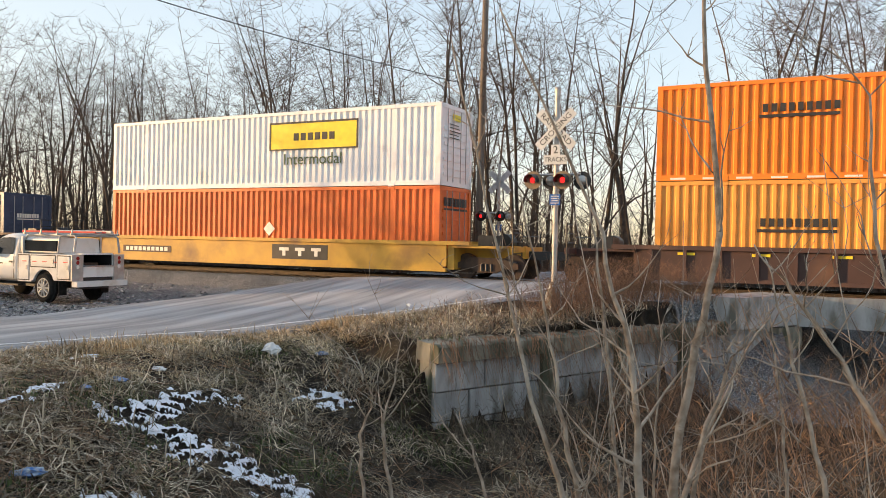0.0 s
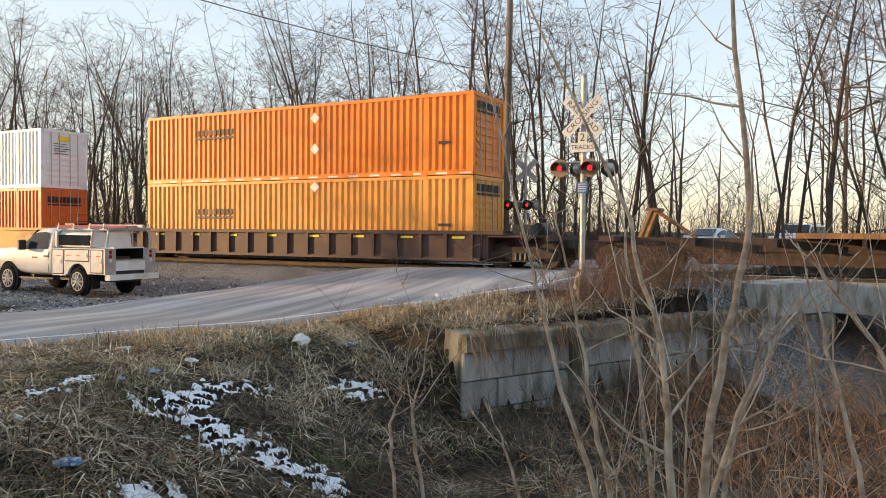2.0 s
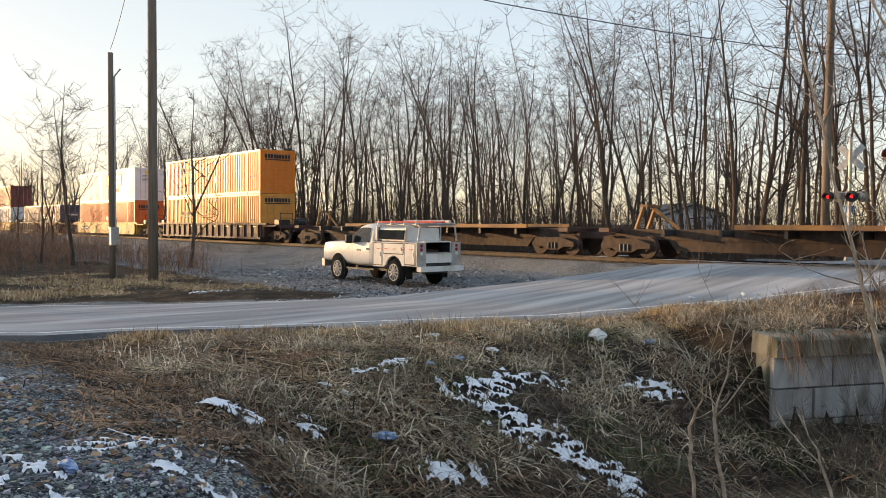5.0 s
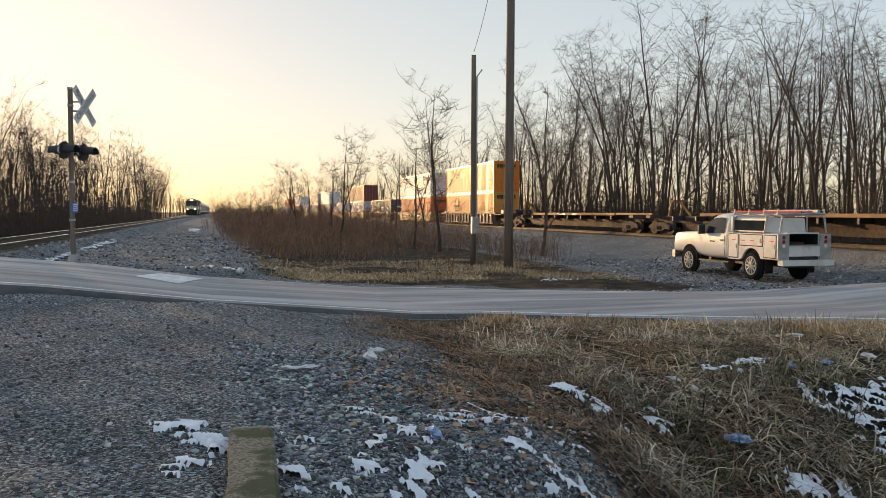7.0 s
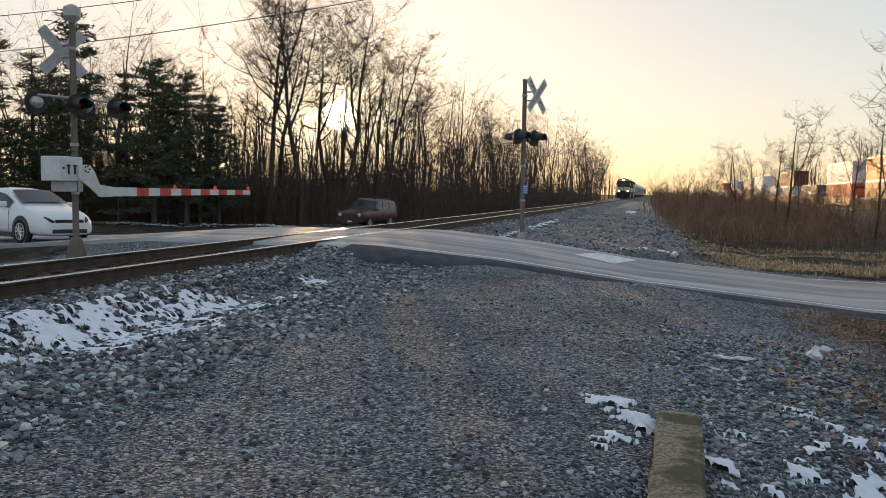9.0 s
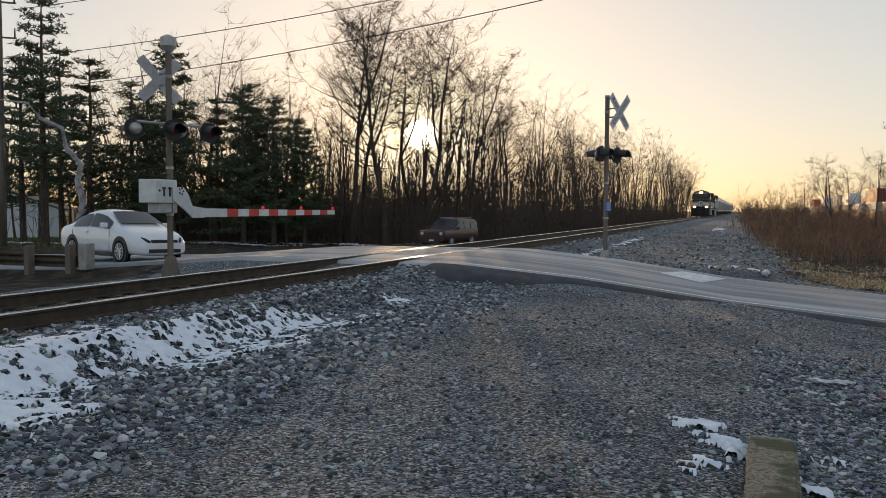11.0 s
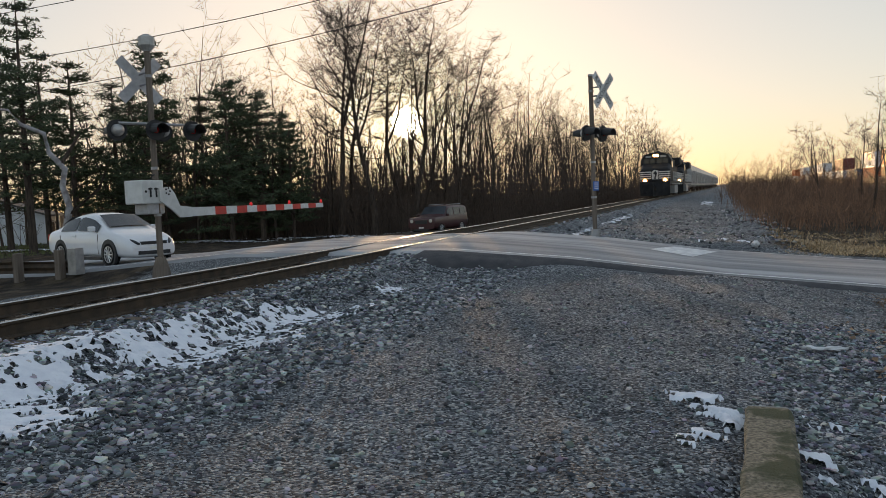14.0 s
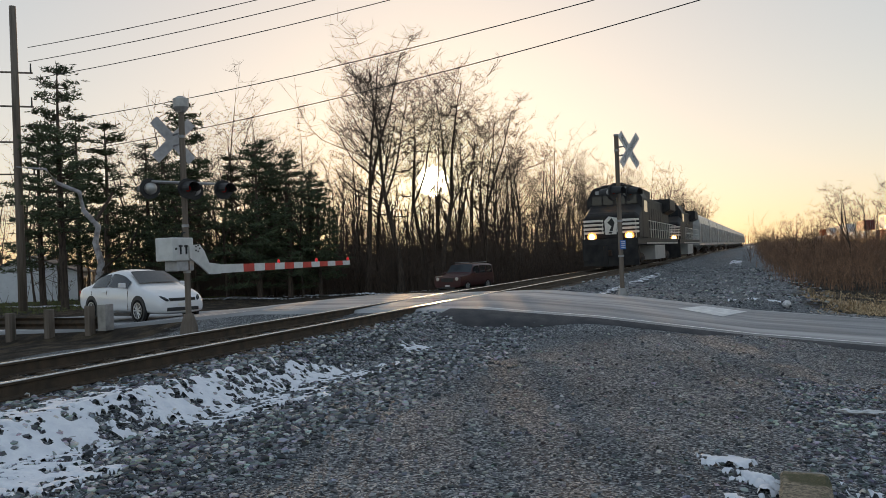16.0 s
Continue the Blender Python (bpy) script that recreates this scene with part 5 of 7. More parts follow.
# ---- road vehicles and the second train ----
def arch(c, r, z0, n=8):
    """Points over a wheel opening from front to back of the arc, for a side profile."""
    return [(c + r * math.cos(a), max(z0, 0.36 + r * math.sin(a))) for a in np.linspace(0, math.pi, n)]


def shell(profile, hw):
    """A body from a side profile of (y, z) and a half-width for each (y, z)."""
    m = Mesh()
    m.loft([[(-hw(y, z), y, z) for y, z in profile], [(hw(y, z), y, z) for y, z in profile]])
    return m


def pane(name, profile, hw, parent, side, off=0.008):
    m = Mesh()
    m.loft([[(side * (hw(y, z) + off - 0.02), y, z) for y, z in profile], [(side * (hw(y, z) + off), y, z) for y, z in profile]])
    return part(name, m, M["dark_glass"], parent, "tinted side window")


def road_wheel(parent, x, y, r, w, side, rim="chrome"):
    m = Mesh()
    rings = []
    for q, rr in ((-0.5, 0.86), (-0.42, 0.97), (-0.2, 1.0), (0.2, 1.0), (0.42, 0.97), (0.5, 0.86), (0.44, 0.68)):
        rings.append([(x + side * q * w, y + r * rr * math.cos(a), r + r * rr * math.sin(a)) for a in np.linspace(0, 2 * math.pi, 24, endpoint=False)])
    m.loft(rings)
    wh = part("wheel", m, M["rubber"], parent, "black tyre", True)
    m = Mesh()
    m.disc((x + side * w * 0.40, y, r), (1, 0, 0), r * 0.66, 0.03, 20)
    rimob = part("rim", m, M["black"], wh)
    m = Mesh()
    for k in range(10):
        a = k * math.pi / 5
        c, s = math.cos(a), math.sin(a)
        m.tube([(x + side * w * 0.45, y + r * 0.1 * c, r + r * 0.1 * s), (x + side * w * 0.46, y + r * 0.62 * c, r + r * 0.62 * s)], [r * 0.09, r * 0.06], 5, True)
    m.disc((x + side * w * 0.46, y, r), (1, 0, 0), r * 0.18, 0.03, 12)
    m.loft([[(x + side * w * q, y + r * rr * math.cos(a), r + r * rr * math.sin(a)) for a in np.linspace(0, 2 * math.pi, 24, endpoint=False)] for q, rr in ((0.44, 0.60), (0.50, 0.63), (0.50, 0.69), (0.44, 0.70))], True, False)
    part("rim_spokes", m, M[rim], wh, "metal wheel rim")


def lofted_body(stations):
    """A smooth car body from stations of y, half-width, sill z, belt z, roof half-width, roof z."""
    m = Mesh()
    m.loft([[(-w * 0.9, y, zs), (-w, y, zs + (zb - zs) * 0.25), (-w * 1.01, y, zs + (zb - zs) * 0.7), (-w * 0.97, y, zb), (-(wr + (w - wr) * 0.25), y, zb + (zr - zb) * 0.6), (-wr, y, zr - 0.03), (-wr * 0.5, y, zr), (wr * 0.5, y, zr), (wr, y, zr - 0.03), (wr + (w - wr) * 0.25, y, zb + (zr - zb) * 0.6), (w * 0.97, y, zb), (w * 1.01, y, zs + (zb - zs) * 0.7), (w, y, zs + (zb - zs) * 0.25), (w * 0.9, y, zs)] for y, w, zs, zb, wr, zr in stations])
    return m


def side_glass(stations, ya, yb, f0=0.06, f1=0.86, n=5, side=1, off=0.012):
    """A side window following the greenhouse between two stations' y."""
    t = np.array(stations).T

    def at(y, f):
        w, zb, wr, zr = (float(np.interp(y, t[0], t[k])) for k in (1, 3, 4, 5))
        x = (w * 0.97) + (wr + (w - wr) * 0.10 - w * 0.97) * f
        return (side * (x + off), y, zb + (zr - 0.03 - zb) * f)

    m = Mesh()
    m.loft([[at(y, f) for f in np.linspace(f0, f1, 4)] for y in np.linspace(ya, yb, n)], False, False)
    return m


def smoothed(ob, levels=2):
    ob.modifiers.new("smooth", "SUBSURF").levels = levels
    ob.modifiers[-1].render_levels = levels
    ob.data.polygons.foreach_set("use_smooth", [True] * len(ob.data.polygons))
    return ob


def sedan(m, label, colour="car_white", suv=False):
    c = thing("car", label, "car", m)
    if suv:
        st = [(-2.2, 0.84, 0.42, 0.95, 0.76, 1.40), (-2.18, 0.87, 0.32, 1.04, 0.77, 1.58), (-2.1, 0.885, 0.28, 1.06, 0.77, 1.67), (-1.7, 0.89, 0.26, 1.06, 0.76, 1.71), (-0.6, 0.89, 0.26, 1.06, 0.76, 1.72), (0.2, 0.89, 0.26, 1.06, 0.75, 1.70), (0.36, 0.89, 0.26, 1.06, 0.75, 1.62), (0.78, 0.89, 0.26, 1.06, 0.80, 1.18), (0.95, 0.89, 0.28, 1.03, 0.82, 1.11), (1.9, 0.89, 0.3, 1.0, 0.82, 1.07), (2.15, 0.88, 0.32, 0.98, 0.80, 1.04), (2.19, 0.86, 0.34, 0.94, 0.78, 1.0), (2.2, 0.84, 0.4, 0.85, 0.74, 0.92)]
        glass_y, wb, r, hw, zg = ((-1.95, -1.2), (-1.1, -0.35), (-0.25, 0.55)), (1.35, -1.28), 0.36, 0.88, 1.05
        front, back, yb = ((0.30, 0.70, 1.63), (0.76, 0.78, 1.18)), ((-2.15, 0.66, 1.60), (-2.21, 0.70, 1.16)), 2.2
    else:
        st = [(-2.27, 0.70, 0.42, 0.7, 0.62, 0.82), (-2.22, 0.80, 0.30, 0.86, 0.68, 0.98), (-2.0, 0.85, 0.24, 0.90, 0.68, 1.02), (-1.7, 0.87, 0.2, 0.92, 0.66, 1.06), (-1.1, 0.88, 0.2, 0.93, 0.58, 1.36), (-0.6, 0.885, 0.2, 0.93, 0.56, 1.46), (-0.1, 0.885, 0.2, 0.92, 0.56, 1.48), (0.35, 0.885, 0.2, 0.91, 0.58, 1.40), (0.85, 0.88, 0.2, 0.90, 0.66, 1.16), (1.25, 0.87, 0.2, 0.86, 0.72, 0.98), (1.7, 0.86, 0.2, 0.78, 0.70, 0.90), (2.05, 0.80, 0.2, 0.68, 0.64, 0.78), (2.24, 0.68, 0.24, 0.55, 0.52, 0.64), (2.29, 0.60, 0.30, 0.48, 0.46, 0.54)]
        glass_y, wb, r, hw, zg = ((-1.32, -0.42), (-0.32, 0.78)), (1.38, -1.30), 0.325, 0.88, 0.93
        front, back, yb = ((0.40, 0.55, 1.385), (1.10, 0.66, 1.06)), ((-1.12, 0.54, 1.36), (-1.72, 0.60, 1.085)), 2.27
    smoothed(part("body", lofted_body(st), M[colour], c))
    for s in (-1, 1):
        for a, b in glass_y:
            part("window", side_glass(st, a, b, 0.10, 0.80, 7, s), M["dark_glass"], c, "tinted side window")
        for y in (glass_y[0][1] + 0.05, glass_y[-1][1] + 0.05, glass_y[0][0] + 0.02):
            part("door_seam", Mesh().box(*sorted((s * (hw - 0.01), s * (hw + 0.004))), y - 0.003, y + 0.003, 0.34, zg - 0.06), M["bogie"], c)
        part("door_handle", Mesh().box(*sorted((s * (hw - 0.01), s * (hw + 0.018))), -0.62, -0.44, zg - 0.13, zg - 0.095), M[colour], c)
        bevelled(part("mirror", Mesh().box(*sorted((s * (hw - 0.02), s * (hw + 0.18))), 0.62, 0.74, zg + 0.02, zg + 0.16), M[colour], c), 0.03, 2)
        if suv:
            part("headlight", Mesh().disc((s * 0.62, yb - 0.01, 0.86), (0, 1, 0), 0.10, 0.06, 16), M["chrome"], c, "round clear headlight")
        else:
            eye, (ex, ey, ez) = Mesh(), (s * 0.60, 1.99, 0.655)
            eye.loft([[(ex + s * (0.22 * q), ey - 0.42 * q + 0.17 * k * math.cos(a), ez + 0.10 * q + 0.07 * k * math.sin(a)) for a in np.linspace(0, 2 * math.pi, 12, endpoint=False)] for q, k in ((-0.6, 0.5), (-0.3, 0.95), (0.0, 1.1), (0.4, 1.0), (0.75, 0.7), (0.95, 0.25))])
            part("headlight", eye, M["dark_glass"], c, "dark swept headlight", True)
        part("tail_light", Mesh().box(*sorted((s * 0.5, s * 0.78)), -yb + 0.02, -yb + 0.12, zg - 0.22, zg - 0.05), M["red_off"], c)
        part("sill_shadow", Mesh().box(*sorted((s * (hw - 0.06), s * (hw - 0.01))), -0.9, 0.95, 0.17, 0.24), M["black"], c)
        for y in wb:
            part("wheel_well", Mesh().disc((s * (hw - 0.035), y, r + 0.03), (1, 0, 0), r + 0.055, 0.08, 24), M["black"], c)
            road_wheel(c, s * (hw - 0.09), y, r, 0.21, s)
    for name, (a, b), f in (("windscreen", front, 0.035), ("rear_window", back, -0.035)):
        m2 = Mesh()
        m2.loft([[(k * (a[1] + (b[1] - a[1]) * t), a[0] + (b[0] - a[0]) * t + f * (1 - 0.5 * k * k), a[2] + (b[2] - a[2]) * t + 0.03 * (1 - 0.6 * k * k)) for k in np.linspace(-1, 1, 7)] for t in np.linspace(0, 1, 4)], False, False)
        part(name, m2, M["dark_glass"], c)
    part("grille", Mesh().box(-0.4, 0.4, yb - 0.2, yb + 0.012, zg - 0.36 if not suv else zg - 0.35, zg - 0.28 if not suv else zg - 0.15), M["black"], c)
    part("lower_grille", Mesh().box(-0.5, 0.5, yb - 0.2, yb + 0.016, 0.30, 0.40), M["black"], c)
    part("number_plate", Mesh().box(-0.15, 0.15, yb, yb + 0.022, 0.43, 0.51), M["decal"], c, "plain pale number plate")
    if suv:
        for s in (-1, 1):
            part("roof_rail", Mesh().tube([(s * 0.58, -1.8, 1.74), (s * 0.58, 0.1, 1.74)], 0.02, 6, True), M["steel"], c)
    return c


def utility_truck(m):
    """A white pickup with a service body, open at the back, and a ladder rack. Origin under the rear axle, y forward."""
    t = thing("utility_truck", "dirty white service truck with ladder rack parked on gravel", "truck", m)

    st = [(1.30, 0.95, 0.5, 1.26, 0.80, 1.80), (1.34, 0.97, 0.48, 1.27, 0.82, 1.92), (1.7, 0.975, 0.48, 1.27, 0.82, 1.97), (2.2, 0.975, 0.48, 1.27, 0.81, 1.95), (2.42, 0.975, 0.48, 1.27, 0.83, 1.83), (2.92, 0.98, 0.5, 1.26, 0.92, 1.40), (2.98, 0.99, 0.52, 1.25, 0.93, 1.38), (3.9, 0.99, 0.56, 1.24, 0.93, 1.36), (4.40, 0.985, 0.58, 1.22, 0.93, 1.33), (4.48, 0.98, 0.58, 1.20, 0.92, 1.30), (4.53, 0.97, 0.58, 1.15, 0.92, 1.22), (4.54, 0.965, 0.58, 0.95, 0.91, 1.0), (4.55, 0.96, 0.6, 0.8, 0.90, 0.85)]
    smoothed(part("cab_body", lofted_body(st), M["truck_white"], t))
    for s in (-1, 1):
        part("window", side_glass(st, 1.55, 2.72, 0.08, 0.82, 7, s), M["dark_glass"], t, "tinted side window")
        bevelled(part("mirror", Mesh().box(*sorted((s * 1.0, s * 1.26)), 2.55, 2.68, 1.28, 1.58), M["black"], t), 0.03)
        part("door_seam", Mesh().box(*sorted((s * 0.965, s * 0.974)), 1.48, 1.50, 0.62, 1.27), M["black"], t)
        part("door_handle", Mesh().box(*sorted((s * 0.97, s * 0.995)), 1.55, 1.70, 1.08, 1.13), M["black"], t)
        part("running_board", Mesh().box(*sorted((s * 0.85, s * 1.02)), 1.2, 2.9, 0.42, 0.47), M["black"], t)
        part("headlight", Mesh().box(*sorted((s * 0.6, s * 0.9)), 4.40, 4.50, 0.82, 1.05), M["chrome"], t)
        part("emblem", Mesh().box(*sorted((s * 0.966, s * 0.975)), 2.02, 2.32, 0.92, 1.08), M["ink"], t, "dark door emblem")
    m2 = Mesh()
    m2.loft([[(k * 0.74, 2.34 + 0.05 * (1 - k * k), 1.89) for k in (-1, -0.5, 0, 0.5, 1)], [(k * 0.84, 2.92 + 0.06 * (1 - k * k), 1.40) for k in (-1, -0.5, 0, 0.5, 1)]], False, False)
    part("windscreen", m2, M["dark_glass"], t)
    part("bumper", Mesh().box(-0.98, 0.98, 4.48, 4.66, 0.45, 0.70), M["steel"], t)
    part("grille", Mesh().box(-0.58, 0.58, 4.47, 4.565, 0.78, 1.16), M["black"], t)
    # service body
    for s in (-1, 1):
        x0, x1 = sorted((s * 0.60, s * 1.03))
        prof = [(1.22, 0.55), (1.22, 1.36), (-1.25, 1.36), (-1.25, 0.62), (-0.62, 0.62)] + [(0.0 - 0.5 * math.cos(a), max(0.6, 0.42 + 0.5 * math.sin(a))) for a in np.linspace(0.4, math.pi - 0.4, 8)] + [(0.6, 0.55)]
        b = part("side_locker", Mesh().prism(prof, "x", x0, x1), M["truck_white"], t)
        bevelled(b, 0.015, 2)
        for a, c, z0 in ((0.66, 1.18, 0.62), (-0.55, 0.6, 1.0), (-1.2, -0.62, 0.68)):
            part("door_gap", Mesh().box(*sorted((s * 1.029, s * 1.036)), a - 0.005, c + 0.005, z0 - 0.025, 1.335), M["bogie"], t, "dark rusty door gap")
            d = part("locker_door", Mesh().box(*sorted((s * 1.03, s * 1.045)), a + 0.02, c - 0.02, z0, 1.31), M["truck_white"], t)
            bevelled(d, 0.006, 1)
            part("latch", Mesh().box(*sorted((s * 1.045, s * 1.06)), a + 0.08, a + 0.14, (z0 + 1.31) / 2 - 0.06, (z0 + 1.31) / 2 + 0.06), M["steel"], d)
        for k in range(5):
            part("reflector", Mesh().box(*sorted((s * 1.045, s * 1.049)), -1.1 + k * 0.47, -0.9 + k * 0.47, 1.13, 1.155), M["red"], t, "red and white reflective strip")
        for z in (1.26, 1.14, 1.02):
            part("tail_light", Mesh().disc((s * 0.82, -1.28, z), (0, 1, 0), 0.055, 0.03, 12), M["red_off"] if z > 1.1 else M["decal"], t, "round tail light")
        part("mud_flap", Mesh().box(*sorted((s * 0.68, s * 0.98)), -0.64, -0.62, 0.2, 0.6), M["rubber"], t)
    for s in (-1, 1):
        part("bed_lining", Mesh().box(*sorted((s * 0.585, s * 0.597)), -1.18, 1.2, 0.70, 1.355), M["black"], t, "dark bed lining")
        part("corner_post", Mesh().box(*sorted((s * 0.60, s * 1.035)), -1.275, -1.245, 0.62, 1.36), M["alu"], t, "scuffed rear corner panel")
    part("bed_lining", Mesh().box(-0.58, 0.58, 1.1, 1.19, 0.70, 1.355), M["black"], t)
    part("bed_floor", Mesh().box(-0.6, 0.6, -1.22, 1.22, 0.62, 0.70), M["black"], t)
    part("bed_cover", Mesh().box(-0.62, 0.62, -1.20, 1.2, 1.36, 1.40), M["truck_white"], t)
    part("rear_plate", Mesh().box(-0.6, 0.6, -1.27, -1.20, 0.72, 1.02), M["truck_white"], t, "dented open tailgate")
    part("rear_shelf", Mesh().box(-0.58, 0.58, -1.3, -1.0, 1.02, 1.05), M["steel"], t)
    part("cargo", Mesh().box(-0.5, 0.3, -0.9, -0.3, 0.7, 1.12), M["bogie"], t, "dark tools in the bed")
    part("rear_bumper", Mesh().box(-1.0, 1.0, -1.48, -1.24, 0.46, 0.62), M["truck_white"], t, "rust-stained white step bumper")
    part("chassis", Mesh().box(-0.45, 0.45, -1.2, 4.3, 0.38, 0.56), M["black"], t)
    # glazed headboard behind the cab and the rack
    part("headboard", Mesh().box(-0.9, 0.9, 1.16, 1.24, 1.40, 1.85), M["truck_white"], t)
    for s in (-1, 1):
        part("rack_window", Mesh().box(*sorted((s * 0.80, s * 0.86)), -0.35, 1.1, 1.44, 1.74), M["dark_glass"], t, "tinted canopy window")
        m2 = Mesh()
        m2.tube([(s * 0.84, 1.2, 1.36), (s * 0.82, 1.15, 1.80), (s * 0.80, 1.0, 1.90), (s * 0.80, -1.1, 1.90), (s * 0.82, -1.2, 1.84), (s * 0.9, -1.2, 1.40)], 0.035, 8)
        part("rack_tube", m2, M["alu"], t)
        m2 = Mesh()
        m2.tube([(s * 0.84, -0.4, 1.38), (s * 0.80, -0.45, 1.9)], 0.03, 8)
        part("rack_post", m2, M["alu"], t)
    for y in (1.05, 0.3, -0.45, -1.1):
        m2 = Mesh()
        m2.tube([(-0.95, y, 1.94), (0.95, y, 1.94)], 0.03, 8, True)
        for s in (-0.9, 0.9):
            m2.tube([(s, y, 1.94), (s, y, 2.08)], 0.025, 6, True)
        part("rack_bar", m2, M["alu"], t)
    part("canopy", Mesh().prism([(-0.82, 1.40), (0.82, 1.40), (0.78, 1.78), (0.70, 1.82), (-0.70, 1.82), (-0.78, 1.78)], "y", -0.38, 1.14), M["truck_white"], t)
    l = part("ladder", Mesh().tube([(-0.35, -1.5, 2.0), (-0.35, 1.9, 2.0)], 0.03, 6, True), M["red"], t, "orange fibreglass ladder")
    part("ladder_rail", Mesh().tube([(0.05, -1.5, 2.0), (0.05, 1.9, 2.0)], 0.03, 6, True), M["red"], l)
    for k in range(10):
        part("rung", Mesh().tube([(-0.35, -1.35 + k * 0.34, 2.0), (0.05, -1.35 + k * 0.34, 2.0)], 0.016, 6), M["alu"], l)
    part("conduit_pipe", Mesh().tube([(0.5, -1.3, 2.0), (0.5, 1.3, 2.0)], 0.06, 8, True), M["alu"], t)
    for s in (-1, 1):
        for y in (0.0, 3.5):
            road_wheel(t, s * 0.91, y, 0.40, 0.27, s, "grey_cont")
            part("wheel_well", Mesh().disc((s * (0.95 if y > 1 else 0.90), y, 0.44), (1, 0, 0), 0.49, 0.1, 24), M["rubber"], t)
    return t


utility_truck(pose(18.27, 22.61, -0.54, 0, 0, 1) @ Matrix.Diagonal((1.0, 1.0, 1.12, 1)))
sedan(pose(-16.55, 18.35, 0.13, 0, -1, -108) @ Matrix.Diagonal((0.96, 0.94, 1.0, 1)), "glossy white sedan waiting at the crossing", "car_white")
sedan(pose(-16.15, 45.1, -0.60, 0, 0, 172), "dark compact sport utility car parked by the woods", "car_dark", True)
sedan(pose(41.5, 7.0, 0.40, 0, 0, 75), "white car waiting beyond the far track", "car_white")
sedan(pose(48, 3.4, 0.42, 0, 0, 75), "white car with lights on beyond the far track", "car_white", True)


def locomotive(label):
    """A black wide-nose diesel; its front is at y = 0 and it reaches along +y; z from the rails."""
    o = thing("locomotive", label, "locomotive", None, "oncoming freight train")
    B = M["loco_black"]
    part("frame", Mesh().box(-1.5, 1.5, 0.6, 22.3, 1.25, 1.62), B, o)
    part("plow", Mesh().prism([(-1.45, 0.16), (-0.1, 0.05), (-0.1, 1.2), (-1.45, 1.2)], "x", 0, 0.01), B, o).scale = (1, 1, 1)
    m = Mesh()
    m.loft([[(-1.5, 0.75, 0.15), (-1.5, 0.6, 1.3), (-1.5, 0.95, 1.3), (-1.5, 0.95, 0.15)], [(0, 0.25, 0.12), (0, 0.25, 1.3), (0, 0.95, 1.3), (0, 0.95, 0.12)], [(1.5, 0.75, 0.15), (1.5, 0.6, 1.3), (1.5, 0.95, 1.3), (1.5, 0.95, 0.15)]])
    part("snow_plow", m, B, o)
    # wide nose
    m = Mesh()
    m.loft([[(-1.54, y, 1.62), (1.54, y, 1.62), (1.54, y, zt - 0.25), (1.30, y, zt), (-1.30, y, zt), (-1.54, y, zt - 0.25)] for y, zt in ((1.15, 2.92), (1.30, 3.05), (2.55, 3.55))])
    bevelled(part("nose", m, B, o), 0.06, 2)
    for z in (1.90, 2.12, 2.34, 2.56):
        for a, b in ((-1.52, -0.42), (0.40, 1.52)):
            part("stripe", Mesh().box(a, b, 1.135, 1.16, z, z + 0.12), M["decal"], o, "white nose stripe")
    m = Mesh()
    m.prism([(-0.32, 1.85), (0.28, 1.85), (0.34, 2.75), (-0.12, 2.85), (-0.36, 2.6)], "y", 1.13, 1.155)
    part("nose_emblem", m, M["decal"], o, "white nose emblem")
    m = Mesh()
    m.prism([(-0.15, 1.9), (0.05, 1.9), (0.2, 2.5), (0.05, 2.75), (-0.2, 2.5), (0.02, 2.3)], "y", 1.12, 1.135)
    part("emblem_figure", m, M["ink"], o)
    # cab
    m = Mesh()
    m.loft([[(-1.55, y, 1.62), (1.55, y, 1.62), (1.55, y, 3.9), (1.2, y, 4.5), (0.5, y, 4.68), (-0.5, y, 4.68), (-1.2, y, 4.5), (-1.55, y, 3.9)] for y in (2.5, 4.9)])
    bevelled(part("cab", m, B, o), 0.05, 2)
    for a, b in ((-1.25, -0.70), (-0.62, -0.08), (0.08, 0.62), (0.70, 1.25)):
        part("windscreen", Mesh().box(a, b, 2.47, 2.51, 3.56, 4.05), M["dark_glass"], o)
    for s in (-1, 1):
        part("cab_window", Mesh().box(*sorted((s * 1.545, s * 1.57)), 3.0, 4.4, 3.1, 3.75), M["dark_glass"], o)
        # oversized glowing disc behind the lens stands for its glare
        dl = part("ditch_light", Mesh().disc((s * 1.02, 0.90, 1.74), (0, 1, 0), 0.25, 0.12, 14), M["lamp_glare"], o, "ditch light with a glowing glare ring")
        part("lens", Mesh().disc((s * 1.02, 0.83, 1.74), (0, 1, 0), 0.15, 0.03, 14), M["lamp_on"], dl, "glowing warm lens")
        part("step_guard", Mesh().box(*sorted((s * 1.0, s * 1.5)), 0.62, 1.1, 0.45, 1.3), B, o)
    part("headlight_box", Mesh().box(-0.34, 0.34, 2.38, 2.55, 4.18, 4.54), B, o)
    for s in (-1, 1):
        # glare disc again, glowing round each headlight lens
        hl = part("headlight", Mesh().disc((s * 0.15, 2.36, 4.36), (0, 1, 0), 0.185, 0.05, 14), M["lamp_glare"], o, "headlight with a glowing glare ring")
        part("lens", Mesh().disc((s * 0.15, 2.325, 4.36), (0, 1, 0), 0.135, 0.03, 14), M["lamp_on"], hl, "glowing warm lens")
    for s in (-1, 1):
        part("number_board", Mesh().box(*sorted((s * 0.45, s * 1.05)), 2.46, 2.5, 4.16, 4.36), M["grey_cont"], o, "plain number board")
    part("horn", Mesh().box(-0.25, 0.35, 3.5, 3.9, 4.68, 4.85), B, o)
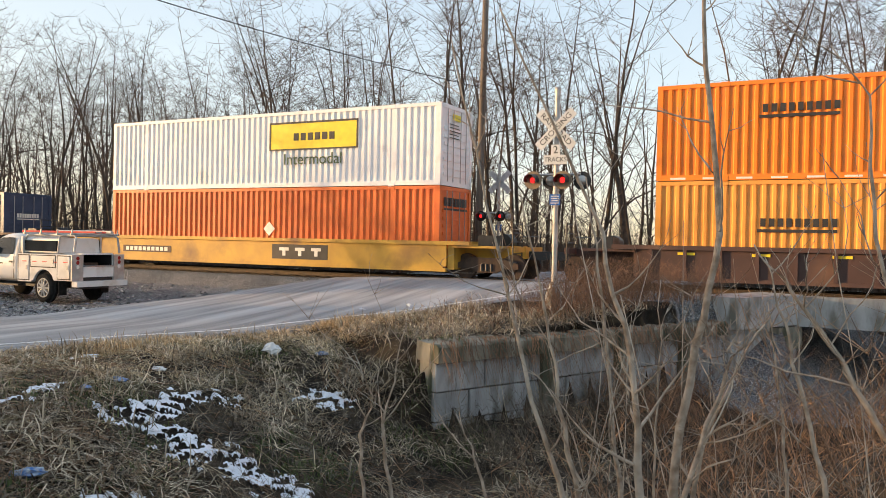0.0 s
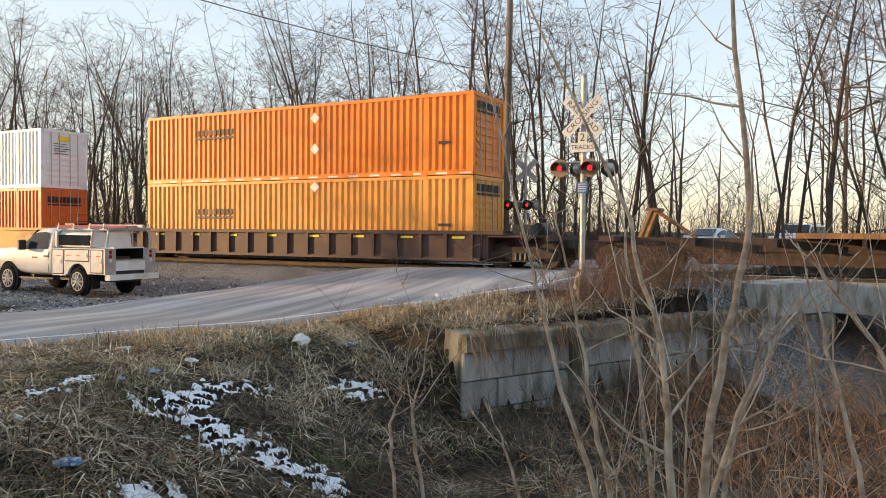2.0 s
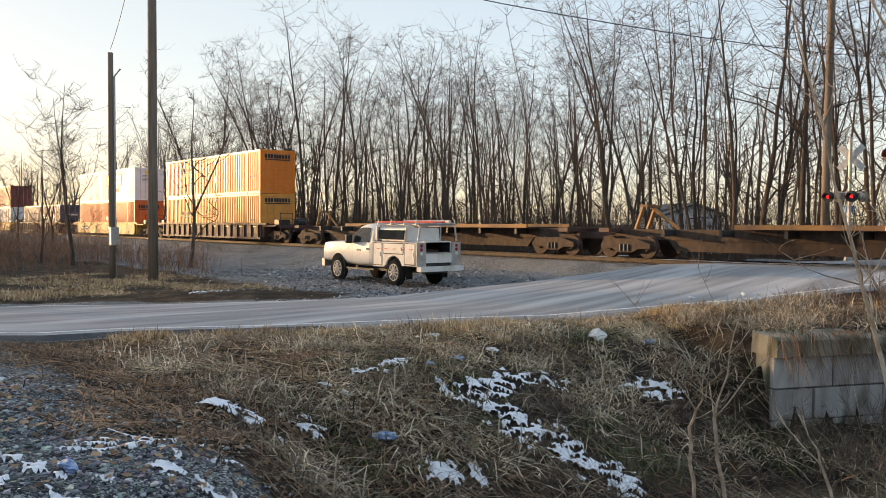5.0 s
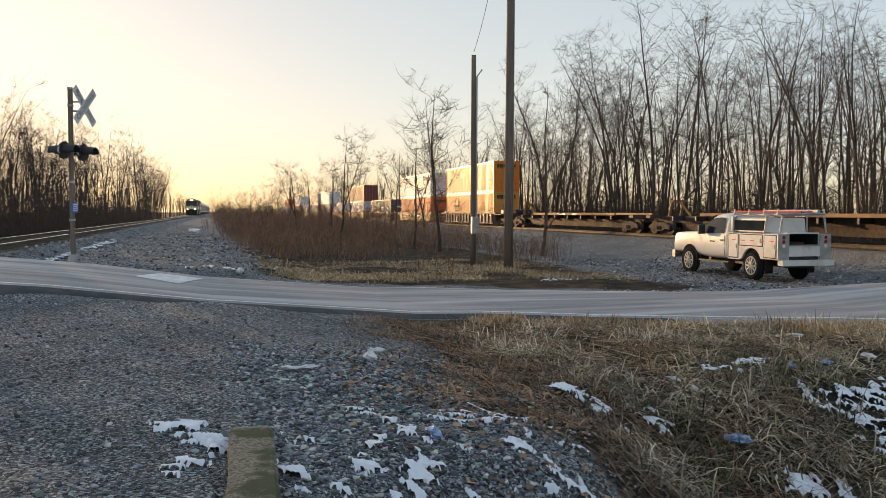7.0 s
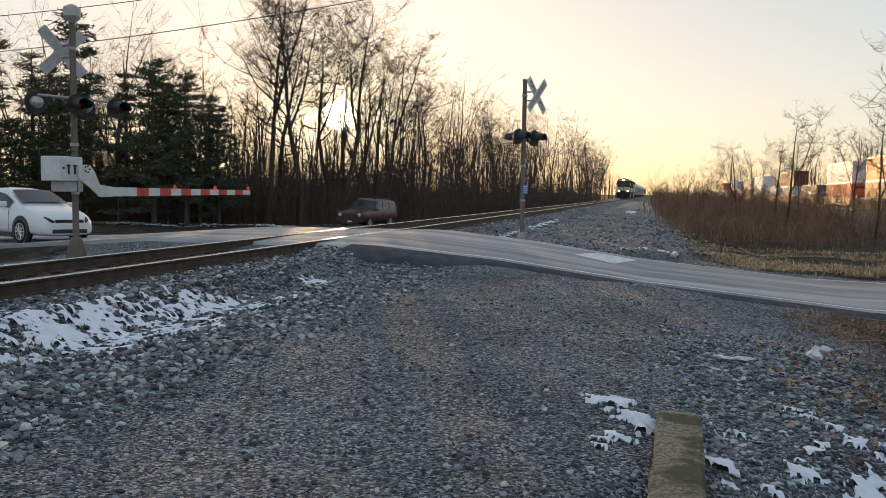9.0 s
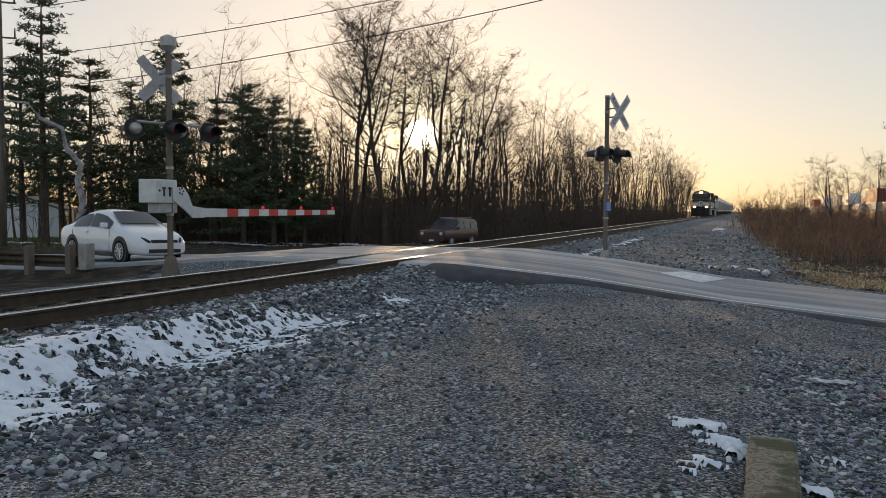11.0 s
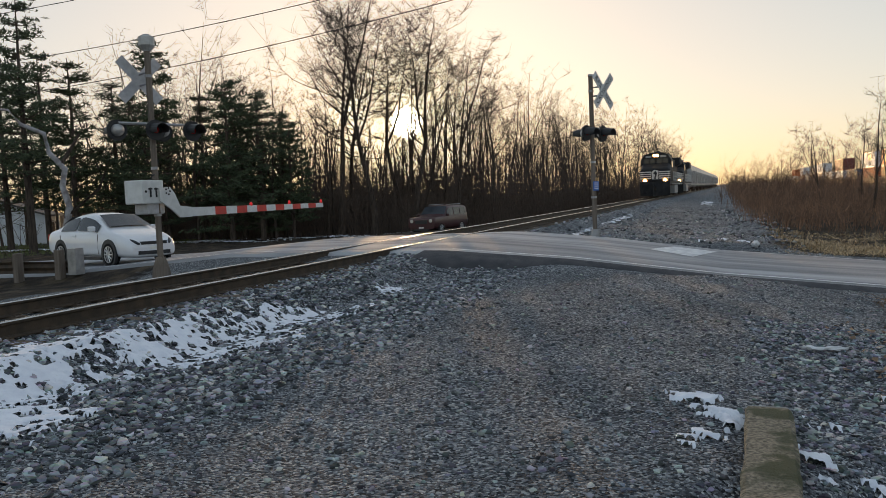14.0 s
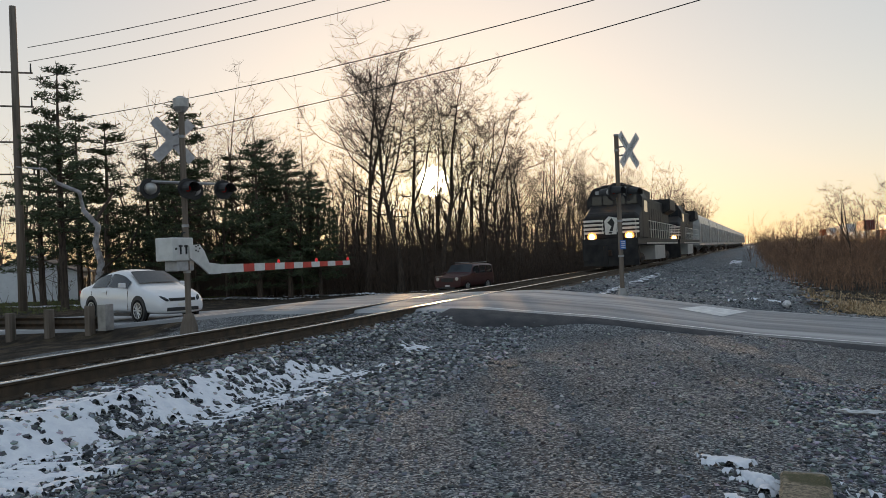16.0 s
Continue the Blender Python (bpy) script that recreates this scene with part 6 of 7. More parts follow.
    # long hood, radiator wings, walkways
    bevelled(part("long_hood", Mesh().box(-0.95, 0.95, 4.9, 17.5, 1.62, 4.25), B, o), 0.06, 2)
    bevelled(part("radiator_hood", Mesh().prism([(-0.95, 1.62), (0.95, 1.62), (0.95, 3.5), (1.5, 3.75), (1.5, 4.55), (-1.5, 4.55), (-1.5, 3.75), (-0.95, 3.5)], "y", 17.5, 21.3), B, o), 0.04, 1)
    part("dynamic_brake", Mesh().box(-1.1, 1.1, 6.2, 9.5, 3.9, 4.6), B, o)
    for k in range(9):
        for s in (-1, 1):
            part("hood_door", Mesh().box(*sorted((s * 0.95, s * 0.975)), 6.2 + k * 1.2, 7.25 + k * 1.2, 1.75, 3.6), B, o)
    for s in (-1, 1):
        m = Mesh()
        for k in range(15):
            m.tube([(s * 1.48, 5.2 + k * 1.15, 1.6), (s * 1.48, 5.2 + k * 1.15, 2.65)], 0.022, 5)
        m.tube([(s * 1.48, 5.2, 2.65), (s * 1.48, 21.3, 2.65)], 0.022, 5)
        m.tube([(s * 1.48, 5.2, 2.15), (s * 1.48, 21.3, 2.15)], 0.016, 5)
        part("handrail", m, M["decal"], o, "pale handrail")
        m = Mesh()
        m.box(*sorted((s * 1.50, s * 1.515)), 4.2, 22.0, 1.28, 1.34)
        part("sill_stripe", m, M["decal"], o)
        part("fuel_tank", Mesh().box(*sorted((0, s * 1.45)), 8.2, 13.6, 0.3, 1.2), M["grey_cont"], o)
    part("end_handrail", Mesh().tube([(-1.4, 0.75, 1.6), (-1.4, 0.75, 2.6), (-0.4, 0.75, 2.6), (-0.4, 0.75, 2.0), (0.4, 0.75, 2.0), (0.4, 0.75, 2.6), (1.4, 0.75, 2.6), (1.4, 0.75, 1.6)], 0.022, 5), M["decal"], o)
    part("coupler", Mesh().box(-0.16, 0.16, -0.1, 0.9, 0.7, 1.0), M["bogie"], o)
    for y in (4.3, 18.0):
        b = bogie(o, y - 0.9)
        bogie(o, y + 0.9)
    return o


def hopper(label):
    """A covered hopper wagon, 18 m long, front at y = 0."""
    o = thing("hopper_wagon", label, "railway wagon", None, "oncoming freight train")
    m = Mesh()
    sec = [(-1.25, 1.3), (-1.5, 1.9), (-1.55, 3.2), (-1.35, 4.2), (-0.8, 4.6), (0.8, 4.6), (1.35, 4.2), (1.55, 3.2), (1.5, 1.9), (1.25, 1.3)]
    m.loft([[(x * k, y, 1.3 + (z - 1.3) * q) for x, z in sec] for y, k, q in ((1.2, 0.95, 0.96), (1.5, 1, 1), (16.5, 1, 1), (16.8, 0.95, 0.96))])
    part("tank_body", m, M["hopper"], o, smooth=False)
    for k in range(11):
        for s in (-1, 1):
            part("rib", Mesh().box(*sorted((s * 1.53, s * 1.62)), 2.0 + k * 1.38, 2.12 + k * 1.38, 1.35, 3.4), M["hopper"], o)
    part("roof_walk", Mesh().box(-0.4, 0.4, 1.2, 16.8, 4.68, 4.75), M["steel"], o)
    for y in (4.5, 9.0, 13.5):
        m = Mesh()
        m.loft([[(-1.3, y - 1.9, 1.5), (1.3, y - 1.9, 1.5), (1.3, y + 1.9, 1.5), (-1.3, y + 1.9, 1.5)], [(-0.4, y - 0.5, 0.5), (0.4, y - 0.5, 0.5), (0.4, y + 0.5, 0.5), (-0.4, y + 0.5, 0.5)]])
        part("discharge_chute", m, M["hopper"], o)
    part("sill", Mesh().box(-1.4, 1.4, 0.4, 17.6, 1.05, 1.3), M["hopper"], o)
    for y in (2.2, 15.8):
        bogie(o, y)
    return o


LOCO_SPEED = 21.0
LOCO_Y = 43.2


def build_near_train():
    a = locomotive("black diesel freight locomotive with lit headlights")
    b = copy_thing(a, pose(0, 0, 0))
    b["label"] = "second black diesel freight locomotive in the consist"
    things = [(a, 0.0), (b, 23.2)]
    h = hopper("light grey covered hopper wagon behind the locomotives")
    for k in range(12):
        things.append((h if k == 0 else copy_thing(h, pose(0, 0, 0)), 46.4 + k * 18.2))
    for ob, off in things:
        ob.matrix_basis = pose(track_x(NEAR_X, LOCO_Y + off), LOCO_Y + off, NEAR_RAIL)
        MOVERS.append((ob, "near", NEAR_X, LOCO_Y + off, NEAR_RAIL))


build_near_train()


# ---- brush, grass, stones, snow ----
NR = np.random.RandomState(5)


def cones(p0, p1, r):
    """Thin three-sided cones from p0 to p1."""
    n = len(p0)
    d = p1 - p0
    d = d / np.linalg.norm(d, axis=1, keepdims=True)
    a = np.cross(d, np.array([0.3, 0.9, 0.2]))
    a /= np.linalg.norm(a, axis=1, keepdims=True)
    b = np.cross(d, a)
    r = np.broadcast_to(np.asarray(r, float).reshape(-1, 1), (n, 1))
    v = np.stack([p0 + a * r, p0 - a * r * 0.5 + b * r * 0.87, p0 - a * r * 0.5 - b * r * 0.87, p1], 1).reshape(-1, 3)
    k = np.arange(n)[:, None] * 4
    f = np.concatenate([k + [0, 1, 3], k + [1, 2, 3], k + [2, 0, 3]])
    return v, f


def heights(xy, dz=0.0):
    return np.array([ground_z(x, y) for x, y in xy]) + dz


def scatter(n, x0, x1, y0, y1, keep=None):
    out = []
    while len(out) < n:
        x, y = NR.uniform(x0, x1), NR.uniform(y0, y1)
        if keep is None or NR.rand() < keep(x, y):
            out.append((x, y))
    return np.array(out)


def brush(name, xy, h0, h1, material, label, twigs=5, lean=0.25, r=0.009):
    n = len(xy)
    xy = xy + np.c_[[drift(y) for x, y in xy], np.zeros(n)]
    p0 = np.c_[xy, heights(xy, -0.05)]
    h = NR.uniform(h0, h1, n) * np.array([0.85 + 0.75 * lumps(x, y, 0.22, 4.0) + 0.35 * lumps(x, y, 0.9, 8.0) for x, y in xy])
    h = np.maximum(h, h0 * 0.4)
    p1 = p0 + np.c_[NR.normal(0, lean, (n, 2)) * h[:, None], h]
    vs, fs = [], []
    v, f = cones(p0, p1, r)
    vs.append(v)
    fs.append(f)
    k = len(v)
    for i in range(twigs):
        t = NR.uniform(0.25, 0.9, (n, 1))
        s = p0 + (p1 - p0) * t
        a = NR.uniform(0, 6.28, n)
        l = h * NR.uniform(0.2, 0.45, n)
        e = s + np.c_[np.cos(a) * l * 0.7, np.sin(a) * l * 0.7, l * NR.uniform(0.1, 1.0, n)]
        v, f = cones(s, e, r * 0.6)
        vs.append(v)
        fs.append(f + k)
        k += len(v)
    return stuff(name, np.concatenate(vs), np.concatenate(fs), material, label, "brush")


def blades(name, xy, l0, l1, material, label, flat=0.5, w=0.006, clump=1, spread=0.05):
    xy = np.repeat(xy, clump, 0)
    n = len(xy)
    z = heights(xy[::clump], -0.01).repeat(clump)
    p0 = np.c_[xy + NR.normal(0, spread, (n, 2)), z]
    a, l = NR.uniform(0, 6.28, n), NR.uniform(l0, l1, n)
    fl = np.clip(NR.normal(flat, 0.2, n), 0.05, 0.95)
    out = np.c_[np.cos(a), np.sin(a), np.zeros(n)]
    up = np.array([0, 0, 1.0])
    p1 = p0 + out * (l * fl * 0.4)[:, None] + up * (l * 0.5 * (1.1 - fl))[:, None]
    p2 = p1 + out * (l * fl * 0.75)[:, None] + up * (l * (0.42 - 0.6 * fl))[:, None]
    s = np.c_[-np.sin(a), np.cos(a), np.zeros(n)] * w
    v = np.stack([p0 - s, p0 + s, p1 - s, p1 + s, p2], 1).reshape(-1, 3)
    k = np.arange(n)[:, None] * 5
    f = [list(q) for q in (k + [0, 1, 3, 2])] + [list(q) for q in (k + [2, 3, 4])]
    return stuff(name, v, [[int(i) for i in q] for q in f], material, label, "grass")


def stones(name, xy, r0, r1, material, label, sink=0.3):
    n = len(xy)
    r = r0 + (r1 - r0) * NR.rand(n) ** 2
    g = 1.618
    base = np.array([(0, 1, g), (0, 1, -g), (0, -1, g), (0, -1, -g), (1, g, 0), (1, -g, 0), (-1, g, 0), (-1, -g, 0), (g, 0, 1), (-g, 0, 1), (g, 0, -1), (-g, 0, -1)]) / 1.9
    near = [(a, b, c) for a in range(12) for b in range(a + 1, 12) for c in range(b + 1, 12) if max(np.linalg.norm(base[i] - base[j]) for i, j in ((a, b), (b, c), (a, c))) < 1.2]
    v = base[None] * NR.uniform(0.62, 1.15, (n, 12, 1)) + NR.normal(0, 0.17, (n, 12, 3))
    a = NR.uniform(0, 6.28, n)
    c, s = np.cos(a)[:, None], np.sin(a)[:, None]
    x, y, z = v[:, :, 0], v[:, :, 1], v[:, :, 2] * 0.65
    tx = NR.normal(0, 0.5, (n, 1))
    y, z = y * np.cos(tx) - z * np.sin(tx), y * np.sin(tx) + z * np.cos(tx)
    v = np.stack([(x * c - y * s) * 1.25, x * s + y * c, z], 2) * r[:, None, None]
    v += np.c_[xy, heights(xy) + r * (0.65 - sink)][:, None, :]
    k = np.arange(n)[:, None] * 12
    f = np.concatenate([k + list(t) for t in near])
    return stuff(name, v.reshape(-1, 3), f, material, label, "stones")


def island_stone():
    m = bpy.data.materials.new("mixed_crushed_stone")
    m.use_nodes = True
    n, l = m.node_tree.nodes, m.node_tree.links
    b = n["Principled BSDF"]
    g = n.new("ShaderNodeNewGeometry")
    r = n.new("ShaderNodeValToRGB")
    for i, (p, c) in enumerate(((0.0, (0.035, 0.038, 0.042)), (0.35, (0.13, 0.138, 0.148)), (0.75, (0.32, 0.332, 0.345)), (0.93, (0.52, 0.52, 0.515)), (1.0, (0.66, 0.64, 0.60)))):
        e = r.color_ramp.elements[i] if i < 2 else r.color_ramp.elements.new(p)
        e.position, e.color = p, (*c, 1)
    l.new(g.outputs["Random Per Island"], r.inputs["Fac"])
    t = n.new("ShaderNodeTexNoise")
    t.inputs["Scale"].default_value = 45
    x = n.new("ShaderNodeMix")
    x.data_type, x.blend_type = "RGBA", "OVERLAY"
    x.inputs["Factor"].default_value = 0.5
    l.new(r.outputs["Color"], x.inputs["A"])
    l.new(t.outputs["Color"], x.inputs["B"])
    l.new(x.outputs["Result"], b.inputs["Base Color"])
    b.inputs["Roughness"].default_value = 0.85
    return m


def snow_patch(cx, cy, rx, ry, rot, seed, holes=0.9, step=0.055, lift=0.0, label="thin patch of old melting snow"):
    c, s = math.cos(radians(rot)), math.sin(radians(rot))
    nx, ny = int(2.4 * rx / step), int(2.4 * ry / step)
    idx, v, f, mask = {}, [], [], {}
    for j in range(ny):
        for i in range(nx):
            u, w = (i / (nx - 1) - 0.5) * 2.4, (j / (ny - 1) - 0.5) * 2.4
            x, y = cx + u * rx * c - w * ry * s, cy + u * rx * s + w * ry * c
            if holes > 1.1:
                e, g = y * 0.93 + x * 0.37, x * 0.93 - y * 0.37
                m = (-0.34 if holes > 2.4 else 0.08 if holes > 2.25 and cx < 0.6 else -0.22 if holes > 2.1 else 0.20) - 0.55 * (u * u + w * w) + 0.4 * holes * lumps(x, y, 3.0, seed) + 1.4 * noise.noise(Vector((e * 9, g * 5, seed))) + 0.6 * lumps(x, y, 24, seed + 3)
            else:
                m = 0.50 - (u * u + w * w) + holes * lumps(x, y, 2.2, seed) + 0.9 * holes * lumps(x, y, 6.5, seed + 9) + 1.5 * lumps(x, y, 12, seed + 3)
            mask[i, j] = m
            if m > -0.18:
                idx[i, j] = len(v)
                v.append((x, y, ground_z(x, y) + 0.014 + lift + min(0.022, max(-0.03 - lift, 0.22 * m))))
    for j in range(ny - 1):
        for i in range(nx - 1):
            q = [(i, j), (i + 1, j), (i + 1, j + 1), (i, j + 1)]
            if all(k in idx for k in q) and max(mask[k] for k in q) > 0 and max(v[idx[k]][2] for k in q) - min(v[idx[k]][2] for k in q) < (0.09 if step < 0.05 else 0.5):
                f.append([idx[k] for k in q])
    if not f:
        return
    ob = stuff("snow", v, f, M["snow"], label, "snow")
    ob.data.polygons.foreach_set("use_smooth", [True] * len(f))


def sapling(pts, r, seed, side=6, label="slender bare sapling on the ditch bank"):
    rng = random.Random(seed)
    pts = [Vector(p) for p in pts]
    d = (pts[0] - pts[1]).normalized()
    g = pts[0] + d * 0.1
    while g.z > ground_z(g.x, g.y) - 0.1 and g.z > -3:
        g = g + Vector((d.x * 0.5, d.y * 0.5, d.z)).normalized() * 0.1
    path = [g] + pts
    # finer path with small kinks
    fine = []
    for a, b in zip(path, path[1:]):
        for k in range(4):
            p = a.lerp(b, k / 4)
            fine.append(p + Vector((rng.gauss(0, 0.008), rng.gauss(0, 0.008), 0)))
    fine.append(path[-1])
    n = len(fine)
    r *= 0.78
    rad = [r * (1.15 - 0.95 * i / (n - 1)) * rng.uniform(0.93, 1.07) for i in range(n)]
    s = thing("sapling", label, "sapling", None, "saplings on the bank")
    part("stem", Mesh().tube(fine, rad, 7, True), M["sapling"], s, smooth=True)
    for k in range(side):
        m = Mesh()
        i = rng.randint(n // 3, n - 2)
        a = rng.uniform(0, 6.28)
        ln = rng.uniform(0.25, 0.9)
        bp, br = limb(rng, fine[i], (math.cos(a), math.sin(a), rng.uniform(0.3, 1.2)), ln, max(0.004, rad[i] * 0.5), 6, 0.5, 0.16)
        m.tube(bp, [max(0.0015, q) for q in br], 5)
        for _ in range(3):
            e = bp[rng.randint(2, 5)]
            a = rng.uniform(0, 6.28)
            tp, tr = limb(rng, e, (math.cos(a), math.sin(a), rng.uniform(0.2, 1.2)), ln * 0.35, 0.0028, 3, 0.3, 0.2)
            m.tube(tp, [max(0.001, q) for q in tr], 4)
        part("branch", m, M["sapling"], s, smooth=True)


def pine_tree(seed, h, first=0.3, gap=0.062, reach=0.27):
    """An old pine: tiers of nearly level limbs carrying flat plates of needles."""
    rng = random.Random(seed)
    trunk, limbs, v, f = Mesh(), Mesh(), [], []
    trunk.tube([(0, 0, -0.3), (0.08, 0.03, h * 0.35), (-0.05, 0.06, h * 0.7), (0, 0, h)], [0.23, 0.18, 0.10, 0.02], 8)
    z = h * first
    while z < h * 0.985:
        t = z / h
        for k in range(rng.randint(4, 6)):
            a = rng.uniform(0, 6.28)
            ln = (min(1.0, 1.25 * (1.06 - t)) * h * reach) * rng.uniform(0.45, 1.15) + 0.35
            p, r = limb(rng, (0, 0, z + rng.uniform(-0.15, 0.15)), (math.cos(a), math.sin(a), rng.uniform(-0.18, 0.16) + 0.5 * max(0.0, t - 0.75)), ln, 0.045, 4, 0.28, 0.09)
            limbs.tube(p, r, 4)
            for _ in range(int(8 + ln * 11)):
                q = (1.0 - 0.75 * rng.random() ** 1.4) * 4
                i = min(3, int(q))
                b = p[i].lerp(p[i + 1], q - i) + Vector((rng.gauss(0, 0.24), rng.gauss(0, 0.24), rng.gauss(0.08, 0.07)))
                for _ in range(5):
                    d = Vector((rng.gauss(0, 1), rng.gauss(0, 1), rng.gauss(0.35, 0.45))).normalized() * rng.uniform(0.16, 0.34)
                    w = d.orthogonal().normalized() * 0.04
                    kk = len(v)
                    v += [tuple(b - w), tuple(b + w), tuple(b + d)]
                    f.append((kk, kk + 1, kk + 2))
        z += h * gap * rng.uniform(0.7, 1.3)
    me = bpy.data.meshes.new("needles")
    me.from_pydata(v, [], f)
    me.materials.append(M["needles"])
    return trunk.data("trunk", M["bark"], True), limbs.data("limbs", M["bark"]), me


def litter():
    rng = random.Random(9)

    def crumpled(x, y, w, l, h, material, label, category="litter", rz=0):
        m = Mesh()
        n = 10
        rings = []
        for i in range(6):
            t = i / 5
            k = math.sin(math.pi * (0.12 + 0.76 * t))
            rings.append([(w / 2 * k * math.cos(a) * rng.uniform(0.45, 1.3), (t - 0.5) * l + rng.gauss(0, l * 0.07), h / 2 + h / 2 * k * math.sin(a) * rng.uniform(0.4, 1.4)) for a in np.linspace(0, 2 * math.pi, n, endpoint=False)])
        m.loft(rings)
        ob = part("litter", m, M[material], at=place(x, y, 0.01, rng.uniform(0, 180) if rz is None else rz))
        tagged(ob, label, category, "roadside litter")

    crumpled(1.89, 9.72, 0.16, 0.22, 0.13, "litter_white", "crumpled white paper cup on the gravel", rz=30)
    crumpled(2.12, 10.51, 0.12, 0.2, 0.09, "litter_white", "white paper scrap on the gravel", rz=70)
    crumpled(0.82, 8.89, 0.1, 0.24, 0.05, "litter_white", "flattened white bottle on the gravel", rz=80)
    crumpled(1.05, 9.02, 0.1, 0.22, 0.05, "litter_white", "flattened white bottle on the gravel", rz=95)
    crumpled(1.7, 6.09, 0.09, 0.24, 0.09, "litter_blue", "clear blue plastic bottle on the bank", rz=10)
    crumpled(6.0, 8.06, 0.18, 0.36, 0.12, "litter_blue", "crushed blue snack packet in the grass", rz=40)
    crumpled(5.9, 9.3, 0.09, 0.24, 0.08, "litter_white", "discarded plastic bottle in dry grass", rz=20)
    crumpled(6.08, 9.06, 0.1, 0.34, 0.08, "litter_white", "discarded plastic bottle in dry grass", rz=-20)
    crumpled(8.86, 9.85, 0.2, 0.24, 0.10, "litter_blue", "blue wrapper caught in the grass", rz=20)
    crumpled(8.1, 9.7, 0.1, 0.16, 0.08, "litter_blue", "small blue wrapper in the grass", rz=60)
    crumpled(12.45, 9.75, 0.3, 0.34, 0.24, "litter_white", "torn white plastic bag snagged in grass", rz=10)
    crumpled(13.33, 9.2, 0.22, 0.26, 0.1, "litter_blue", "blue wrapper caught in the grass", rz=20)
    crumpled(19.09, 10.34, 0.2, 0.4, 0.12, "litter_white", "white litter beside the road", rz=-50)
    crumpled(9.94, 10.13, 0.2, 0.32, 0.08, "litter_white", "pale paper scrap in the grass", rz=-20)
    crumpled(18.03, 11.19, 0.14, 0.2, 0.12, "litter_white", "white cup at the road edge", rz=0)
    crumpled(0.8, 23.6, 0.26, 0.34, 0.2, "litter_white", "white bag lying in the gravel", rz=0)


STONE = island_stone()


# snow lying in the shade: centre, half sizes, turn, seed, raggedness
SNOW = ((-5.75, 5.2, 0.62, 1.5, 8, 1, 1.05), (-5.45, 7.2, 0.75, 1.4, -18, 2, 1.05), (-5.35, 9.2, 0.38, 1.3, -18, 3, 1.05), (-5.0, 4.4, 0.5, 0.6, 0, 5, 0.9), (-5.25, 12.2, 0.3, 0.5, 10, 4, 1.0),
        (-0.2, 5.35, 0.2, 0.26, 10, 6, 2.3), (-0.05, 5.95, 0.16, 0.3, 25, 46, 2.3), (-0.25, 6.35, 0.2, 0.2, 0, 47, 2.3), (0.5, 5.3, 0.16, 0.4, 35, 7, 2.3), (0.75, 5.95, 0.15, 0.4, 35, 48, 2.3), (0.95, 4.9, 0.24, 0.4, 30, 8, 2.3), (1.45, 6.8, 0.22, 0.4, 40, 9, 2.2), (2.65, 6.3, 0.25, 0.4, 30, 10, 2.2), (1.2, 5.45, 0.25, 0.3, 0, 11, 1.6), (1.6, 5.9, 0.5, 0.6, 20, 52, 2.6), (2.3, 6.9, 0.45, 0.5, 20, 53, 2.7), (3.0, 5.8, 0.5, 0.6, 20, 54, 2.7),
        (4.14, 8.8, 0.19, 0.4, 20, 12, 1.35), (2.8, 7.3, 0.17, 0.4, 40, 13, 1.6), (8.51, 8.92, 0.85, 0.3, 5, 14, 1.15), (9.92, 9.01, 0.72, 0.2, -20, 15, 1.25), (8.33, 8.13, 0.47, 0.6, -10, 16, 1.15), (8.69, 7.31, 0.34, 0.6, -20, 17, 1.25), (9.06, 6.7, 0.26, 0.48, -30, 27, 1.35),
        (12.03, 8.21, 0.55, 0.32, -30, 18, 1.15), (7.56, 9.87, 0.42, 0.16, 10, 19, 1.25), (6.54, 7.31, 0.51, 0.22, -15, 21, 1.35), (6.74, 9.6, 0.42, 0.14, 0, 22, 1.35), (10.15, 11.95, 0.42, 0.1, 0, 24, 1.25), (5.1, 8.45, 0.17, 0.32, 30, 25, 1.35), (4.3, 8.2, 0.17, 0.28, 60, 26, 1.45))


def snow_free(x, y):
    for cx, cy, rx, ry, rot, seed, ho in SNOW:
        c, q = math.cos(radians(rot)), math.sin(radians(rot))
        u, w = ((x - cx) * c + (y - cy) * q) / (rx + 0.04), ((y - cy) * c - (x - cx) * q) / (ry + 0.04)
        if u * u + w * w < 0.8:
            return 0.03
    return 1.0


def tussock(x, y):
    return smooth(-0.12, 0.22, lumps(x, y, 1.1, 3.3) + 0.6 * lumps(x, y, 3.2, 1.2))


def on_bank(x, y):
    return cover(x, y) * snow_free(x, y) if y < lerp(x, ROAD_MID) - lerp(x, ROAD_HALF) - 0.3 else 0


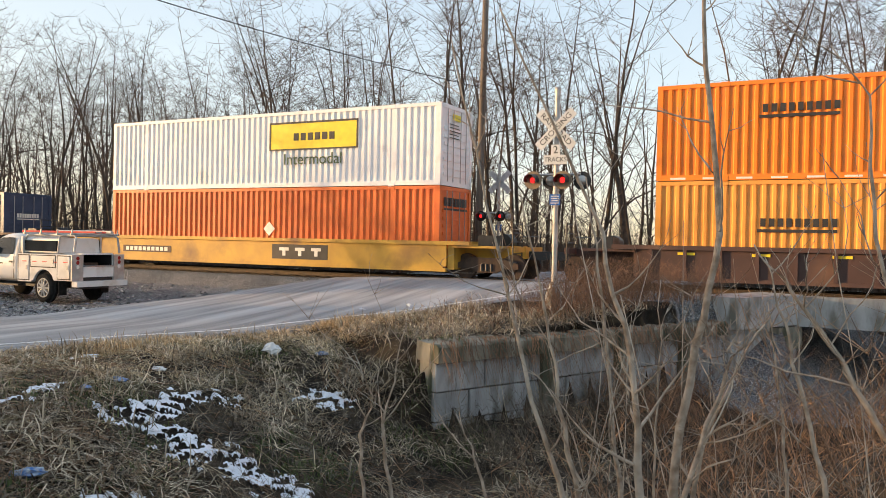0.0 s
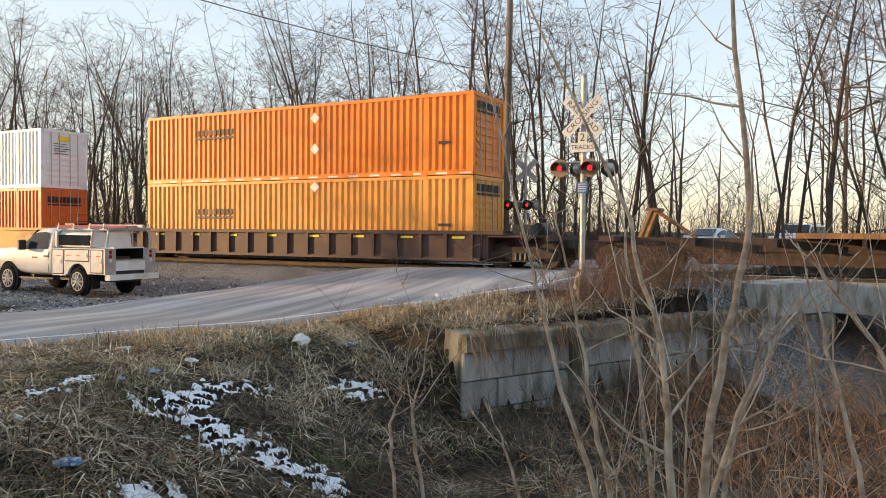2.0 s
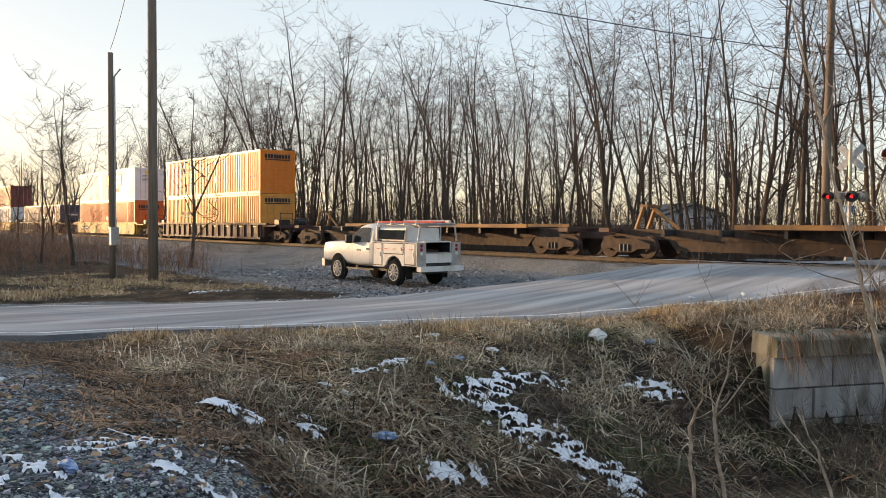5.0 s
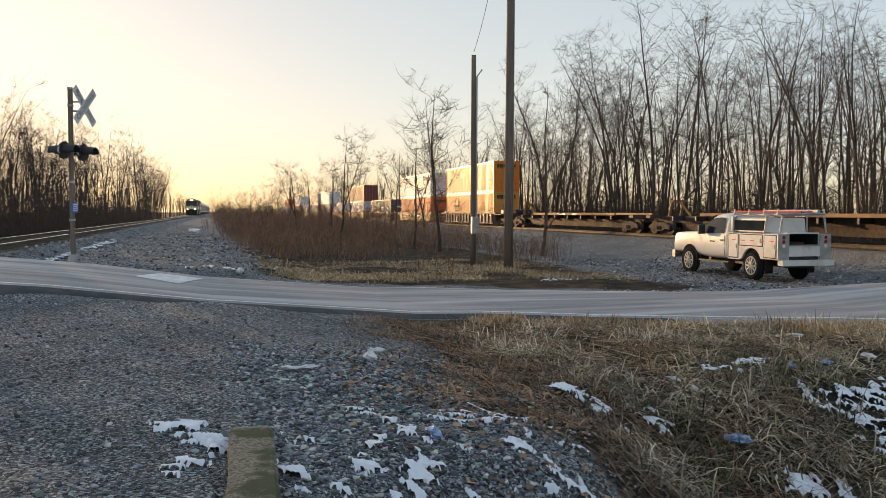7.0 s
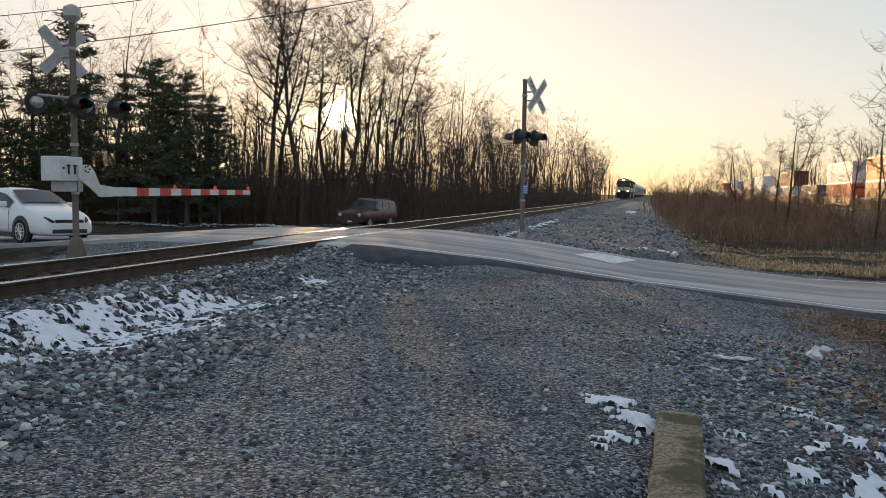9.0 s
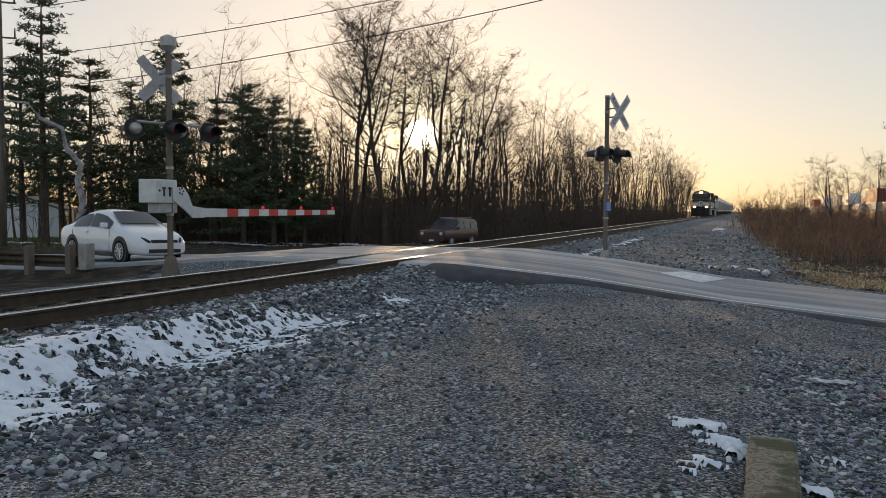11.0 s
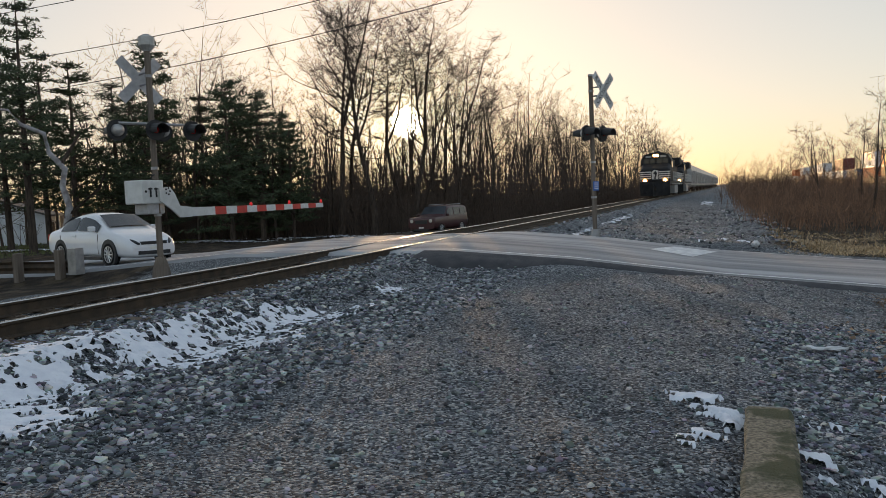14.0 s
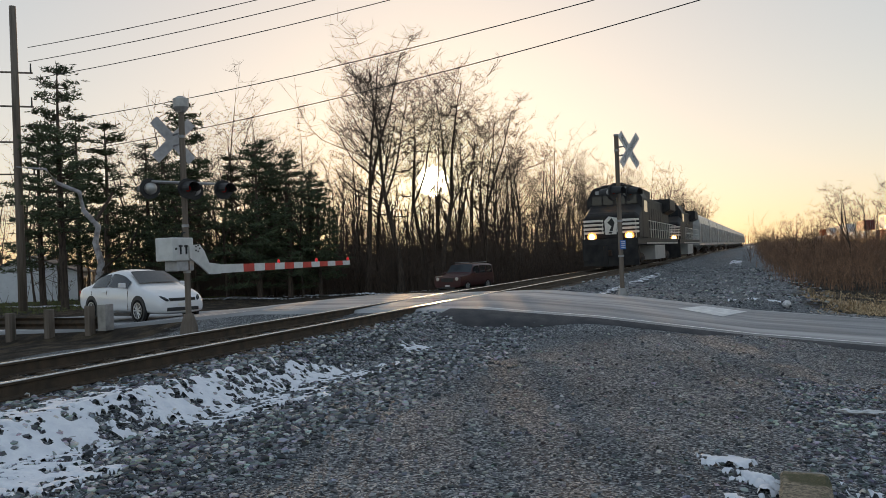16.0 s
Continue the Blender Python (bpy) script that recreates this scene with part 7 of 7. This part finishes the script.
def build_growth():
    # matted grass on the bank, greyer low down
    blades("bank_grass", scatter(6500, 1.5, 17, 6.0, 15.5, lambda x, y: on_bank(x, y) * (0.12 + 0.88 * tussock(x, y)) * smooth(4.2, 6.2, ditch_distance(x, y)) * smooth(5.0, 9.5, x + 1.8 * lumps(x, y, 0.5, 6.0))), 0.10, 0.30, M["grass"], "matted straw-coloured grass on the roadside bank", 0.82, 0.009, 5, 0.08)
    blades("matted_litter", scatter(4200, 1.5, 9.5, 5.5, 15.0, lambda x, y: on_bank(x, y) * (0.2 + 0.8 * tussock(x + 40, y)) * (1 - smooth(7.0, 9.5, x))), 0.15, 0.42, M["leaf"], "flattened brown stalks and leaf litter on the bank", 0.86, 0.007, 5, 0.09)
    xy = scatter(2600, 1.5, 12, 5.0, 14.0, lambda x, y: on_bank(x, y))
    p0 = np.c_[xy, heights(xy, 0.03)]
    a = NR.normal(2.3, 0.9, len(xy))
    ln = NR.uniform(0.2, 0.8, len(xy))
    p1 = np.c_[xy[:, 0] + np.cos(a) * ln, xy[:, 1] + np.sin(a) * ln, np.zeros(len(xy))]
    p1[:, 2] = heights(p1[:, :2], 0.03) + NR.uniform(0, 0.12, len(xy))
    stuff("fallen_twigs", *cones(p0, p1, 0.006), M["scrub"], "dry fallen stalks lying on the bank", "twigs")
    # ditch growth takes the dead grass colour darkened for shade
    blades("ditch_grass", scatter(5200, 2.5, 19, -3.0, 11.0, lambda x, y: on_bank(x, y) * (0.1 + 0.9 * tussock(x + 9, y)) * (1 - smooth(4.0, 6.5, ditch_distance(x, y)))), 0.22, 0.55, M["shadegrass"], "matted ditch grass, coloured dark for shade", 0.84, 0.007, 5, 0.10)
    blades("verge_grass", scatter(900, 5, 19, 8.0, 16, lambda x, y: 0.1 + 0.9 * smooth(0.05, 0.35, lumps(x, y, 0.8, 6.6)) if 0.4 < (lerp(x, ROAD_MID) - lerp(x, ROAD_HALF) - y) < 2.0 + 0.8 * lumps(x, y, 0.7) else 0.0), 0.14, 0.36, M["grass_sunlit"], "tufts of dry grass along the road, toned golden for sun", 0.55, 0.008, 12, 0.10)
    blades("strip_grass", scatter(2600, 1.5, 13.5, 23.2, 34, lambda x, y: cover(x, y) * smooth(-0.25, 0.35, lumps(x, y, 0.45, 5.5)) * (1.0 - 0.6 * smooth(27, 33, y))), 0.12, 0.36, M["grass_sunlit"], "low dry grass between the tracks, toned golden for sun", 0.78, 0.012, 7, 0.18)
    blades("lawn", scatter(2500, -60, -34, 30, 52), 0.1, 0.25, mat("winter_lawn", (0.10, 0.13, 0.04), (0.16, 0.16, 0.06), 1, 0.9, 0, 0), "short green winter lawn by the houses", 0.4, 0.02, 4, 0.2)
    blades("bank_straw", scatter(4800, 4.0, 19, 3.0, 13.5, lambda x, y: on_bank(x, y) * tussock(x, y) * (0.25 + 0.75 * smooth(2.5, 4.5, ditch_distance(x, y)))), 0.25, 0.70, M["deadgrass"], "tangled grey-brown stalks matted over the bank", 0.80, 0.008, 4, 0.12)
    blades("green_grass", scatter(1500, 5.0, 14, 5.5, 10.5, lambda x, y: on_bank(x, y) * smooth(0.0, 0.3, lumps(x, y, 0.55, 12.0))), 0.08, 0.2, M["greengrass"], "low green grass showing through the straw", 0.55, 0.007, 6, 0.12)
    xy = scatter(2600, 4.0, 18, 3.5, 12.5, lambda x, y: on_bank(x, y) * (0.2 + 0.8 * tussock(x, y)))
    p0 = np.c_[xy, heights(xy, 0.05)]
    a = NR.uniform(0, 6.28, len(xy))
    ln = NR.uniform(0.25, 0.9, len(xy))
    p1 = np.c_[xy[:, 0] + np.cos(a) * ln, xy[:, 1] + np.sin(a) * ln, np.zeros(len(xy))]
    p1[:, 2] = heights(p1[:, :2], 0.05) + NR.uniform(0, 0.22, len(xy))
    stuff("straw_stalks", *cones(p0, p1, 0.0055), M["grass"], "pale dry stalks strewn over the bank", "stalks")
    # brush
    brush("strip_brush", scatter(5800, -0.2, 18.5, 25.5, 130, lambda x, y: smooth(-0.35, 0.3, lumps(x, y, 0.28, 1.5)) * smooth(-0.2, 1.6, x - max(0, 45 - y) * 0.06) * (1 - smooth(15, 18, x)) * (1.3 - y / 140) * smooth(28, 37, y + 2.5 * lumps(x, y, 0.3))), 0.6, 1.8, M["brush"], "red-brown dead brush between the tracks", 6, 0.22, 0.012)
    brush("strip_thicket", scatter(4700, -1.6, 20, 52, 420, lambda x, y: (1.25 - y / 430) * smooth(-1.8 + max(0, 75 - y) * 0.08, 0.6 + max(0, 75 - y) * 0.08, x)), 1.6, 4.2, M["brush"], "tall brown thicket between the tracks", 7, 0.2, 0.022)
    brush("woods_undergrowth", scatter(5200, -24, -13.5, 52, 220, lambda x, y: smooth(-13, -15.5, x) * (1.2 - y / 260)), 1.2, 6.2, M["twig"], "dark undergrowth at the edge of the woods", 5, 0.2, 0.02)
    brush("tall_undergrowth", scatter(2600, -68, -19, 56, 92, lambda x, y: 1.0 if x > -0.9 * y else 0.5), 3.0, 8.5, M["twig"], "tall bare thicket deep in the woods", 6, 0.18, 0.035)
    brush("left_undergrowth", scatter(4600, -62, -19, 48, 84, lambda x, y: 0.25 if x < -0.88 * y else 1.0), 1.4, 5.5, M["twig"], "bare undergrowth below the pines", 6, 0.22, 0.026)
    brush("far_undergrowth", scatter(7000, 30.4, 50, -28, 120, lambda x, y: 1.0 if abs(y - lerp(x, ROAD_MID)) > 4 or x > 44 else 0), 1.0, 4.2, M["twig"], "bare undergrowth behind the far track", 5, 0.24, 0.017)
    brush("far_thicket", scatter(3200, 42, 66, -40, 130, lambda x, y: 1.0 if abs(y - lerp(x, ROAD_MID)) > 4 or x > 56 else 0), 2.5, 7.5, M["twig"], "tall brown thicket behind the far woods", 6, 0.2, 0.034)
    brush("signal_brush", scatter(1300, 16.4, 22.0, 2.6, 6.2, None), 0.5, 1.15, M["brush"], "dense red-brown brush round the crossing signal", 9, 0.4, 0.006)
    brush("wall_brush", scatter(520, 12.2, 18.5, 6.0, 8.8, None), 0.2, 0.6, M["brush"], "dry weeds along the top of the wall", 7, 0.5, 0.005)
    # scrub colour is lightened here because the sun lamp doesn't reach it
    brush("ditch_scrub", scatter(1200, 5.5, 19, -7.5, 4.2, lambda x, y: smooth(-0.4, 0.5, (x - 9) * 0.08 + (3.2 - y) * 0.35)), 0.6, 2.3, M["scrub"], "tangled brown scrub filling the ditch, lightened for sun", 8, 0.35, 0.009)
    brush("bank_scrub", scatter(160, 3.4, 7.5, -2.2, 2.2, lambda x, y: smooth(2.6, 0.8, y)), 0.8, 2.6, M["sapling"], "thin bare stems on the near bank", 6, 0.18, 0.006)
    # both tangles wear the same shade-darkened colour
    brush("ditch_tangle", scatter(800, 6, 13.5, 3.0, 7.6, lambda x, y: 1 - smooth(2.2, 3.6, ditch_distance(x, y))), 0.3, 0.9, M["shadegrass"], "tangle of dead vines in the ditch, coloured dark for shade", 8, 0.8, 0.005)
    brush("wall_tangle", scatter(520, 11.5, 19.0, 2.5, 6.2, lambda x, y: 1.0 if -1.5 < (x - 13.0) * 0.438 + (y - 6.5) * 0.899 < -0.25 else 0.0), 0.5, 1.25, M["shadegrass"], "dead brush at the wall foot, coloured dark for shade", 8, 0.45, 0.007)
    # dead vines hanging over the wall
    t, u = NR.uniform(0, 9.0, 520), NR.uniform(-0.35, 0.3, 520)
    top = np.c_[13.0 + t * 0.899 + u * 0.438, 6.5 - t * 0.438 + u * 0.899, np.full(520, -0.20)]
    low = np.c_[13.0 + (t + NR.normal(0, 0.3, 520)) * 0.899 - 0.438 * NR.uniform(0.25, 0.7, 520), 6.5 - t * 0.438 - 0.899 * NR.uniform(0.25, 0.7, 520), NR.uniform(-1.5, -0.4, 520)]
    stuff("wall_vines", *cones(top, low, 0.006), M["brush"], "dead brown vines hanging over the wall", "vines")
    # crushed stone
    stones("driveway_gravel", scatter(8000, -7.2, 3.2, 2.6, 15.4, lambda x, y: (1 - cover(x, y)) * (1.3 - y / 15) if y < lerp(x, ROAD_MID) - lerp(x, ROAD_HALF) - 0.5 else 0), 0.008, 0.026, STONE, "loose grey gravel on the driveway", 0.25)
    stones("ballast", scatter(9000, -6.9, -3.4, 3.0, 15.8, lambda x, y: smooth(-3.2, -4.4, x + 0.6 * lumps(x, y, 0.8)) * (1.4 - y / 18)), 0.018, 0.046, STONE, "coarse crushed stone ballast beside the rails", 0.35)
    stones("ditch_stone", scatter(6500, 0.2, 4.6, 4.4, 11.0, lambda x, y: smooth(4.6, 1.4, x) * smooth(0.0, 0.8, x + (y - 5) * 0.05)), 0.011, 0.032, STONE, "dark coarse stone tipped on the bank", 0.5)
    stones("far_gravel", scatter(2800, 10.5, 23.5, 15.5, 34, lambda x, y: (1 - cover(x, y)) if y > lerp(x, ROAD_MID) + lerp(x, ROAD_HALF) + 0.2 else 0), 0.02, 0.06, STONE, "grey gravel beside the far track")
    stones("verge_gravel", scatter(2200, -6.2, 2.5, 22.9, 60, lambda x, y: 1.2 - y / 60), 0.025, 0.07, STONE, "grey ballast along the near track")
    # snow lying in the shade
    for x, y, rx, ry, rot, seed, ho in SNOW:
        snow_patch(x, y, rx, ry, rot, seed, ho, 0.02 if y < 7 else 0.027, 0.035 if x > 3.2 else 0.0)
    for x, y, rx, ry, rot, seed in ((0.1, 24.1, 0.9, 0.25, 0, 31), (-1.3, 70, 0.7, 9, 0, 32), (11.1, 22.9, 1.2, 0.4, 0, 33), (-4.8, 40, 0.35, 8, 0, 34), (-4.7, 28, 0.25, 3.5, 2, 35), (-34, 46, 4, 1.6, 0, 36), (-25.5, 47, 4.5, 1.5, 10, 37), (-40, 37, 5, 1.2, 0, 38), (-20, 50, 3.5, 1.5, 0, 39), (-29, 43, 4, 1.2, 0, 41), (-14.8, 52, 1.4, 4, 0, 42), (22.3, 2.6, 0.5, 0.2, 0, 40)):
        snow_patch(x, y, rx, ry, rot, seed, 1.0, max(0.05, max(rx, ry) / 50), 0.05)
    # dead leaves
    xy = scatter(1500, 1.0, 8, 5.5, 11.5, lambda x, y: smooth(0.8, 2.0, x))
    z = heights(xy, 0.02)
    n = len(xy)
    a, s = NR.uniform(0, 6.28, n), NR.uniform(0.02, 0.05, n)
    v = []
    for k in range(4):
        q = a + k * 1.571
        v.append(np.c_[xy[:, 0] + np.cos(q) * s, xy[:, 1] + np.sin(q) * s * 1.2, z + NR.uniform(-0.01, 0.03, n)])
    v = np.stack(v, 1).reshape(-1, 3)
    k = np.arange(n)[:, None] * 4
    stuff("dead_leaves", v, np.concatenate([k + [0, 1, 2], k + [0, 2, 3]]), M["leaf"], "curled brown dead leaves on the bank", "leaves")
    litter()
    # saplings on the near bank
    for k, (pts, r, side) in enumerate((
        ([(4.14, 0.72, 0.34), (4.15, 0.61, 1.15), (4.17, 0.51, 1.71), (4.15, 0.6, 2.82), (4.13, 0.66, 3.4)], 0.034, 7),
        ([(4.51, 0.94, 0.2), (4.49, 1.01, 1.02), (4.45, 1.18, 1.71), (4.25, 1.75, 2.99)], 0.033, 9),
        ([(4.69, 1.43, 0.07), (4.62, 1.63, 0.68), (4.55, 1.84, 1.54), (4.41, 2.13, 2.88)], 0.027, 8),
        ([(4.62, 1.33, 0.11), (4.57, 1.45, 0.7), (4.55, 1.52, 1.17), (4.49, 1.69, 1.94)], 0.024, 7),
        ([(5.06, 1.19, 0.0), (5.04, 1.25, 0.64), (5.03, 1.35, 1.5), (5.0, 1.44, 2.08)], 0.025, 4),
        ([(4.15, 1.72, 0.17), (4.13, 1.8, 0.43), (4.08, 1.9, 0.68)], 0.016, 2),
        ([(5.3, 1.03, -0.04), (5.3, 1.02, 0.62), (5.3, 1.01, 1.43)], 0.015, 5),
        ([(3.95, 0.63, 0.41), (3.97, 0.52, 0.8), (3.97, 0.42, 1.13), (3.99, 0.28, 1.29)], 0.021, 6),
        ([(4.35, 0.65, 0.29), (4.36, 0.59, 0.65), (4.38, 0.38, 1.14), (4.39, 0.23, 1.43)], 0.018, 6),
        ([(4.3, 0.0, 0.41), (4.3, 0.11, 0.89), (4.29, 0.22, 1.27), (4.29, 0.31, 1.6)], 0.02, 7),
        ([(3.79, -0.25, 0.79), (3.8, -0.05, 1.16), (3.8, 0.16, 1.46), (3.79, 0.32, 1.66)], 0.02, 7),
        ([(4.78, 2.92, -0.2), (4.76, 2.95, 0.28), (4.81, 2.88, 0.52), (4.73, 3.0, 0.87)], 0.02, 5),
        ([(4.88, 2.75, -0.2), (4.83, 2.82, 0.36), (4.86, 2.78, 0.52), (4.92, 2.68, 1.07)], 0.021, 5),
        ([(4.44, 1.2, 0.18), (4.4, 1.36, 0.49), (4.37, 1.42, 0.74)], 0.014, 3),
        ([(4.99, 0.21, 0.18), (5.0, 0.25, 0.76), (4.99, 0.34, 1.33)], 0.017, 6),
        ([(3.59, -0.34, 1.06), (3.6, -0.14, 1.7), (3.6, -0.11, 2.26), (3.6, 0.03, 2.47)], 0.015, 8),
    )):
        sapling(pts, r, 60 + k, side)
    rng = random.Random(14)
    for k in range(26):
        x, y = rng.uniform(3.5, 6.8), rng.uniform(-1.8, 1.6)
        z = ground_z(x, y)
        sapling([(x, y, z + 0.4), (x + rng.gauss(0, 0.15), y + rng.gauss(0, 0.15), z + 1.3), (x + rng.gauss(0, 0.3), y + rng.gauss(0.1, 0.3), z + rng.uniform(2.2, 4.0))], rng.uniform(0.008, 0.015), 90 + k, 7)
    # pines and the broken pale tree by the houses
    kinds = [pine_tree(3, 14.0), pine_tree(4, 12.5, 0.2, 0.055, 0.25), pine_tree(8, 12.0, 0.10, 0.045, 0.28)]
    for x, y, sc, k in ((-36.5, 34.5, 1.0, 0), (-38.5, 40, 0.95, 1), (-33.6, 41.5, 0.92, 0), (-30.2, 44.5, 0.88, 2), (-28.6, 45.6, 0.82, 2), (-31.5, 48, 0.8, 2), (-35.5, 49, 0.85, 1), (-42, 38, 0.95, 1), (-27.4, 47.5, 0.66, 2), (-46, 45, 1.0, 0), (-40, 47, 0.9, 2), (-36, 45, 0.75, 2), (-29.5, 50, 0.75, 2), (-44, 50, 1.0, 1)):
        p = thing("pine_tree", "dark green pine tree at the roadside", "pine tree", Matrix.LocRotScale((x, y, ground_z(x, y, False)), Euler((0, 0, rng.uniform(0, 6))), (sc,) * 3), "pines")
        for nm, me in zip(("trunk", "crown_frame", "foliage"), kinds[k]):
            part(nm, me, None, p)
    d = thing("broken_tree", "broken pale tree with snow on its bent limb", "tree")
    part("stem", Mesh().tube([(-26.7, 27.1, -0.6), (-26.75, 27.05, 0.8), (-26.55, 27.15, 1.9), (-26.7, 27.0, 2.8), (-26.6, 27.1, 3.5), (-27.0, 26.7, 4.2), (-27.1, 26.6, 5.0), (-27.7, 26.0, 5.4), (-28.0, 25.7, 6.0), (-28.9, 25.0, 6.1)], [0.17, 0.155, 0.15, 0.13, 0.13, 0.11, 0.10, 0.08, 0.05, 0.02], 7), mat("pale_peeling_bark", (0.42, 0.41, 0.42), (0.2, 0.18, 0.17), 3, 0.9, 0, 0.5, 20), d, smooth=True)
    part("limb", Mesh().tube([(-26.75, 26.95, 3.6), (-26.3, 27.4, 4.6), (-26.1, 27.5, 5.0)], [0.09, 0.07, 0.04], 7), M["bark"], d, smooth=True)
    part("limb", Mesh().tube([(-26.7, 27.0, 1.4), (-25.5, 27.8, 2.6), (-25.0, 28.2, 4.2)], [0.08, 0.07, 0.03], 7), M["bark"], d, smooth=True)


build_growth()


# ---- what moves ----
def motions():
    lean = -math.degrees(math.atan(SKEW))
    for ob, train, x, y, z in MOVERS:
        if train == "far":
            ys = [(t, y + far_y(t)) for t in (0.0, 1.5, 3.5, 6.2, 7.0, 8.5, 12.0, 16.0)]
        else:
            ys = [(t, y + LOCO_SPEED * (16 - t)) for t in (0.0, 4.0, 8.0, 12.0, 16.0)]
        walk(ob, [(t, pose(track_x(x, q), q, z, 0, 0, lean)) for t, q in ys])


motions()
